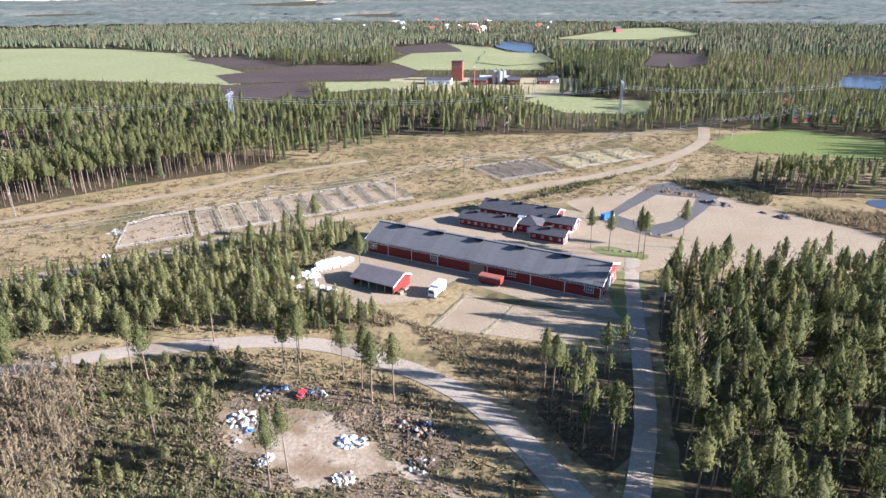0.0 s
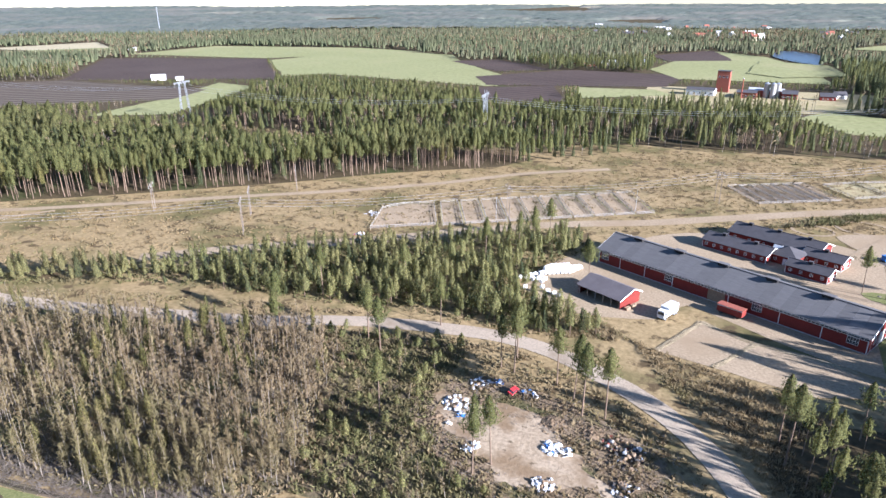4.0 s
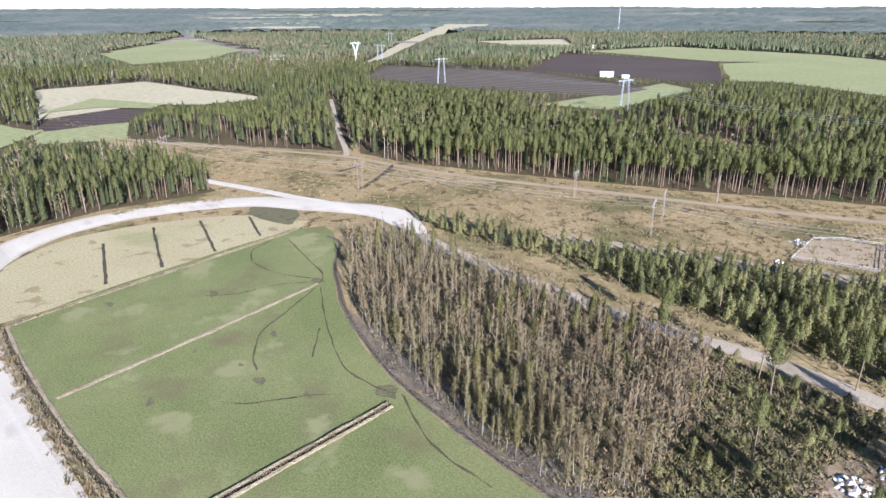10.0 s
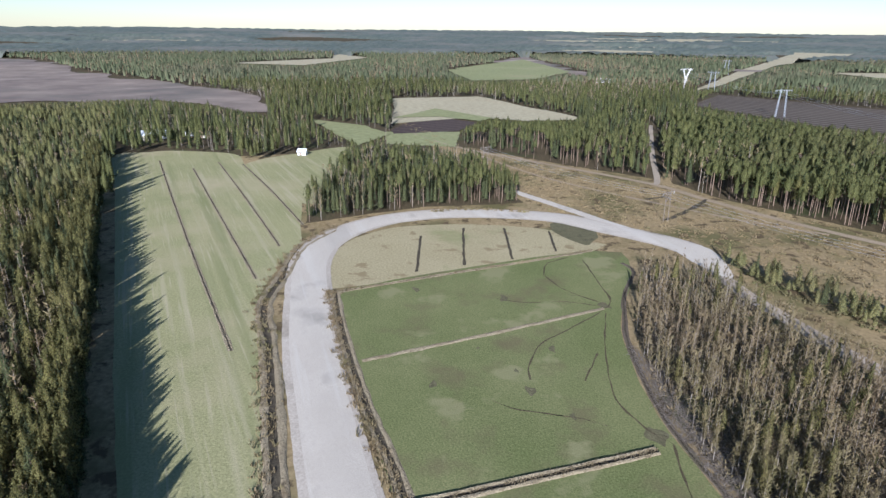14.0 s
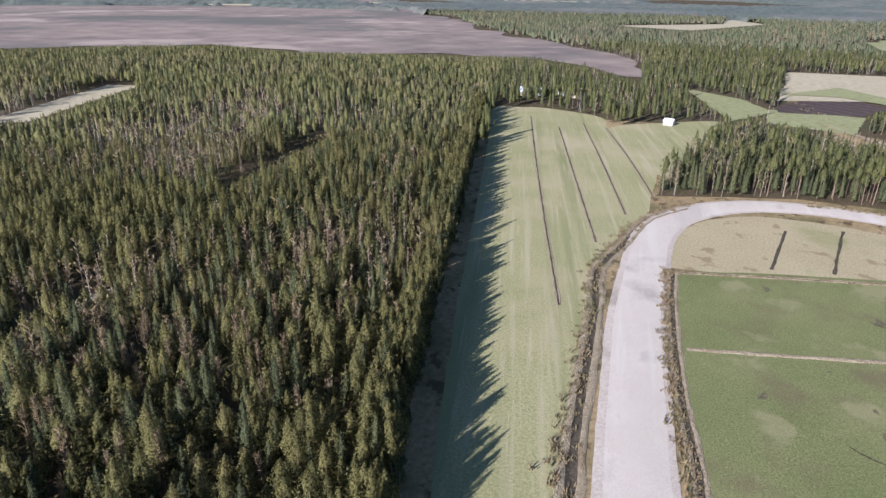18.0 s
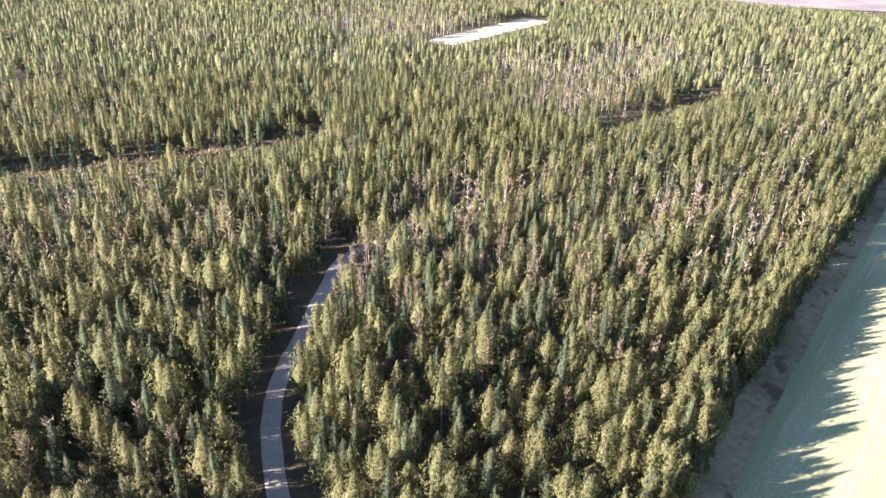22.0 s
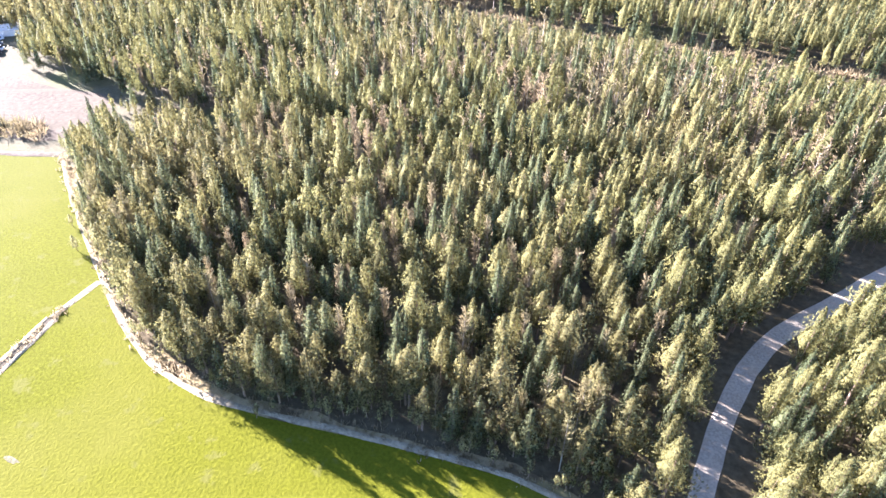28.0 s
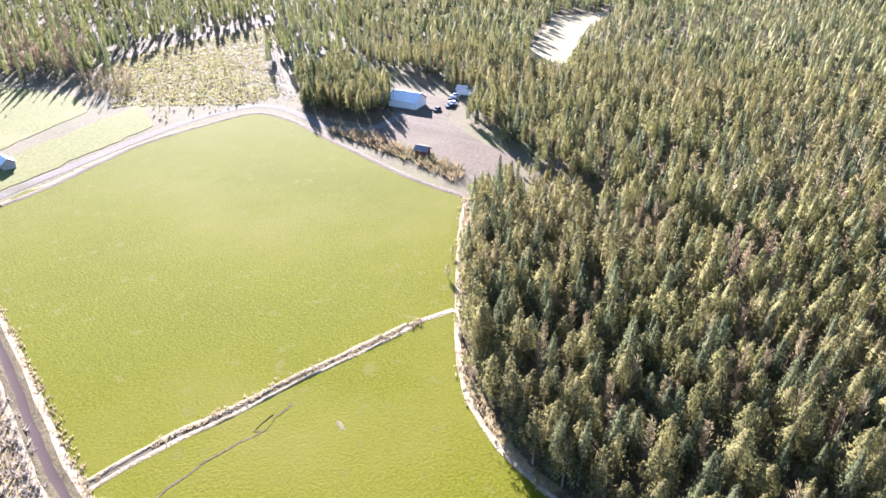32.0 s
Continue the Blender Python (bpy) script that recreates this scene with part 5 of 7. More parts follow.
for x in (9, 23.5, 37.5, 51.5, 66):
    vent = new("ridge_vent")
    vent.parent = hall
    vent.location = (x, HALL_W / 2 - 0.6, RIDGE + 0.1)
    part("vent_box", solid((-1.5, 1.5, -0.7, 0.5, 0, 0.75)), DARK, vent, "dark louvred box")
    part("vent_lid", solid((-1.7, 1.7, -0.95, 0.75, 0.75, 0.87)), ROOF, vent)
for x in (0.1, 8.2, 17.2, 26.8, 44.0, 58.0, 68.5, 78.9):
    part("batten", solid((x - 0.1, x + 0.1, -0.05, -0.003, 0.25, BAND0)), WHITE, hall, "white vertical batten")
part("plinth", solid((-0.08, HALL_L + 0.08, -0.08, HALL_W + 0.08, -0.2, 0.3)), CONCRETE, hall)
part("sliding_door", solid((38.0, 43.0, -0.1, -0.004, 0.3, 3.5)), BROWNWOOD, hall, "dark wooden sliding door")
for y in (4.5, 13.3):
    window(hall, HALL_L, 1.4, 2.0, 1.9, y, "e", 2, 1)
part("gable_door", solid((HALL_L + 0.003, HALL_L + 0.09, 7.2, 10.6, 0.3, 3.6)), WHITE, hall, "white gable door")
for y in (2.0, 6.4, 11.2, 15.8):
    part("batten", solid((HALL_L + 0.003, HALL_L + 0.05, y - 0.09, y + 0.09, 0.3, EAVE)), WHITE, hall, "white vertical batten")

# small red wagon parked along the hall
cart = thing("red_wagon", "red boxed wagon with white edges parked by the hall", "wagon", (11.2, 176.9, 0), HALL_TURN)
part("body", solid((0, 7.0, -1.2, 1.2, 0.8, 2.7)), RED, cart)
part("roof", solid((-0.15, 7.15, -1.35, 1.35, 2.7, 2.82)), BRICK, cart, "reddish sheet roof")
part("chassis", solid((0.2, 6.8, -0.9, 0.9, 0.5, 0.78)), DARK, cart)
part("stripe", solid((0.02, 6.98, -1.24, -1.203, 2.45, 2.66)), WHITE, cart, "white edge board")
for x in (1.2, 5.8):
    for y in (-1.05, 0.8):
        part("wheel", tube(0.45, 0, 0.25, 12, axis="Y", at=(x, y, 0.45)), RUBBER, cart)

# the stable wings behind it
def wing(label, at, L, W, eave, ridge, n):
    w = [(-1, L * (k + 0.5) / n, 1.1, 0.95, 1.0) for k in range(n)] + [("e", W * 0.3, 1.1, 0.9, 1.0), ("e", W * 0.7, 1.1, 0.9, 1.0)]
    ob = barn("stable_wing", label, "building", at, HALL_TURN, L, W, eave, ridge, RED, ROOFDARK, w, [("e", W / 2, 1.2, 2.1, WHITE)], group="stable wings")
    for k in range(max(1, int(L / 9))):
        v = new("roof_vent")
        v.parent = ob
        v.location = (L * (k + 0.5) / max(1, int(L / 9)), W / 2 - 0.5, ridge)
        part("vent_box", solid((-0.6, 0.6, -0.4, 0.4, 0, 0.8)), DARK, v)
        part("vent_lid", solid((-0.75, 0.75, -0.55, 0.55, 0.8, 0.9)), ROOFDARK, v)
    return ob


wing("long red stable wing with dark roof and small white windows", (6.0, 229.0, 0), 22, 9, 2.8, 4.5, 8)
wing("tall red stable wing with a broad dark roof", (14.5, 240.5, 0), 30, 12, 3.0, 5.2, 6)
wing("short red stable wing with a white-trimmed gable", (36.3, 225.2, 0), 12, 7.5, 2.8, 4.3, 4)
wing("short red stable wing beside the long hall", (30.5, 213.3, 0), 12.5, 6.3, 2.8, 4.1, 4)
link = thing("entrance_house", "square red entrance building with a dark pyramid roof", "building", (26.0, 222.5, 0), HALL_TURN)
part("wall", solid((0, 9, 0, 0.2, 0, 3.0)), RED, link)
part("wall", solid((0, 0.2, 0.2, 9, 0, 3.0)), RED, link)
part("wall", solid((8.8, 9, 0.2, 9, 0, 3.0)), RED, link)
bm = bmesh.new()
ring = [bm.verts.new(p) for p in ((-0.5, -0.5, 2.9), (9.5, -0.5, 2.9), (9.5, 9.5, 2.9), (-0.5, 9.5, 2.9))]
tip = bm.verts.new((4.5, 4.5, 5.2))
bm.faces.new(ring[::-1])
for i in range(4):
    bm.faces.new((ring[i], ring[(i + 1) % 4], tip))
part("pyramid_roof", bm, ROOFDARK, link)
window(link, 2.5, 1.0, 1.0, 1.0, 0, -1)
part("door", solid((5.0, 6.2, -0.06, 0.01, 0.05, 2.2)), WHITE, link)
part("dormer", prism([(3.2, 3.5), (5.8, 3.5), (4.5, 4.7)], -0.2, 2.6), WHITE, link, "small white dormer")

# open machine shed
shed = thing("machine_shed", "open-fronted machine shed with grey roof and red gable", "shed", (-27.0, 174.9, 0), -29.5)
SL, SW = 14.6, 9.0
part("wall", solid((0, SL, SW - 0.2, SW, 0, 3.2)), RED, shed)
for x0 in (0, SL - 0.2):
    part("gable_wall", prism([(0.1, 0), (SW - 0.2, 0), (SW - 0.2, 3.2), (SW * 0.62, 4.7), (0.1, 2.9)], x0, x0 + 0.2), RED, shed, "red board gable")
for a, b, z0 in ((-0.7, SW * 0.62, 2.75), (SW + 0.5, SW * 0.62, 3.05)):
    part("roof_slope", prism([(a, z0), (b, 4.8), (b, 4.95), (a, z0 + 0.15)], -0.5, SL + 0.5), SHEDROOF, shed)
    part("bargeboard", prism([(a, z0 - 0.15), (b, 4.65), (b, 4.98), (a, z0 + 0.18)], SL + 0.5, SL + 0.56), WHITE, shed, "white bargeboard")
for k in range(6):
    x = 0.3 + (SL - 0.6) * k / 5
    part("post", solid((x - 0.1, x + 0.1, 0.1, 0.3, 0, 2.85)), GREYWOOD, shed)
part("beam", solid((0, SL, 0.08, 0.32, 2.62, 2.85)), GREYWOOD, shed)
for y, m in ((0.8, BROWNWOOD), (3.4, BROWNWOOD)):
    ob = thing("timber_stack", "small stack of brown timber against the shed gable", "timber", (0, 0, 0), group="timber stacks")
    ob.matrix_basis = shed.matrix_world @ pose(SL + 0.9, y, 0)
    for i in range(9):
        part("log", tube(0.16, -0.9, 0.9, 7, axis="Y", at=(0.15 + 0.34 * (i % 3), 0.9, 0.16 + 0.3 * (i // 3))), m, ob)


# ---- vehicles ----
def wheels(ob, spots, r, w):
    for x, y in spots:
        wh = new("wheel")
        wh.parent = ob
        wh.location = (x, y, r)
        part("tyre", tube(r, -w / 2, w / 2, 14, axis="Y"), RUBBER, wh)
        part("rim", tube(r * 0.55, -w / 2 - 0.01, w / 2 + 0.01, 10, axis="Y"), STEEL, wh)


def truck(label, at, turn, cab_mat, box_mat):
    ob = thing("truck", label, "truck", at, turn)
    part("chassis", solid((-3.4, 3.3, -0.45, 0.45, 0.55, 0.85)), DARK, ob)
    bm = prism([(-1.1, 0.6), (1.1, 0.6), (1.1, 2.3), (0.95, 2.75), (-0.95, 2.75), (-1.1, 2.3)], 1.7, 3.5)
    part("cab", bm, cab_mat, ob)
    part("windscreen", solid((3.5, 3.53, -0.9, 0.9, 1.6, 2.4)), GLASS, ob)
    for y in (-1.13, 1.1):
        part("side_window", solid((2.2, 3.1, y, y + 0.03, 1.6, 2.3)), GLASS, ob)
    part("box_body", solid((-3.6, 1.5, -1.22, 1.22, 0.9, 3.3)), box_mat, ob)
    for y in (-0.8, 0.6):
        part("headlight", solid((3.5, 3.54, y, y + 0.25, 0.9, 1.1)), WHITE, ob)
    wheels(ob, [(2.6, -1.0), (2.6, 1.0), (-1.9, -1.0), (-1.9, 1.0), (-2.9, -1.0), (-2.9, 1.0)], 0.45, 0.28)
    return ob


truck("white box lorry parked beside the machine shed", (-1.8, 168.4, 0), 244, CARWHITE, CARWHITE)
small_lorry = truck("blue lorry with a white cab beside the riding ground", (63.4, 235.4, 0), 30, CARWHITE, BLUE)
small_lorry.scale = (0.75, 0.8, 0.7)


def car(label, at, turn, mat, group="parked cars"):
    ob = thing("car", label, "car", at, turn, group)
    part("body", prism([(-0.85, 0.3), (0.85, 0.3), (0.88, 0.75), (0.82, 0.9), (-0.82, 0.9), (-0.88, 0.75)], -2.1, 2.1), mat, ob)
    lo = ((-1.7, -0.8, 0.9), (1.1, -0.8, 0.9), (1.1, 0.8, 0.9), (-1.7, 0.8, 0.9))
    hi = ((-1.25, -0.65, 1.42), (0.35, -0.65, 1.42), (0.35, 0.65, 1.42), (-1.25, 0.65, 1.42))
    for i in range(4):
        bm = bmesh.new()
        ring = [bm.verts.new(p) for p in (lo[i], lo[(i + 1) % 4], hi[(i + 1) % 4], hi[i])]
        mid = sum((v.co for v in ring), Vector()) / 4
        inner = [bm.verts.new(v.co.lerp(Vector((-0.3, 0, mid.z)), 0.06)) for v in ring]
        bm.faces.new(ring)
        bm.faces.new(inner[::-1])
        for k in range(4):
            bm.faces.new((ring[k], inner[k], inner[(k + 1) % 4], ring[(k + 1) % 4]))
        part("window", bm, GLASS, ob, "dark car window")
    part("roof", solid((-1.3, 0.4, -0.67, 0.67, 1.42, 1.47)), mat, ob)
    wheels(ob, [(1.3, -0.78), (1.3, 0.78), (-1.3, -0.78), (-1.3, 0.78)], 0.31, 0.2)
    return ob


# ---- bales ----
def bale(label):
    ob = thing("wrapped_bale", label, "bale", group="wrapped bales")
    bm = bmesh.new()
    prof = [(0.0, 0.0), (0.56, 0.0), (0.64, 0.07), (0.66, 0.35), (0.66, 0.95), (0.63, 1.15), (0.55, 1.22), (0.0, 1.22)]
    rings = []
    for r, x in prof:
        rings.append([bm.verts.new((x - 0.61, (r + 0.004) * math.cos(6.283 * k / 14), 0.66 + (r + 0.004) * math.sin(6.283 * k / 14))) for k in range(14)])
    for a, b in zip(rings, rings[1:]):
        for k in range(14):
            bm.faces.new((a[k], a[(k + 1) % 14], b[(k + 1) % 14], b[k]))
    bmesh.ops.recalc_face_normals(bm, faces=bm.faces[:])
    part("wrap", bm, WRAP, ob)
    part("seam", tube(0.675, -0.03, 0.03, 14, axis="X", at=(0.1, 0, 0.66)), WHITE, ob, "overlapping film edge")
    return ob


rng = np.random.default_rng(60)
spots = []
for row in range(8):
    for k in range(6 - (row == 7)):
        spots.append((-40.5 + row * 1.38 * 0.85 + k * 0.62, 184.0 + row * 1.38 * 0.52 + k * 1.12 - row * 0.05, 61))
        if row < 5 and k in (1, 2, 3):
            spots.append((-40.0 + row * 1.38 * 0.85 + k * 0.62, 184.6 + row * 0.68 + k * 1.12, 61, 1.28))
spots += [(-45.5, 178.8, 20), (-44.0, 179.6, 70), (-42.6, 180.2, 40), (-43.2, 181.6, 10), (-41.4, 178.6, 60), (-40.2, 179.8, 30), (-38.8, 178.2, 80), (-42.0, 182.6, 55), (-39.8, 181.6, 35), (-38.2, 180.4, 15)]
spots += [(-42.4, 172.2, 20), (-39.6, 171.2, 50), (-37.7, 174.0, 75), (-35.4, 171.9, 10), (-33.4, 170.7, 33), (-31.6, 169.8, 64)]
first = None
for s in spots:
    m = pose(s[0], s[1], s[3] if len(s) > 3 else 0, 0, 0, s[2] + rng.normal(0, 3))
    if first is None:
        first = bale("white plastic-wrapped round bale on the sandy yard")
        first.matrix_basis = m
    else:
        copy_thing(first, m)


# ---- fences ----
def fence(name, label, corners, gap=3.4, high=1.3, rails=2, mat=FENCEW, closed=True, group="", r=0.07):
    """Posts and rails round a plot, in the plot's own frame."""
    ob = thing(name, label, "fence", (*corners[0], 0), 0, group)
    o = Vector(corners[0])
    pts = [Vector(c) - o for c in corners]
    post_mesh = None
    for a, b in zip(pts, pts[1:] + (pts[:1] if closed else [])):
        n = max(1, round((b - a).length / gap))
        for k in range(n):
            q = a.lerp(b, k / n)
            if post_mesh is None:
                p = part("post", solid((-r, r, -r, r, 0, high)), mat, ob)
                post_mesh = p.data
            else:
                p = new("post", post_mesh)
                p.parent = ob
            p.location = (q.x, q.y, 0)
        d = (b - a).length
        ang = math.degrees(math.atan2((b - a).y, (b - a).x))
        for j in range(rails):
            z = high * (0.9 - 0.42 * j)
            p = part("rail", solid((0, d, -r - 0.035, -r, z - 0.08, z + 0.08)), mat, ob)
            p.matrix_basis = pose(a.x, a.y, 0, 0, 0, ang)
    return ob


P0, P1, P2, P3 = Vector((-87, 217)), Vector((-99, 244)), Vector((-26, 290)), Vector((-12, 262))
first = None
for k in range(10):
    u0, u1 = (k + 0.07) / 10, (k + 0.93) / 10
    quad = [P0.lerp(P3, u0), P0.lerp(P3, u1), P1.lerp(P2, u1), P1.lerp(P2, u0)]
    if first is None:
        first = fence("paddock_fence", "pale wooden post-and-rail fence round a narrow sand paddock", quad, group="paddock fences")
    else:
        copy_thing(first, pose(quad[0].x, quad[0].y, 0))
    patch("sand_paddock", [tuple(q) for q in quad], 0.16, SAND, "narrow bare sand paddock", "paddock", 0.2, False)
patch("paddock_ground", [tuple(P0), tuple(P3), tuple(P2), tuple(P1)], 0.11, DRYGRASS, "dry grass lanes between the paddocks", "paddock", 0.4, False)
BIGPAD = [(-111, 204), (-118, 228), (-112, 237), (-101, 243), (-89, 217)]
patch("sand_paddock", BIGPAD, 0.12, SAND, "large bare sand paddock", "paddock", 0.3, False)
fence("paddock_fence", "pale wooden fence round the large sand paddock", BIGPAD, group="paddock fences")
Q0, Q1, Q2, Q3 = Vector((27, 290)), Vector((15, 314)), Vector((48, 335)), Vector((60, 307))
first = None
for k in range(7):
    u0, u1 = (k + 0.06) / 7, (k + 0.94) / 7
    quad = [Q0.lerp(Q3, u0), Q0.lerp(Q3, u1), Q1.lerp(Q2, u1), Q1.lerp(Q2, u0)]
    if first is None:
        first = fence("paddock_fence", "pale wooden fence round a small sand paddock", quad, group="far paddock fences")
    else:
        copy_thing(first, pose(quad[0].x, quad[0].y, 0))
    patch("sand_paddock", [tuple(q) for q in quad], 0.14, SAND, "small bare sand paddock", "paddock", 0.2, False)
for quad in ([(66, 312), (56, 332), (70, 341), (80, 320)], [(81, 321), (71, 342), (86, 348), (96, 329)], [(97, 330), (88, 349), (104, 355), (113, 337)]):
    patch("grass_paddock", quad, 0.14, DRYGRASS, "grassy paddock beside the lane", "paddock", 0.3, False)
    fence("paddock_fence", "pale wooden fence round a grassy paddock", quad, 5.0, group="grass paddock fences")
for line in ([(-3, 148), (7, 168)], [(10, 144.5), (20, 160.5)], [(7, 168), (18, 161), (36, 156), (50, 146)]):
    strip("field_bank", line, [(-0.8, 0.1, 0), (0, 0.3, 0), (0.8, 0.1, 0)], [BANK], "low pale grass strip beside the sand paddock", "bank", 2.0, 0.5)

# ---- ditches, banks and trails ----
def ditch(label, pts, w=0.9, bank=0.35, floor=DITCH, ragged=0.35, side=BANK):
    strip("ditch", pts, [(-w * 1.7, 0.07, 0), (-w, bank, 0), (-w * 0.6, 0.10, 1), (w * 0.6, 0.10, 0), (w, bank, 0), (w * 1.7, 0.07, 0)], [side, floor], label, "ditch", 2.0, ragged)


for line in ([(-407, -148), (-320, -113), (-227, -75), (-153, -44)], [(-384, -121), (-300, -87), (-204, -48)], [(-402, -111), (-320, -78), (-238, -46)], [(-396, -95), (-329, -66), (-266, -41)]):
    ditch("dark open ditch across the hayfield", line, 0.42, 0.16)
ditch("grassy ditch beside the track", [(-60, -14), (-101, -23.5), (-132, -30), (-158, -35.5), (-182, -41), (-208, -39.5), (-236, -37.5), (-258, -28)], 1.5, 0.5, ragged=0.8)
ditch("grassy ditch inside the track bend", [(-40, 12), (-97, 0), (-124, -7.5), (-160, -15.5), (-192, -21)], 1.0, 0.4, ragged=0.5)
ditch("dark ditch between pasture and birch scrub", [(-214, 80), (-205, 81), (-185, 71), (-170, 66), (-152, 61), (-119, 57), (-89, 59), (-65, 63), (-30, 71)], 0.45, 0.25, side=YARDEARTH)
ditch("narrow ditch between two pastures", [(-191, -21), (-205, 14), (-217, 46), (-228, 73)], 0.5, 0.3)
for line in ([(-208.5, 5.6), (-249, 8.5)], [(-214, 22.7), (-259, 26.7)], [(-219.7, 41), (-258, 44)], [(-227.6, 59), (-253, 62)]):
    ditch("short dark drain across the dry pasture", line, 0.3, 0.1, side=DITCH)
strip("field_bank", [(-146, -10), (-157, 18), (-166, 40), (-175, 61)], [(-0.9, 0.07, 0), (0, 0.4, 0), (0.9, 0.07, 0)], [BANK], "low pale grass bank across the pasture", "bank", 2.0, 0.4)
ditch("pale raised banks with a drain between", [(-93, 0), (-95, 9), (-100, 28), (-106, 51)], 0.8, 0.55)
ditch("pale raised banks with a drain between", [(84, 15), (88, 3), (90, -9), (93, -22), (96, -38), (98, -47)], 0.8, 0.3)
strip("field_bank", [(98, -47), (98.5, -58)], [(-0.7, 0.07, 0), (0, 0.25, 0), (0.7, 0.07, 0)], [BANK], "low pale bank at the field corner", "bank")
strip("water_ditch", [(60, 11), (84, 17), (91, 19), (113, 23.5), (130, 27), (165, 35), (196, 42)], [(-3.0, 0.07, 0), (-1.8, 0.45, 2), (-0.7, 0.12, 1), (0.7, 0.12, 2), (1.8, 0.45, 0), (3.0, 0.07, 0)], [BANK, WATER, MUD], "water-filled ditch with pale grassy banks", "ditch", 2.0, 0.5)
strip("field_bank", [(202, 29), (212, 15), (236, -12), (250, -44), (252, -57), (236, -66), (205, -72.5), (167, -81.5), (147, -89.5)], [(-1.2, 0.07, 0), (0, 0.4, 0), (1.2, 0.07, 0)], [YARDEARTH], "rough brown grass margin of the green field", "bank", 2.0, 0.5)
strip("field_bank", [(147, -89.5), (126, -75.5), (98, -58.5), (81, -49.5), (70, -46), (58, -45.5), (35, -49.5), (13, -52.5), (-3, -51)], [(-0.55, 0.07, 0), (0, 0.25, 0), (0.55, 0.07, 0)], [BANK], "pale footpath bank along the forest edge", "bank", 2.0, 0.4)
TRAILS = [[(-218, 66.6), (-195, 65.8), (-178, 64), (-162, 47.7), (-153, 37.3), (-141.6, 32), (-134.7, 31)], [(-203.5, 49), (-192, 52), (-184, 57.5), (-178, 63)], [(-203.5, 49), (-214.5, 52.7), (-220.5, 61.7)], [(-184, 30), (-180.5, 38), (-180.5, 51), (-176, 61.6)], [(-172, 61), (-150, 54), (-127, 49), (-115, 51), (-108, 55)], [(-147, 51), (-133.6, 44)], [(-126, 20.5), (-122, 26), (-118.5, 37.5), (-115, 43.6)], [(70, 10), (77, 5), (80, -1), (82, -7), (83, -13), (85, -15), (87, -19)], [(83, -13), (83.5, -11), (86, -15)], [(-108, 55), (-90, 52), (-74, 55)]]
for line in TRAILS:
    strip("trail", line, [(-0.2, 0.085, 0), (0, 0.10, 0), (0.2, 0.085, 0)], [MUD], "narrow dark trail trodden by grazing animals", "trail", 1.5, 0.5)
for x, y, r, e in ((-134, 7.6, 2.6, 1.3), (-130, 30, 3.2, 1.6), (-119, 37, 2.2, 1.4), (-184, 32, 3.0, 2.0), (-192.5, 5, 2.4, 1.8), (-139, 28, 1.4, 1.5), (-151.5, 20, 1.2, 1.5), (-177, 62, 4.6, 1.2), (-111, 53, 5.0, 1.5), (-150, 40, 2.0, 2.5), (78, -24, 1.4, 2.2)):
    r = r * 0.4
    ring = [(x + r * e * math.cos(a) * (1 + 0.3 * math.sin(3 * a + x)), y + r * math.sin(a) * (1 + 0.25 * math.cos(2 * a + y))) for a in np.linspace(0, 6.283, 15)[:-1]]
    patch("bare_patch", ring, 0.075, WORN, "bare dark trodden patch in the grass", "bare patch", 0.8)
patch("bare_patch", [(-268, 69), (-252, 82), (-238, 76), (-235, 72), (-254, 63)], 0.08, WORN, "muddy gateway at the track bend", "bare patch", 0.8)
for poly in RIVERS:
    patch("river", poly, 1.2, LAKE, "blue river seen between the trees", "water", 1.0)
patch("pond", [(174, 250), (182, 244), (196, 248), (190, 258), (178, 258)], 0.14, LAKE, "small blue pond on the sandy ground", "water", 0.5)


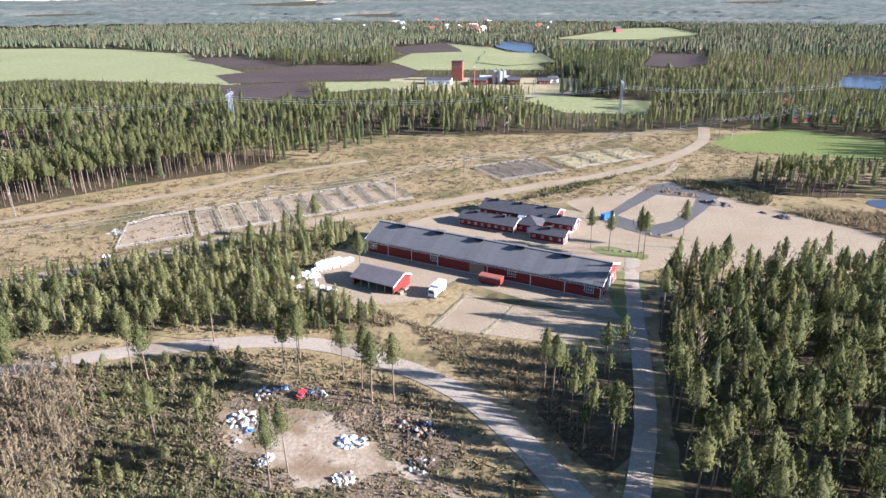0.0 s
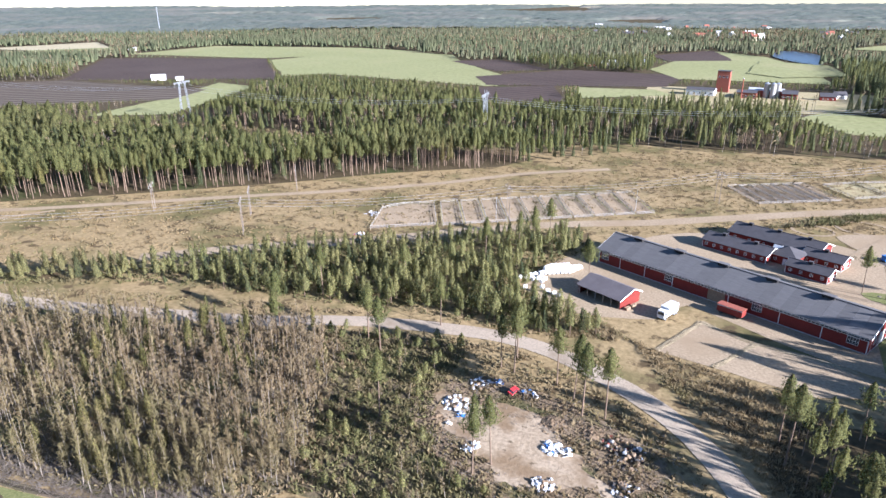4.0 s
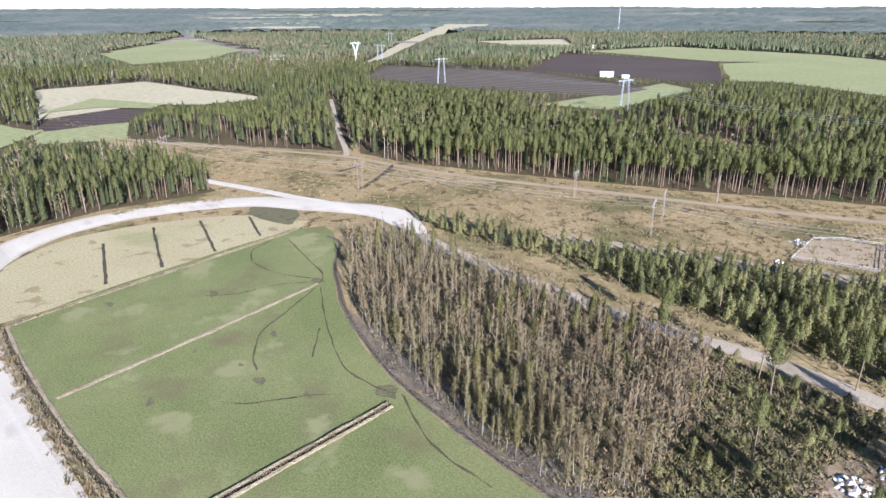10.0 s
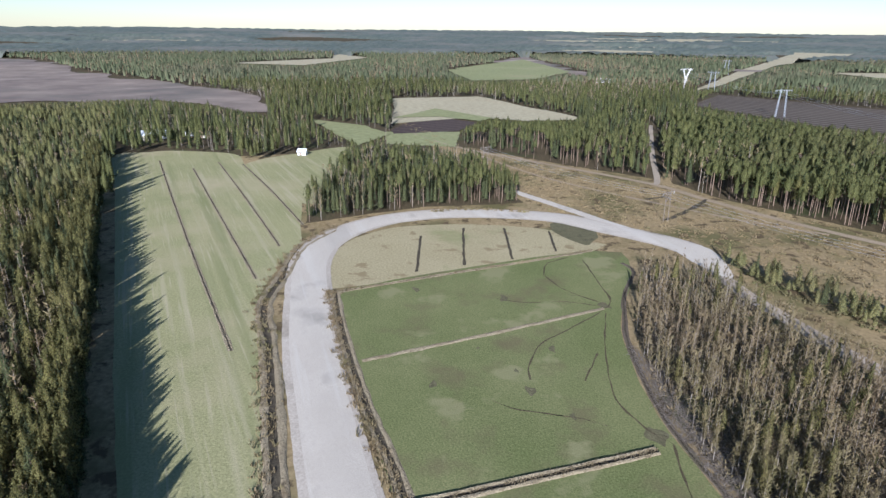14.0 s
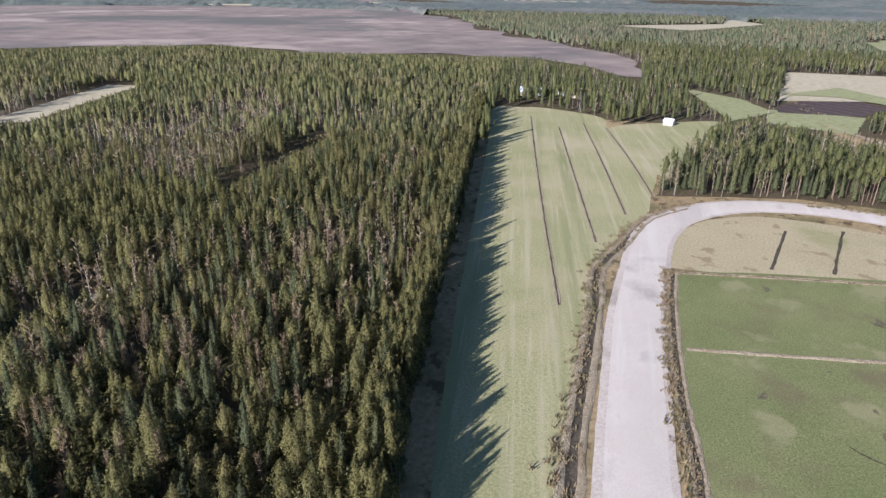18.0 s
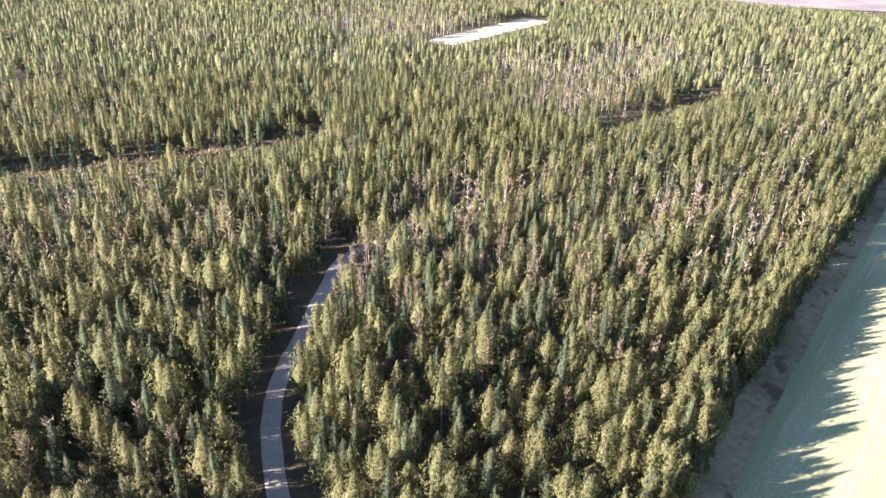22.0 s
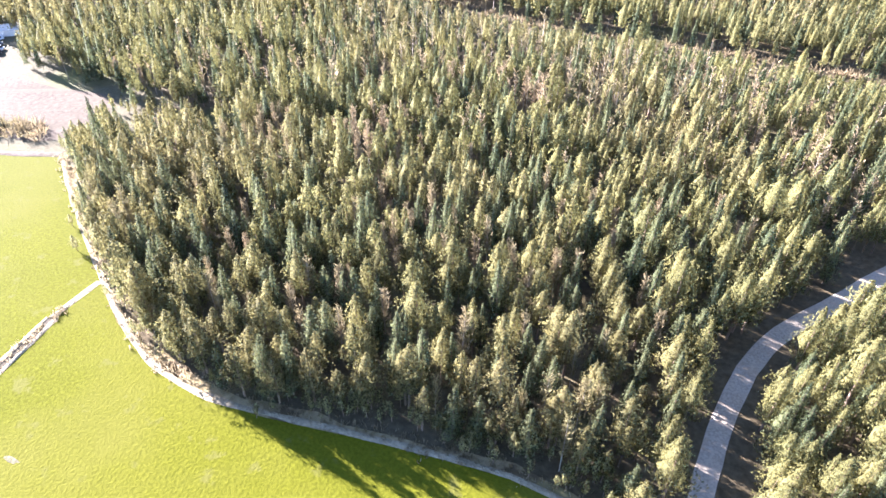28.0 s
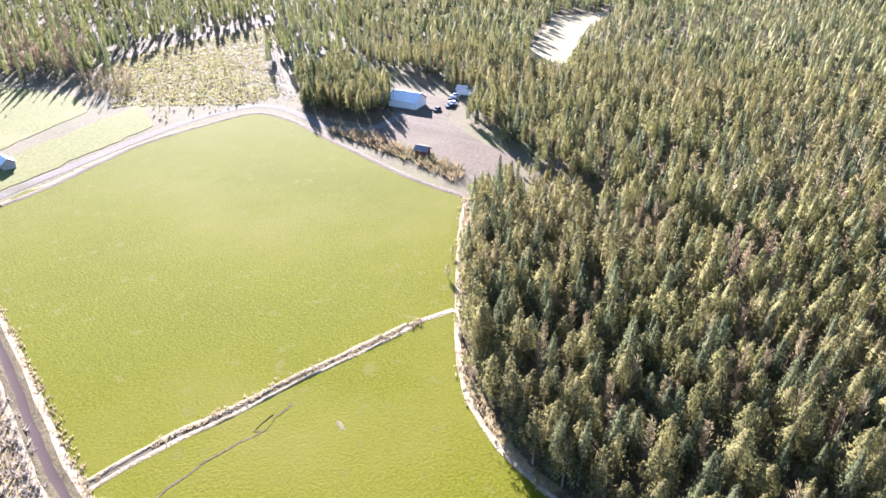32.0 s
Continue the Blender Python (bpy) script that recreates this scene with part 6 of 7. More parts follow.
# ---- rough growth ----
def sprigs(name, label, x, y, high, wide, count, mat, seed, lean=0.6, lying=False, category="undergrowth"):
    """Tufts of grass, shrubs or litter: thin pointed blades, many to a clump, in one mesh."""
    rng = np.random.default_rng(seed)
    n = len(x)
    if n == 0:
        return
    a = rng.uniform(0, 6.283, (n, count))
    d = rng.uniform(0, 1, (n, count)) ** 0.5 * wide * 0.5
    bx, by = x[:, None] + d * np.cos(a), y[:, None] + d * np.sin(a)
    h = high[:, None] * rng.uniform(0.5, 1.15, (n, count))
    out = rng.uniform(0, lean, (n, count)) * h
    b2 = a + rng.normal(0, 0.5, (n, count))
    tx, ty, tz = bx + out * np.cos(b2), by + out * np.sin(b2), h
    bz = np.zeros_like(h)
    if lying:
        l = high[:, None] * rng.uniform(0.5, 1.3, (n, count))
        tx, ty = bx + l * np.cos(a * 3), by + l * np.sin(a * 3)
        bz, tz = rng.uniform(0.02, 0.5, h.shape), rng.uniform(0.02, 0.7, h.shape)
    w = wide * (0.05 if lying else 0.11) * rng.uniform(0.6, 1.4, h.shape)
    c = rng.uniform(0, 3.14, h.shape)
    sx, sy = w * np.cos(c), w * np.sin(c)
    mz = bz + (tz - bz) * 0.3
    v = np.stack([np.stack([bx * 0.7 + tx * 0.3 - sx, by * 0.7 + ty * 0.3 - sy, mz], -1), np.stack([bx * 0.7 + tx * 0.3 + sx, by * 0.7 + ty * 0.3 + sy, mz], -1), np.stack([tx, ty, tz], -1)], 2).reshape(-1, 3)
    v2 = np.stack([np.stack([bx * 0.7 + tx * 0.3 + sx, by * 0.7 + ty * 0.3 + sy, mz], -1), np.stack([bx * 0.7 + tx * 0.3 - sx, by * 0.7 + ty * 0.3 - sy, mz], -1), np.stack([bx, by, bz], -1)], 2).reshape(-1, 3)
    f = np.arange(len(v)).reshape(-1, 3)
    tint = np.repeat(rng.uniform(0, 1, n), count)
    me = from_arrays(name, np.concatenate([v, v2]), np.concatenate([f, f + len(v)]), [mat], tint=np.concatenate([tint, tint]))
    tagged(new(name, me), label, category, kind="stuff")


def along(pts, width, step, seed):
    """Loose places along a line."""
    rng = np.random.default_rng(seed)
    line = np.array([tuple(p) for p in curve_points(pts, step)])
    k = rng.integers(0, len(line), int(len(line) * 2.2))
    return line[k, 0] + rng.normal(0, width, len(k)), line[k, 1] + rng.normal(0, width, len(k)), rng


def filling(poly, spacing, seed, thin=0.0, clear=True):
    xs, ys = [p[0] for p in poly], [p[1] for p in poly]
    x, y, rng = scatter(seed, (min(xs), min(ys), max(xs), max(ys)), spacing)
    k = inside(x, y, poly) & (rng.uniform(0, 1, x.shape) > thin)
    if clear:
        for pts, gap in LINES:
            k &= ~near_line(x, y, pts, gap * 0.75)
        for open_poly in (DUMP, YARD, PADDOCK_S, PASTURE_S, SOUTH_FIELD, HAYFIELD, FAR_FIELDS[13][1]):
            k &= ~inside(x, y, open_poly)
    return x[k], y[k], rng


STRAW = foliage("dry_grass", (0.22, 0.17, 0.098), (0.28, 0.225, 0.135), (0.17, 0.13, 0.072), through=0.5, stand=0.05)
HEATHG = foliage("heath_grass", (0.175, 0.125, 0.062), (0.240, 0.176, 0.092), (0.140, 0.112, 0.050), through=0.2, stand=0.03)
DEADWOOD = foliage("dead_twigs", (0.20, 0.165, 0.13), (0.27, 0.228, 0.185), (0.155, 0.125, 0.095), through=0.35, stand=0.05)
LOGWASTE = foliage("logging_waste", (0.085, 0.072, 0.060), (0.125, 0.108, 0.090), (0.075, 0.064, 0.048), through=0.2, stand=0.05)
REGREEN = foliage("scrubby_regrowth", (0.150, 0.128, 0.058), (0.205, 0.180, 0.084), (0.150, 0.140, 0.056), through=0.6, stand=0.05)
LOWGREEN = foliage("low_heather", (0.092, 0.090, 0.036), (0.135, 0.122, 0.052), (0.118, 0.092, 0.050), through=0.2, stand=0.05)
for k, (line, w) in enumerate((([(-40, 11), (-97, -1), (-124, -8.5), (-160, -16.5), (-192, -22)], 0.8), ([(60, 8.5), (113, 20.5), (165, 32), (200, 38)], 0.6), ([(147, -90), (98, -59.5), (70, -47), (35, -50.5), (13, -53.5), (-3, -52)], 0.9), ([(88, 4), (93, -19), (98, -50)], 0.5), ([(-95, 9), (-100, 28), (-106, 51)], 0.6), ([(-191, -21), (-217, 46), (-228, 73)], 0.5))):
    x, y, rng = along(line, w, 0.5, 70 + k)
    sprigs("dry_grass", "tall pale dry grass along a ditch", x, y, rng.uniform(0.3, 0.9, x.shape), 0.7, 7, STRAW, 80 + k)
for k, (poly, sp, hi, mat, nm, lb) in enumerate((
        (BIRCHES, 1.7, 0.9, SHRUB, "brown_shrubs", "low brown undergrowth among the birches"),
        (MIXED, 1.25, 1.0, LOWGREEN, "heather", "low green and brown heather round the clearing"),
        ([(-105, 128), (-60, 140), (-28, 140), (-12, 131), (18, 96), (10, 82), (-55, 74), (-80, 100)], 1.7, 0.9, SHRUB, "brown_shrubs", "low brown undergrowth beside the gravel road"),
        ([(-28, 146), (-8, 150), (0, 132), (14, 116), (24, 96), (30, 100), (24, 118), (34, 134), (12, 142), (-4, 148), (-20, 160)], 1.1, 1.0, SHRUB, "brown_shrubs", "dense brown brush between road and paddock"),
        (YOUNG, 1.9, 0.8, LOWGREEN, "heather", "low heather between the young pines"),
        ([(-230, 112), (-190, 116), (-150, 128), (-100, 138), (-40, 146), (-24, 158), (-28, 146), (-70, 140), (-120, 130), (-190, 112)], 1.7, 0.6, SHRUB, "brown_shrubs", "dry brown verge growth along the gravel road"),
        ([(133, 243), (152, 224), (162, 205), (175, 205), (185, 235), (150, 245)], 1.5, 2.4, SHRUB, "brown_shrubs", "tall bushes on the sandy ground"),
        ([(104, 290), (121, 290), (140, 262), (130, 250), (118, 266), (110, 276)], 1.5, 2.2, LOWGREEN, "green_shrubs", "green bushes beside the dirt heaps"),
        ([(30, 258), (54, 270), (90, 304), (82, 306), (48, 278)], 1.6, 1.8, LOWGREEN, "green_shrubs", "row of bushes along the lane"),
        ([(156, -92), (175, -88), (205, -78), (232, -71), (226, -80), (190, -92), (165, -100)], 1.3, 2.6, SHRUB, "brown_shrubs", "budding bushes along the field margin"),
        (CUTOVER, 1.7, 0.9, REGREEN, "heather", "scrubby regrowth on the cut-over ground"),
        ([(62, 20), (130, 35), (200, 50), (200, 44), (130, 29), (62, 14)], 1.2, 1.0, DEADWOOD, "dry_reeds", "greyish brown dry reeds beside the water ditch"),
        )):
    x, y, rng = filling(poly, sp, 90 + k, 0.25)
    sprigs(nm, lb, x, y, rng.uniform(0.4, 1.2, x.shape) * hi, sp * 1.1, 12, mat, 120 + k, 1.5)
for k, line in enumerate(([(-60, -16), (-101, -25.5), (-132, -32), (-158, -37), (-182, -43), (-208, -41), (-236, -39), (-262, -28)], [(-284, 14), (-288, 30), (-282, 60)], [(-40, 10), (-97, -2), (-124, -9.5), (-160, -17.5), (-192, -23)])):
    x, y, rng = along(line, 1.6 if k == 0 else 0.8, 1.0, 180 + k)
    sprigs("brown_shrubs", "low brown bushes along the track ditch", x, y, rng.uniform(0.4, 1.3, x.shape), 1.3, 10, SHRUB, 184 + k, 0.9)
x, y, rng = filling(POWER_CORRIDOR, 3.0, 110, 0.35)
k = np.hypot(x, y) < 430
sprigs("heath_tufts", "golden brown grass and heather of the power line clearing", x[k], y[k], rng.uniform(0.2, 0.6, k.sum()), 2.6, 9, HEATHG, 140, 1.2)
x, y, rng = filling(POWER_CORRIDOR, 4.2, 111, 0.5)
sprigs("brown_shrubs", "dark brown low shrubs of the power line clearing", x, y, rng.uniform(0.4, 1.1, x.shape), 2.2, 9, SHRUB, 141, 1.2)
x, y, rng = filling([(-152, 61), (-119, 57), (-89, 59), (-65, 63), (-58, 70), (-80, 68), (-106, 64), (-139, 64)], 0.9, 112, 0.1, False)
sprigs("brushwood", "heaped grey brushwood along the ditch", x, y, rng.uniform(1.2, 3.0, x.shape), 1.6, 9, DEADWOOD, 142, lying=True, category="brushwood")
x, y, rng = filling(BIRCHES, 2.6, 113, 0.2)
sprigs("brushwood", "scattered fallen twigs among the birches", x, y, rng.uniform(0.8, 2.2, x.shape), 1.8, 6, DEADWOOD, 143, lying=True, category="brushwood")
x, y, rng = filling([(-46, 104), (-44, 119), (-30, 122), (2, 116), (8, 100), (2, 84), (-30, 84), (-42, 92)], 1.7, 114, 0.45, False)
k = ~inside(x, y, [(-34, 94), (-30, 106), (-16, 108), (-8, 98), (-6, 90), (-20, 90)])
sprigs("brushwood", "broken branches and bark on the dump clearing", x[k], y[k], rng.uniform(0.5, 1.6, k.sum()), 1.5, 6, DEADWOOD, 144, lying=True, category="brushwood")
for k, (line, gap) in enumerate(GAPS):
    x, y, rng = along(line, gap * 1.1, 1.6, 170 + k)
    sprigs("brown_shrubs", "dark low brush in a gap of the forest", x, y, rng.uniform(0.8, 2.4, x.shape), 2.4, 8, SHRUB, 173 + k, 1.0)
x, y, rng = filling([(393, -54), (417, -88), (432, -120), (353, -91), (259, -74), (278, -67), (348, -66)], 2.2, 115, 0.15, False)
sprigs("brushwood", "grey logging waste on the cut-over ground", x, y, rng.uniform(1, 2.5, x.shape), 3.0, 8, LOGWASTE, 145, lying=True, category="brushwood")
for k, back_off in enumerate((1.5, 4.0, 6.5)):
    x, y, rng = along([(-432 + back_off, -191 - back_off), (-176, -89 - back_off), (-100, -59 - back_off), (-84, -52.5 - back_off), (-64, -41.5 - back_off), (-40, -37.5 - back_off), (-20, -41 - back_off)], 0.5, 5.5, 150 + k)
    r = np.hypot(x, y)
    for tier, a, b in (("close", 0, 190), ("mid", 190, 900)):
        j = (r >= a) & (r < b)
        grow("pine_forest", "dense rows of tall pines along the hayfield", "pine", tier, x[j], y[j], rng.uniform(11, 14, j.sum()), PINE_MATS, 153 + k, 1.1)
x, y, rng = filling([(346, -5), (389, -40), (341, -64), (283, -67), (259, -68), (266, -61), (260, -42), (254, -22), (280, -20)], 4.2, 118, 0.3)
grow("young_pines", "scattered young pines on the cut-over ground", "pine", "mid", x, y, rng.uniform(1.5, 4.0, x.shape), YOUNG_MATS, 148, 1.2)
for k, (poly, tall) in enumerate((([(355, 34), (336, -3), (390, -8), (435, 4), (454, 37)], 11.0), ([(328, 2), (336, -3), (328, -19), (297, -17), (296, -5), (304, 2)], 7.0))):
    x, y, rng = filling(poly, 2.8, 119 + k, 0.1)
    grow("birch_forest", "dense belt of bare grey-brown birches beyond the meadow", "birch", "close", x, y, tall * rng.uniform(0.7, 1.15, x.shape), BIRCH_MATS, 149 + k, 1.5)
# a dense skirt of young spruce and bushes under the forest's edge
x, y, rng = along([(-425, -190), (-176, -90.5), (-100, -60), (-84, -53.5), (-64, -43), (-40, -39), (-22, -41)], 1.2, 1.3, 116)
grow("young_spruces", "young spruces and bushes under the forest edge", "spruce", "mid", x, y, rng.uniform(3, 9, x.shape), SPRUCE_MATS, 146, 1.3)
x, y, rng = along([(-3, -55), (13, -57), (35, -54), (60, -50), (82, -54), (100, -63), (124, -79), (147, -96)], 1.8, 1.3, 117)
grow("young_pines", "young pines and bushes under the forest edge", "pine", "close", x, y, rng.uniform(2.5, 6.5, x.shape), YOUNG_MATS, 147, 1.2)


# ---- stones, heaps, rubbish ----
def lump(r, seed, squash=0.7, rough=0.35, cuts=2):
    bm = bmesh.new()
    bmesh.ops.create_icosphere(bm, subdivisions=cuts, radius=r)
    for v in bm.verts:
        k = 1 + rough * noise.noise(v.co / r * 1.3 + Vector((seed, seed * 2, 0)))
        v.co = Vector((v.co.x * k, v.co.y * k, max(v.co.z * k * squash, -0.15 * r)))
    for f in bm.faces:
        f.smooth = cuts > 2
    return bm


def rough_mound(r, seed, steep):
    """A heap with an irregular outline, several tops and broken sides, flat underneath."""
    bm = bmesh.new()
    rings, sides = 7, 22
    tip = bm.verts.new((0, 0, r * steep * 0.9))
    last = None
    for i in range(1, rings + 1):
        ring = []
        for k in range(sides):
            a = 6.2832 * k / sides
            u = i / rings
            edge = r * (0.85 + 0.35 * noise.noise((math.cos(a) * 1.3, math.sin(a) * 1.3, seed)))
            x, y = edge * u * math.cos(a), edge * u * math.sin(a)
            z = r * steep * (1 - u ** 1.3) * (1 + 0.8 * noise.noise((x * 0.55, y * 0.55, seed))) + 0.28 * noise.noise((x * 1.6, y * 1.6, seed + 5.0)) * (1 - u)
            ring.append(bm.verts.new((x, y, max(z, 0.0) if i < rings else -0.05)))
        for k in range(sides):
            l = (k + 1) % sides
            if last is None:
                bm.faces.new((tip, ring[k], ring[l]))
            else:
                bm.faces.new((last[k], ring[k], ring[l], last[l]))
        last = ring
    return bm


for i, (x, y, r) in enumerate(((59.9, 200.9, 0.7), (57.2, 201.5, 0.6), (62.7, 200.9, 0.8), (66.5, 200.2, 0.6), (54.3, 203, 0.6), (74.4, 217.9, 0.9), (81.9, 216.1, 1.0), (78, 217, 0.7))):
    ob = thing("boulder", "grey boulder at the edge of the yard", "stone", (x, y, 0), 40 * i, "yard boulders")
    part("stone", lump(r, i), STONE, ob)
for i, (x, y, r, m, lb) in enumerate(((112, 254, 4.6, STONE, "heap of grey rubble stones"), (115.5, 252, 3.4, STONE, "heap of grey rubble stones"), (109, 256, 3.0, STONE, "small heap of rubble stones"), (103, 268, 4.2, EARTH, "heap of dark brown soil"), (98, 271, 4.0, EARTH, "heap of dark brown soil"), (107.5, 266, 3.2, EARTH, "low heap of dark brown soil"), (131, 236, 3.6, DARKGRAV, "dark grey heap of crushed stone"), (126, 241.5, 1.6, DARKGRAV, "small dark heap of crushed stone"), (-35, 112, 2.6, EARTH, "low brown heap of soil in the dump clearing"), (-20, 110, 3.4, EARTH, "long brown heap of soil in the dump clearing"), (-12, 109, 3.0, EARTH, "brown heap of soil and roots"), (-43, 103, 2.8, EARTH, "brown heap of soil in the dump clearing"), (-7, 106.5, 2.6, EARTH, "brown heap of soil and roots"))):
    ob = thing("rubble_heap" if m is not EARTH else "soil_heap", lb, "heap", (x, y, 0), 33 * i)
    part("mound", rough_mound(r, i + 20, 0.16 if m is EARTH else 0.34), m, ob)
    rng = np.random.default_rng(500 + i)
    for k in range(26):
        a, d = rng.uniform(0, 6.28), r * rng.uniform(0.1, 1.15)
        p = part("stone" if m is not EARTH else "clod", lump(rng.uniform(0.12, 0.42), k, 0.8, 0.6, 1), m, ob)
        p.location = (d * math.cos(a), d * math.sin(a), max(0.04, (0.16 if m is EARTH else 0.34) * (r - d)))


def rubbish(label, at, r, mats, n, seed, flatness=0.35):
    """A heap of bags, sheets, planks and broken things."""
    ob = thing("rubbish_heap", label, "rubbish", (*at, 0))
    rng = np.random.default_rng(seed)
    for k in range(n):
        a, d = rng.uniform(0, 6.28), r * rng.uniform(0, 1) ** 0.6
        m = mats[int(rng.integers(0, len(mats)))]
        kind = rng.uniform(0, 1)
        if kind < 0.5:
            p = part("bag", lump(rng.uniform(0.25, 0.6), seed + k, 0.8, 0.6, 1), m, ob)
        elif kind < 0.8:
            w, l = rng.uniform(0.3, 0.8), rng.uniform(0.5, 1.3)
            p = part("panel", solid((-l / 2, l / 2, -w / 2, w / 2, 0, 0.07)), m, ob)
        else:
            l = rng.uniform(0.8, 2.2)
            p = part("plank", solid((-l / 2, l / 2, -0.08, 0.08, 0, 0.06)), BROWNWOOD if rng.uniform() < 0.6 else m, ob)
        p.matrix_basis = pose(d * math.cos(a), d * math.sin(a), flatness * (r - d) * rng.uniform(0.4, 1.0) + 0.12, rng.normal(0, 22), rng.normal(0, 22), rng.uniform(0, 360))
    return ob


GREYP = paint("grey_scrap", (0.42, 0.42, 0.42), (0.28, 0.28, 0.28), 0.6)
BLACKP = paint("charred_wood", (0.03, 0.028, 0.026), (0.06, 0.055, 0.05), 0.9)
rubbish("heap of white and blue plastic sacks in the clearing", (-18.4, 101.9), 2.0, [WRAP, WHITE, GREYP, WRAP, BLUE], 44, 601)
rubbish("scattered white and grey scrap beside the sacks", (-15.8, 101.4), 1.6, [WHITE, GREYP, WRAP], 18, 602)
rubbish("large heap of grey and white household scrap", (-40.8, 109.3), 3.0, [GREYP, WHITE, GREYP, WRAP, BROWNWOOD], 60, 603)
rubbish("small heap with a blue drum and scrap", (-38.6, 106.0), 1.0, [BLUE, GREYP], 12, 604)
rubbish("charred black heap of burnt wood and scrap", (-4.5, 104.8), 4.0, [BLACKP, BLACKP, GREYP, BROWNWOOD], 70, 605, 0.22)
rubbish("pile of pale brick rubble and boards", (-7.5, 107.5), 2.6, [BRICK, CONCRETE, BROWNWOOD], 34, 606, 0.2)
rubbish("dark crossed beams and old boards", (-4.2, 95.6), 2.6, [BROWNWOOD, BLACKP, GREYP], 34, 607, 0.25)
rubbish("white sheets and dark scrap at the clearing's edge", (-32.8, 96.4), 1.7, [WHITE, BLACKP, WRAP], 20, 608, 0.2)
rubbish("pale boards and stones at the clearing's edge", (-17.6, 91.6), 2.2, [WRAP, CONCRETE, BROWNWOOD, WHITE], 30, 609, 0.25)
rubbish("white board and dark bin bag", (-39.7, 101.9), 0.9, [WHITE, BLACKP], 8, 610, 0.3)
rubbish("scrap metal and plastic beside the red wreck", (-27.5, 118.0), 2.2, [GREYP, BLACKP, WHITE, BLUE], 26, 611, 0.2)
rubbish("old boards and plastic in the shade", (-38.5, 118.5), 2.6, [GREYP, BROWNWOOD, WRAP, BLACKP], 30, 612, 0.2)
rubbish("heap of pale sacks on the heath", (-108, 190.5), 2.2, [WRAP, GREYP, WHITE], 24, 613, 0.2)
rubbish("long heap of pale stones and sacks", (-119, 221), 3.0, [CONCRETE, WRAP, GREYP], 34, 614, 0.2)
rubbish("heap of pale sacks and red scrap on the heath", (-112, 197), 2.0, [WRAP, CARRED, GREYP], 22, 615, 0.2)
wreck = car("small red wreck tipped among rubbish in the clearing", (-30.6, 117.6, 0.25), 70, CARRED, "wrecked cars")
wreck.matrix_basis = pose(-30.6, 117.6, 0.2, 14, -6, 70) @ Matrix.Diagonal((0.62, 0.75, 0.8, 1))
rubbish("pale blue plastic sheets and white scrap", (-34.6, 120.2), 1.4, [WRAP, BLUE, GREYP], 12, 616, 0.15)


# ---- power lines ----
def beam(bm, a, b, r):
    a, b = Vector(a), Vector(b)
    q = (b - a).to_track_quat("Z", "X").to_matrix()
    ring = []
    for p in (a, b):
        ring.append([bm.verts.new(p + q @ Vector((r * sx, r * sy, 0))) for sx, sy in ((-1, -1), (1, -1), (1, 1), (-1, 1))])
    for i in range(4):
        bm.faces.new((ring[0][i], ring[0][(i + 1) % 4], ring[1][(i + 1) % 4], ring[1][i]))
    bm.faces.new(ring[0][::-1])
    bm.faces.new(ring[1])


def h_pole(at, turn, high=14.0):
    ob = thing("power_pole", "twin wooden power pole with a crossarm", "power pole", (*at, 0), turn, "wooden power poles")
    for x in (-1.7, 1.7):
        p = part("pole", tube(0.13, 0, high, 8, 0.09), POLEWOOD, ob)
        p.location = (x, 0, 0)
    part("crossarm", solid((-4.2, 4.2, -0.08, 0.08, high - 1.0, high - 0.8)), POLEWOOD, ob)
    bm = bmesh.new()
    beam(bm, (-1.7, 0.1, high - 5), (1.7, 0.1, high - 1.2), 0.06)
    beam(bm, (1.7, 0.1, high - 5), (-1.7, 0.1, high - 1.2), 0.06)
    part("brace", bm, POLEWOOD, ob)
    for x in (-4.0, 0, 4.0):
        p = part("insulator", tube(0.09, -1.0, 0, 8), CONCRETE, ob)
        p.location = (x, 0, high - 1.0)
    return [ob.matrix_world @ Vector((x, 0, high - 2.0)) for x in (-4.0, 0, 4.0)]


def lattice(bm, a, b, w0, w1, n, r):
    """A four-sided lattice mast from a to b."""
    a, b = Vector(a), Vector(b)
    q = (b - a).to_track_quat("Z", "X").to_matrix()
    last = None
    for i in range(n + 1):
        t = i / n
        w = w0 + (w1 - w0) * t
        ring = [a.lerp(b, t) + q @ Vector((w * sx, w * sy, 0)) for sx, sy in ((-1, -1), (1, -1), (1, 1), (-1, 1))]
        if last:
            for k in range(4):
                beam(bm, last[k], ring[k], r)
                beam(bm, last[k], ring[(k + 1) % 4], r * 0.6)
        last = ring


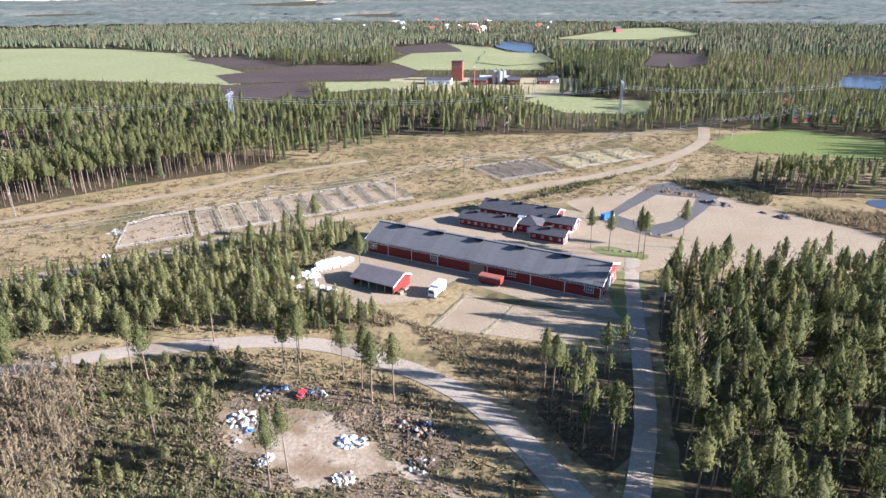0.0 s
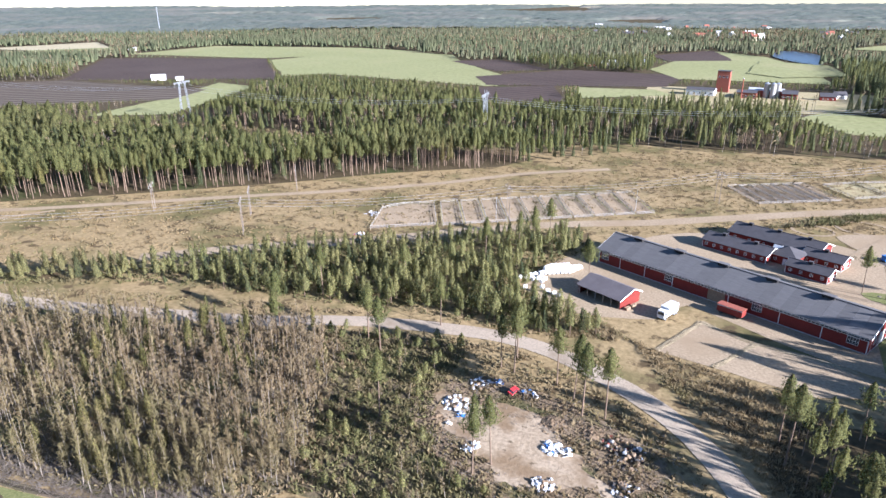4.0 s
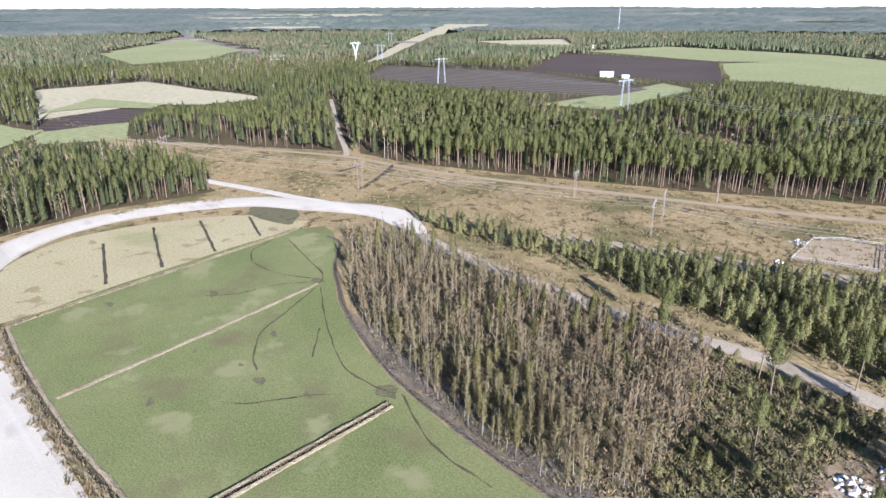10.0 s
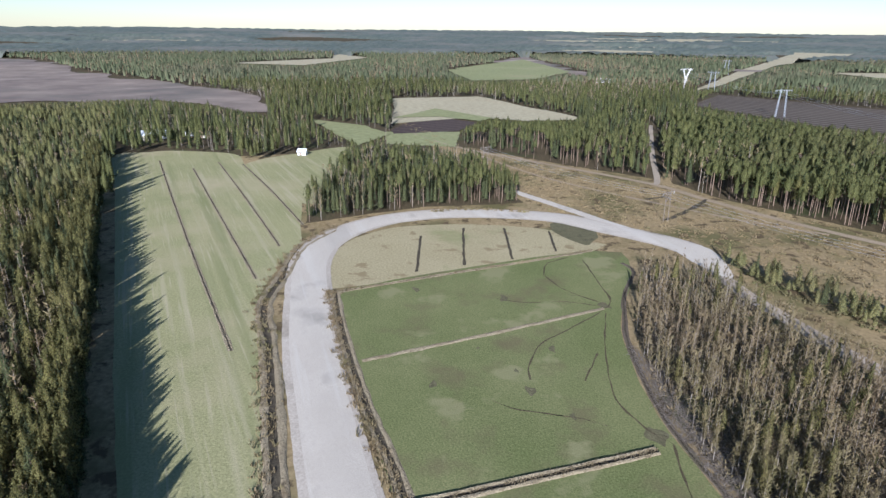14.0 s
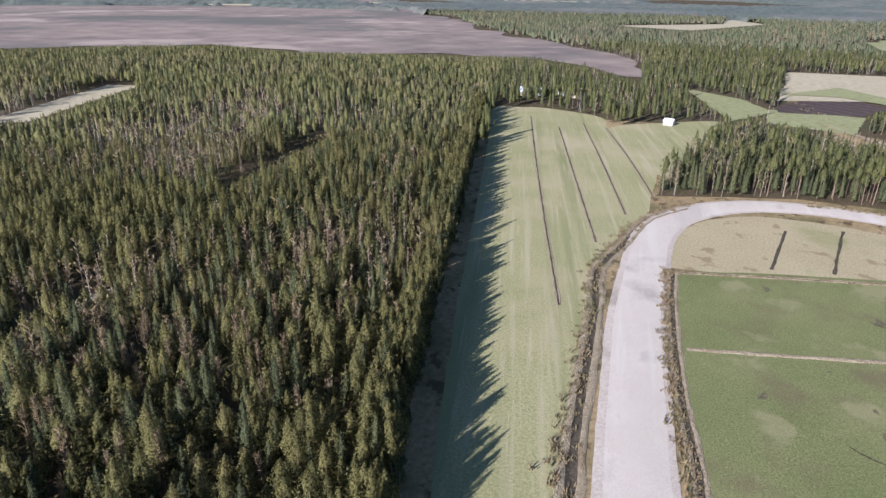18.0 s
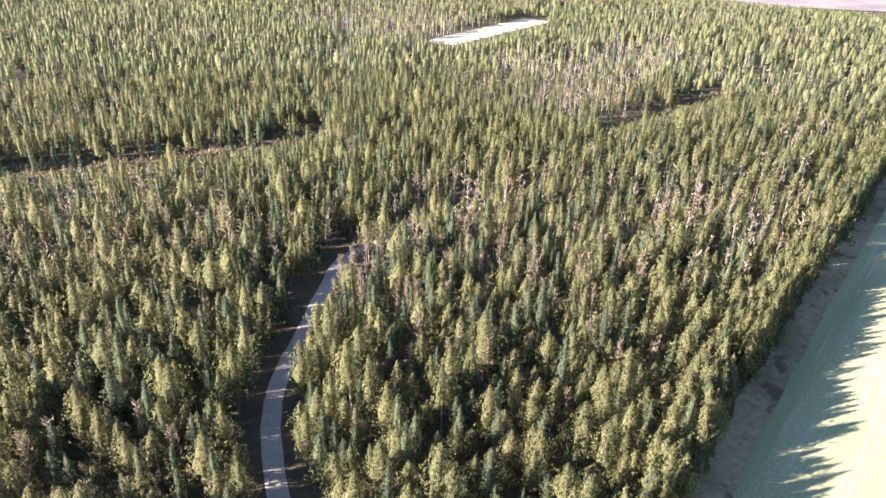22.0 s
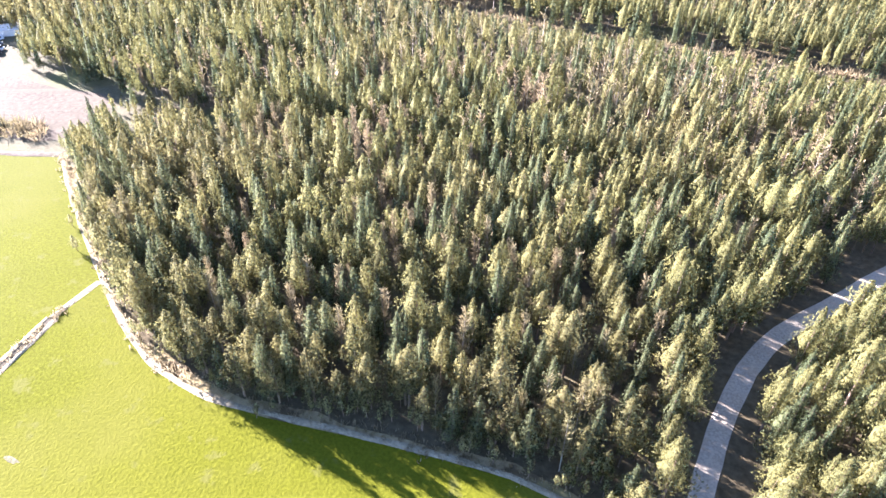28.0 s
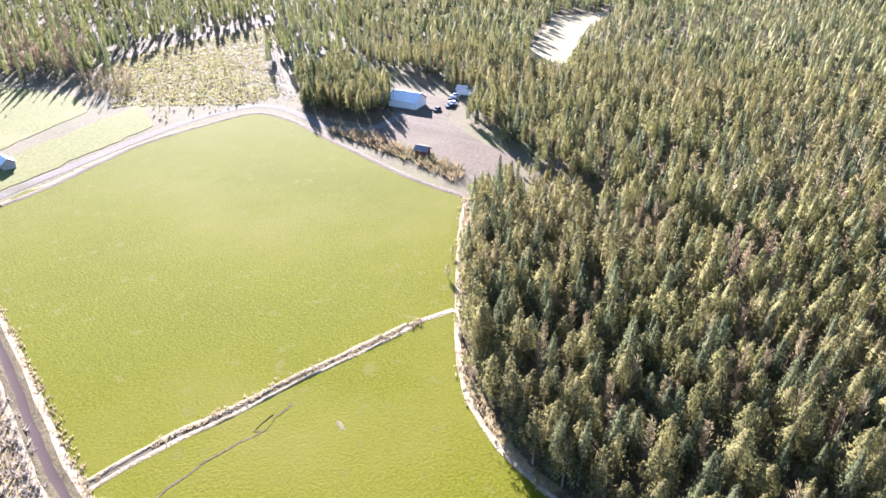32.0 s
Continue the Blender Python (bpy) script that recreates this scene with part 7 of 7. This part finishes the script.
def pylon(at, turn, high=27.0, spread=5.0, shape="portal"):
    ob = thing("pylon", "tall steel lattice pylon carrying power lines" if shape == "portal" else "white steel lattice pylon spreading into a fork", "pylon", (*at, 0), turn, "steel pylons")
    if shape == "portal":
        for s in (-1, 1):
            bm = bmesh.new()
            lattice(bm, (s * spread, 0, 0), (s * spread * 0.6, 0, high), 0.55, 0.4, 9, 0.09)
            part("leg", bm, STEEL, ob)
    else:
        bm = bmesh.new()
        lattice(bm, (0, 0, 0), (0, 0, high * 0.55), 3.0, 0.8, 7, 0.13)
        part("mast", bm, WHITE, ob)
        for s in (-1, 1):
            bm = bmesh.new()
            lattice(bm, (s * 0.3, 0, high * 0.55), (s * 5.0, 0, high), 0.6, 0.45, 5, 0.11)
            part("fork", bm, WHITE, ob)
    bm = bmesh.new()
    arm = 9.0
    lattice(bm, (-arm, 0, high - 0.5), (arm, 0, high - 0.5), 0.45, 0.45, 9, 0.08)
    part("crossarm", bm, STEEL if shape == "portal" else WHITE, ob)
    for s in (-1, 1):
        bm = bmesh.new()
        beam(bm, (s * 3, 0, high), (s * 3.2, 0, high + 2.6), 0.09)
        part("peak", bm, STEEL, ob)
    for x in (-arm + 0.6, 0, arm - 0.6):
        p = part("insulator", tube(0.12, -2.2, 0, 8), CONCRETE, ob)
        p.location = (x, 0, high - 1.0)
    return [ob.matrix_world @ Vector((x, 0, high - 3.2)) for x in (-arm + 0.6, 0, arm - 0.6)]


def wires(label, ends, sag=3.0, r=0.035):
    ob = thing("power_cables", label, "cables")
    for a_set, b_set in zip(ends, ends[1:]):
        for a, b in zip(a_set, b_set):
            bm = bmesh.new()
            side = (b - a).cross(Vector((0, 0, 1))).normalized() * r
            last = None
            for i in range(13):
                t = i / 12
                p = a.lerp(b, t) - Vector((0, 0, 4 * sag * t * (1 - t)))
                ring = [bm.verts.new(p + q) for q in (side, -side * 0.5 + Vector((0, 0, r)), -side * 0.5 - Vector((0, 0, r)))]
                if last:
                    for k in range(3):
                        bm.faces.new((last[k], last[(k + 1) % 3], ring[(k + 1) % 3], ring[k]))
                last = ring
            part("cable", bm, STEEL, ob)


LINE_1 = [(-378, 51.5), (-266, 117), (-152.5, 182.5), (-66, 235), (10.6, 287), (92, 338), (162, 380), (240, 430)]
wires("thin grey cables of the wooden pole line", [h_pole(p, -57 if i < 6 else -50) for i, p in enumerate(LINE_1)], 2.2)
LINE_2 = [(-884, 392), (-616, 372.5), (-360, 383), (-128, 394.5), (121, 444), (330, 490)]
wires("thin grey cables of the tall pylon line", [pylon(p, 95 if i < 4 else 80, 30 if i == 0 else 26, shape="fork" if i == 0 else "portal") for i, p in enumerate(LINE_2)], 6.0, 0.05)
LINE_3 = [(-1237, 626), (-884, 430)]
wires("far grey cables over the cleared strip", [pylon(p, 30, 26) for p in LINE_3], 6.0, 0.05)
h_pole((-164, 202), -57, 12)
h_pole((-206, 193.6), -57, 12)
h_pole((-167, 239.5), -57, 12)
for i, (x, y) in enumerate(((-70, 232), (-20, 262), (152, 377), (170, 377), (122, 442))):
    ob = thing("light_pole", "thin grey pole standing by the lane", "pole", (x, y, 0), 0, "thin poles")
    part("pole", tube(0.09, 0, 9, 8, 0.06), STEEL, ob)
    part("cap", tube(0.13, 8.9, 9.1, 8), STEEL, ob)


# ---- houses and farms around ----
def house(label, at, turn, L, W, eave, ridge, wall, roof, category="house", trim=False):
    return barn("house" if category == "house" else category.replace(" ", "_"), label, category, (*at, 0), turn, L, W, eave, ridge, wall, roof, [(-1, L * 0.2, 1.0, 1.1, 1.2), (-1, L * 0.5, 1.0, 1.1, 1.2), (-1, L * 0.8, 1.0, 1.1, 1.2), ("e", W * 0.5, 1.0, 1.1, 1.2)], [(-1, L * 0.35, 1.0, 2.1, BROWNWOOD)], 0.5, trim)


house("pale house with a wide light metal roof", (232, -121), 35, 12.5, 9, 3.0, 5.6, WHITE, ROOFPALE)
house("low pale annex with light metal roof", (246, -111), 35, 6, 7, 2.6, 4.2, WHITE, ROOFPALE)
house("small dark red shed with a grey roof", (181, -96), 35, 4.2, 3.2, 2.3, 3.3, RED, ROOF, "shed")
house("small grey hay barn on the pale field", (231.5, 25.5), 20, 4.6, 3.6, 2.4, 3.6, GREYWOOD, ROOFPALE, "hay barn")
house("pale outbuilding behind parked cars", (236, -147), 40, 7, 4, 2.4, 3.6, WHITE, ROOFPALE, "shed")
for i, (x, y, m, lb) in enumerate(((227.5, -131, CARWHITE, "white car parked in front of the pale house"), (232, -134, CARDARK, "dark car parked in front of the pale house"), (236, -137, CARWHITE, "white car parked among others"), (224, -128, CARDARK, "dark car parked on the sandy yard"), (222.5, -121, CARDARK, "dark car beside the pale house"), (239, -141, CARWHITE, "white car parked near the outbuilding"))):
    car(lb, (x, y, 0), 30 + 23 * i, m, "cars at the pale house")
for x, y, a, L, m, r, lb in ((-486, -190, 60, 12, YELLOWP, ROOFPALE, "pale cottage under the trees at the field's end"), (-494, -182, 70, 10, WHITE, ROOFPALE, "white cottage under the trees"), (-506, -165, 65, 9, WHITE, ROOFDARK, "small white cottage among birches"), (-497, -150, 60, 8, YELLOWP, ROOFDARK, "small yellow cottage among birches"), (-424, -66, 80, 5.5, WHITE, ROOFPALE, "small white field barn"), (-570, 562, 45, 15, WHITE, ROOFPALE, "white field barn beside the tilled field"), (-545, 572, 45, 8, WHITE, ROOFPALE, "small white store beside the barn"), (-992, 902, 40, 18, BRICK, ROOFDARK, "red farmhouse among trees"), (-975, 918, 40, 14, WHITE, ROOFPALE, "white outbuilding of the farm"), (-1026, 312, 80, 30, WHITE, ROOFPALE, "white greenhouse-like hall far off"), (-173, 914, 10, 26, BRICK, ROOFPALE, "red farm building with pale roof"), (-134, 912, 10, 22, WHITE, ROOFPALE, "white farm building with pale roof"), (-110, 930, 5, 34, WHITE, ROOFPALE, "long white farm hall with pale roof"), (-148, 888, 10, 14, RED, ROOFDARK, "small red farm shed far off"), (252, 487, -20, 14, WHITE, BRICK, "white house with a red roof"), (262, 462, -20, 22, BRICK, ROOFDARK, "red barn with a dark roof"), (275, 438, -25, 20, RED, ROOFDARK, "red barn with a lit gable"), (92, 638, 0, 12, RED, ROOFDARK, "red house beside the works"), (105, 650, 20, 10, WHITE, ROOFDARK, "small white house beside the works")):
    house(lb, (x, y), a, L, L * 0.45 + 2, 2.6 if L < 9 else 3.6, 4.0 if L < 9 else 6.2, m, r, "house" if L < 19 else "barn")
house("long red barn with a dark roof beside the far wood", (233, 434), 8, 34, 11, 3.6, 6.8, RED, ROOFDARK, "barn")
house("white cottage with a red roof among tall pines", (254, 492), 20, 11, 8, 3.4, 6.4, WHITE, BRICK)
house("red cottage among tall pines", (296, 462), -10, 10, 8, 3.2, 6.0, RED, ROOFDARK)
works = [(-16, 640, 24, 14, 5, 6.5, WHITE, ROOFDARK, "white works hall with dark roof"), (26, 632, 16, 12, 5, 6.5, BRICK, ROOFDARK, "red works hall with dark roof"), (36, 644, 28, 12, 6, 7.5, BRICK, ROOFPALE, "long red works hall with pale roof"), (62, 634, 12, 9, 5, 7.5, RED, ROOFDARK, "red gabled works house")]
for x, y, L, W, e, r, m, rf, lb in works:
    barn("works_hall", lb, "works hall", (x, y, 0), -8, L, W, e, r, m, rf, [(-1, L * (k + 0.5) / 5, 1.5, 1.6, 1.6) for k in range(5)], (), 0.4, False)
tower = thing("works_tower", "tall dark red brick works tower", "tower", (9, 668, 0), -8)
part("shaft", solid((0, 11, 0, 9, 0, 19)), BRICK, tower)
part("roof", solid((-0.3, 11.3, -0.3, 9.3, 19, 19.5)), ROOFDARK, tower)
for k in range(3):
    window(tower, 2.5 + 3 * k, 13, 1.6, 2, 0, -1)
for i, (x, y) in enumerate(((50, 640), (55, 638), (59, 641))):
    ob = thing("silo", "pale round concrete silo beside the works", "silo", (x, y, 0), 0, "silos")
    part("shaft", tube(2.3, 0, 12.5, 20), CONCRETE, ob)
    part("cap", tube(2.4, 12.5, 13.6, 20, 0.4), STEEL, ob)
chimney = thing("chimney", "thin brown works chimney", "chimney", (30, 630, 0))
part("stack", tube(0.6, 0, 17, 12, 0.4), BRICK, chimney)
part("collar", tube(0.7, 16.6, 17.1, 12), STEEL, chimney)
rng = np.random.default_rng(700)
for i in range(34):
    x = -420 + 900 * rng.uniform(0, 1)
    y = 1500 + 700 * rng.uniform(0, 1)
    house(("white", "red", "pale yellow")[i % 3] + " village house far off among trees", (x, y), rng.uniform(0, 90), rng.uniform(12, 28), 12, 9, 14, (WHITE, BRICK, YELLOWP)[i % 3], (ROOFPALE, ROOFDARK, BRICK)[i % 3])
mast = thing("radio_mast", "slender radio mast on the horizon", "mast", (-1500, 1540, 0))
bm = bmesh.new()
lattice(bm, (0, 0, 0), (0, 0, 70), 1.0, 0.6, 18, 0.16)
part("mast", bm, STEEL, mast)
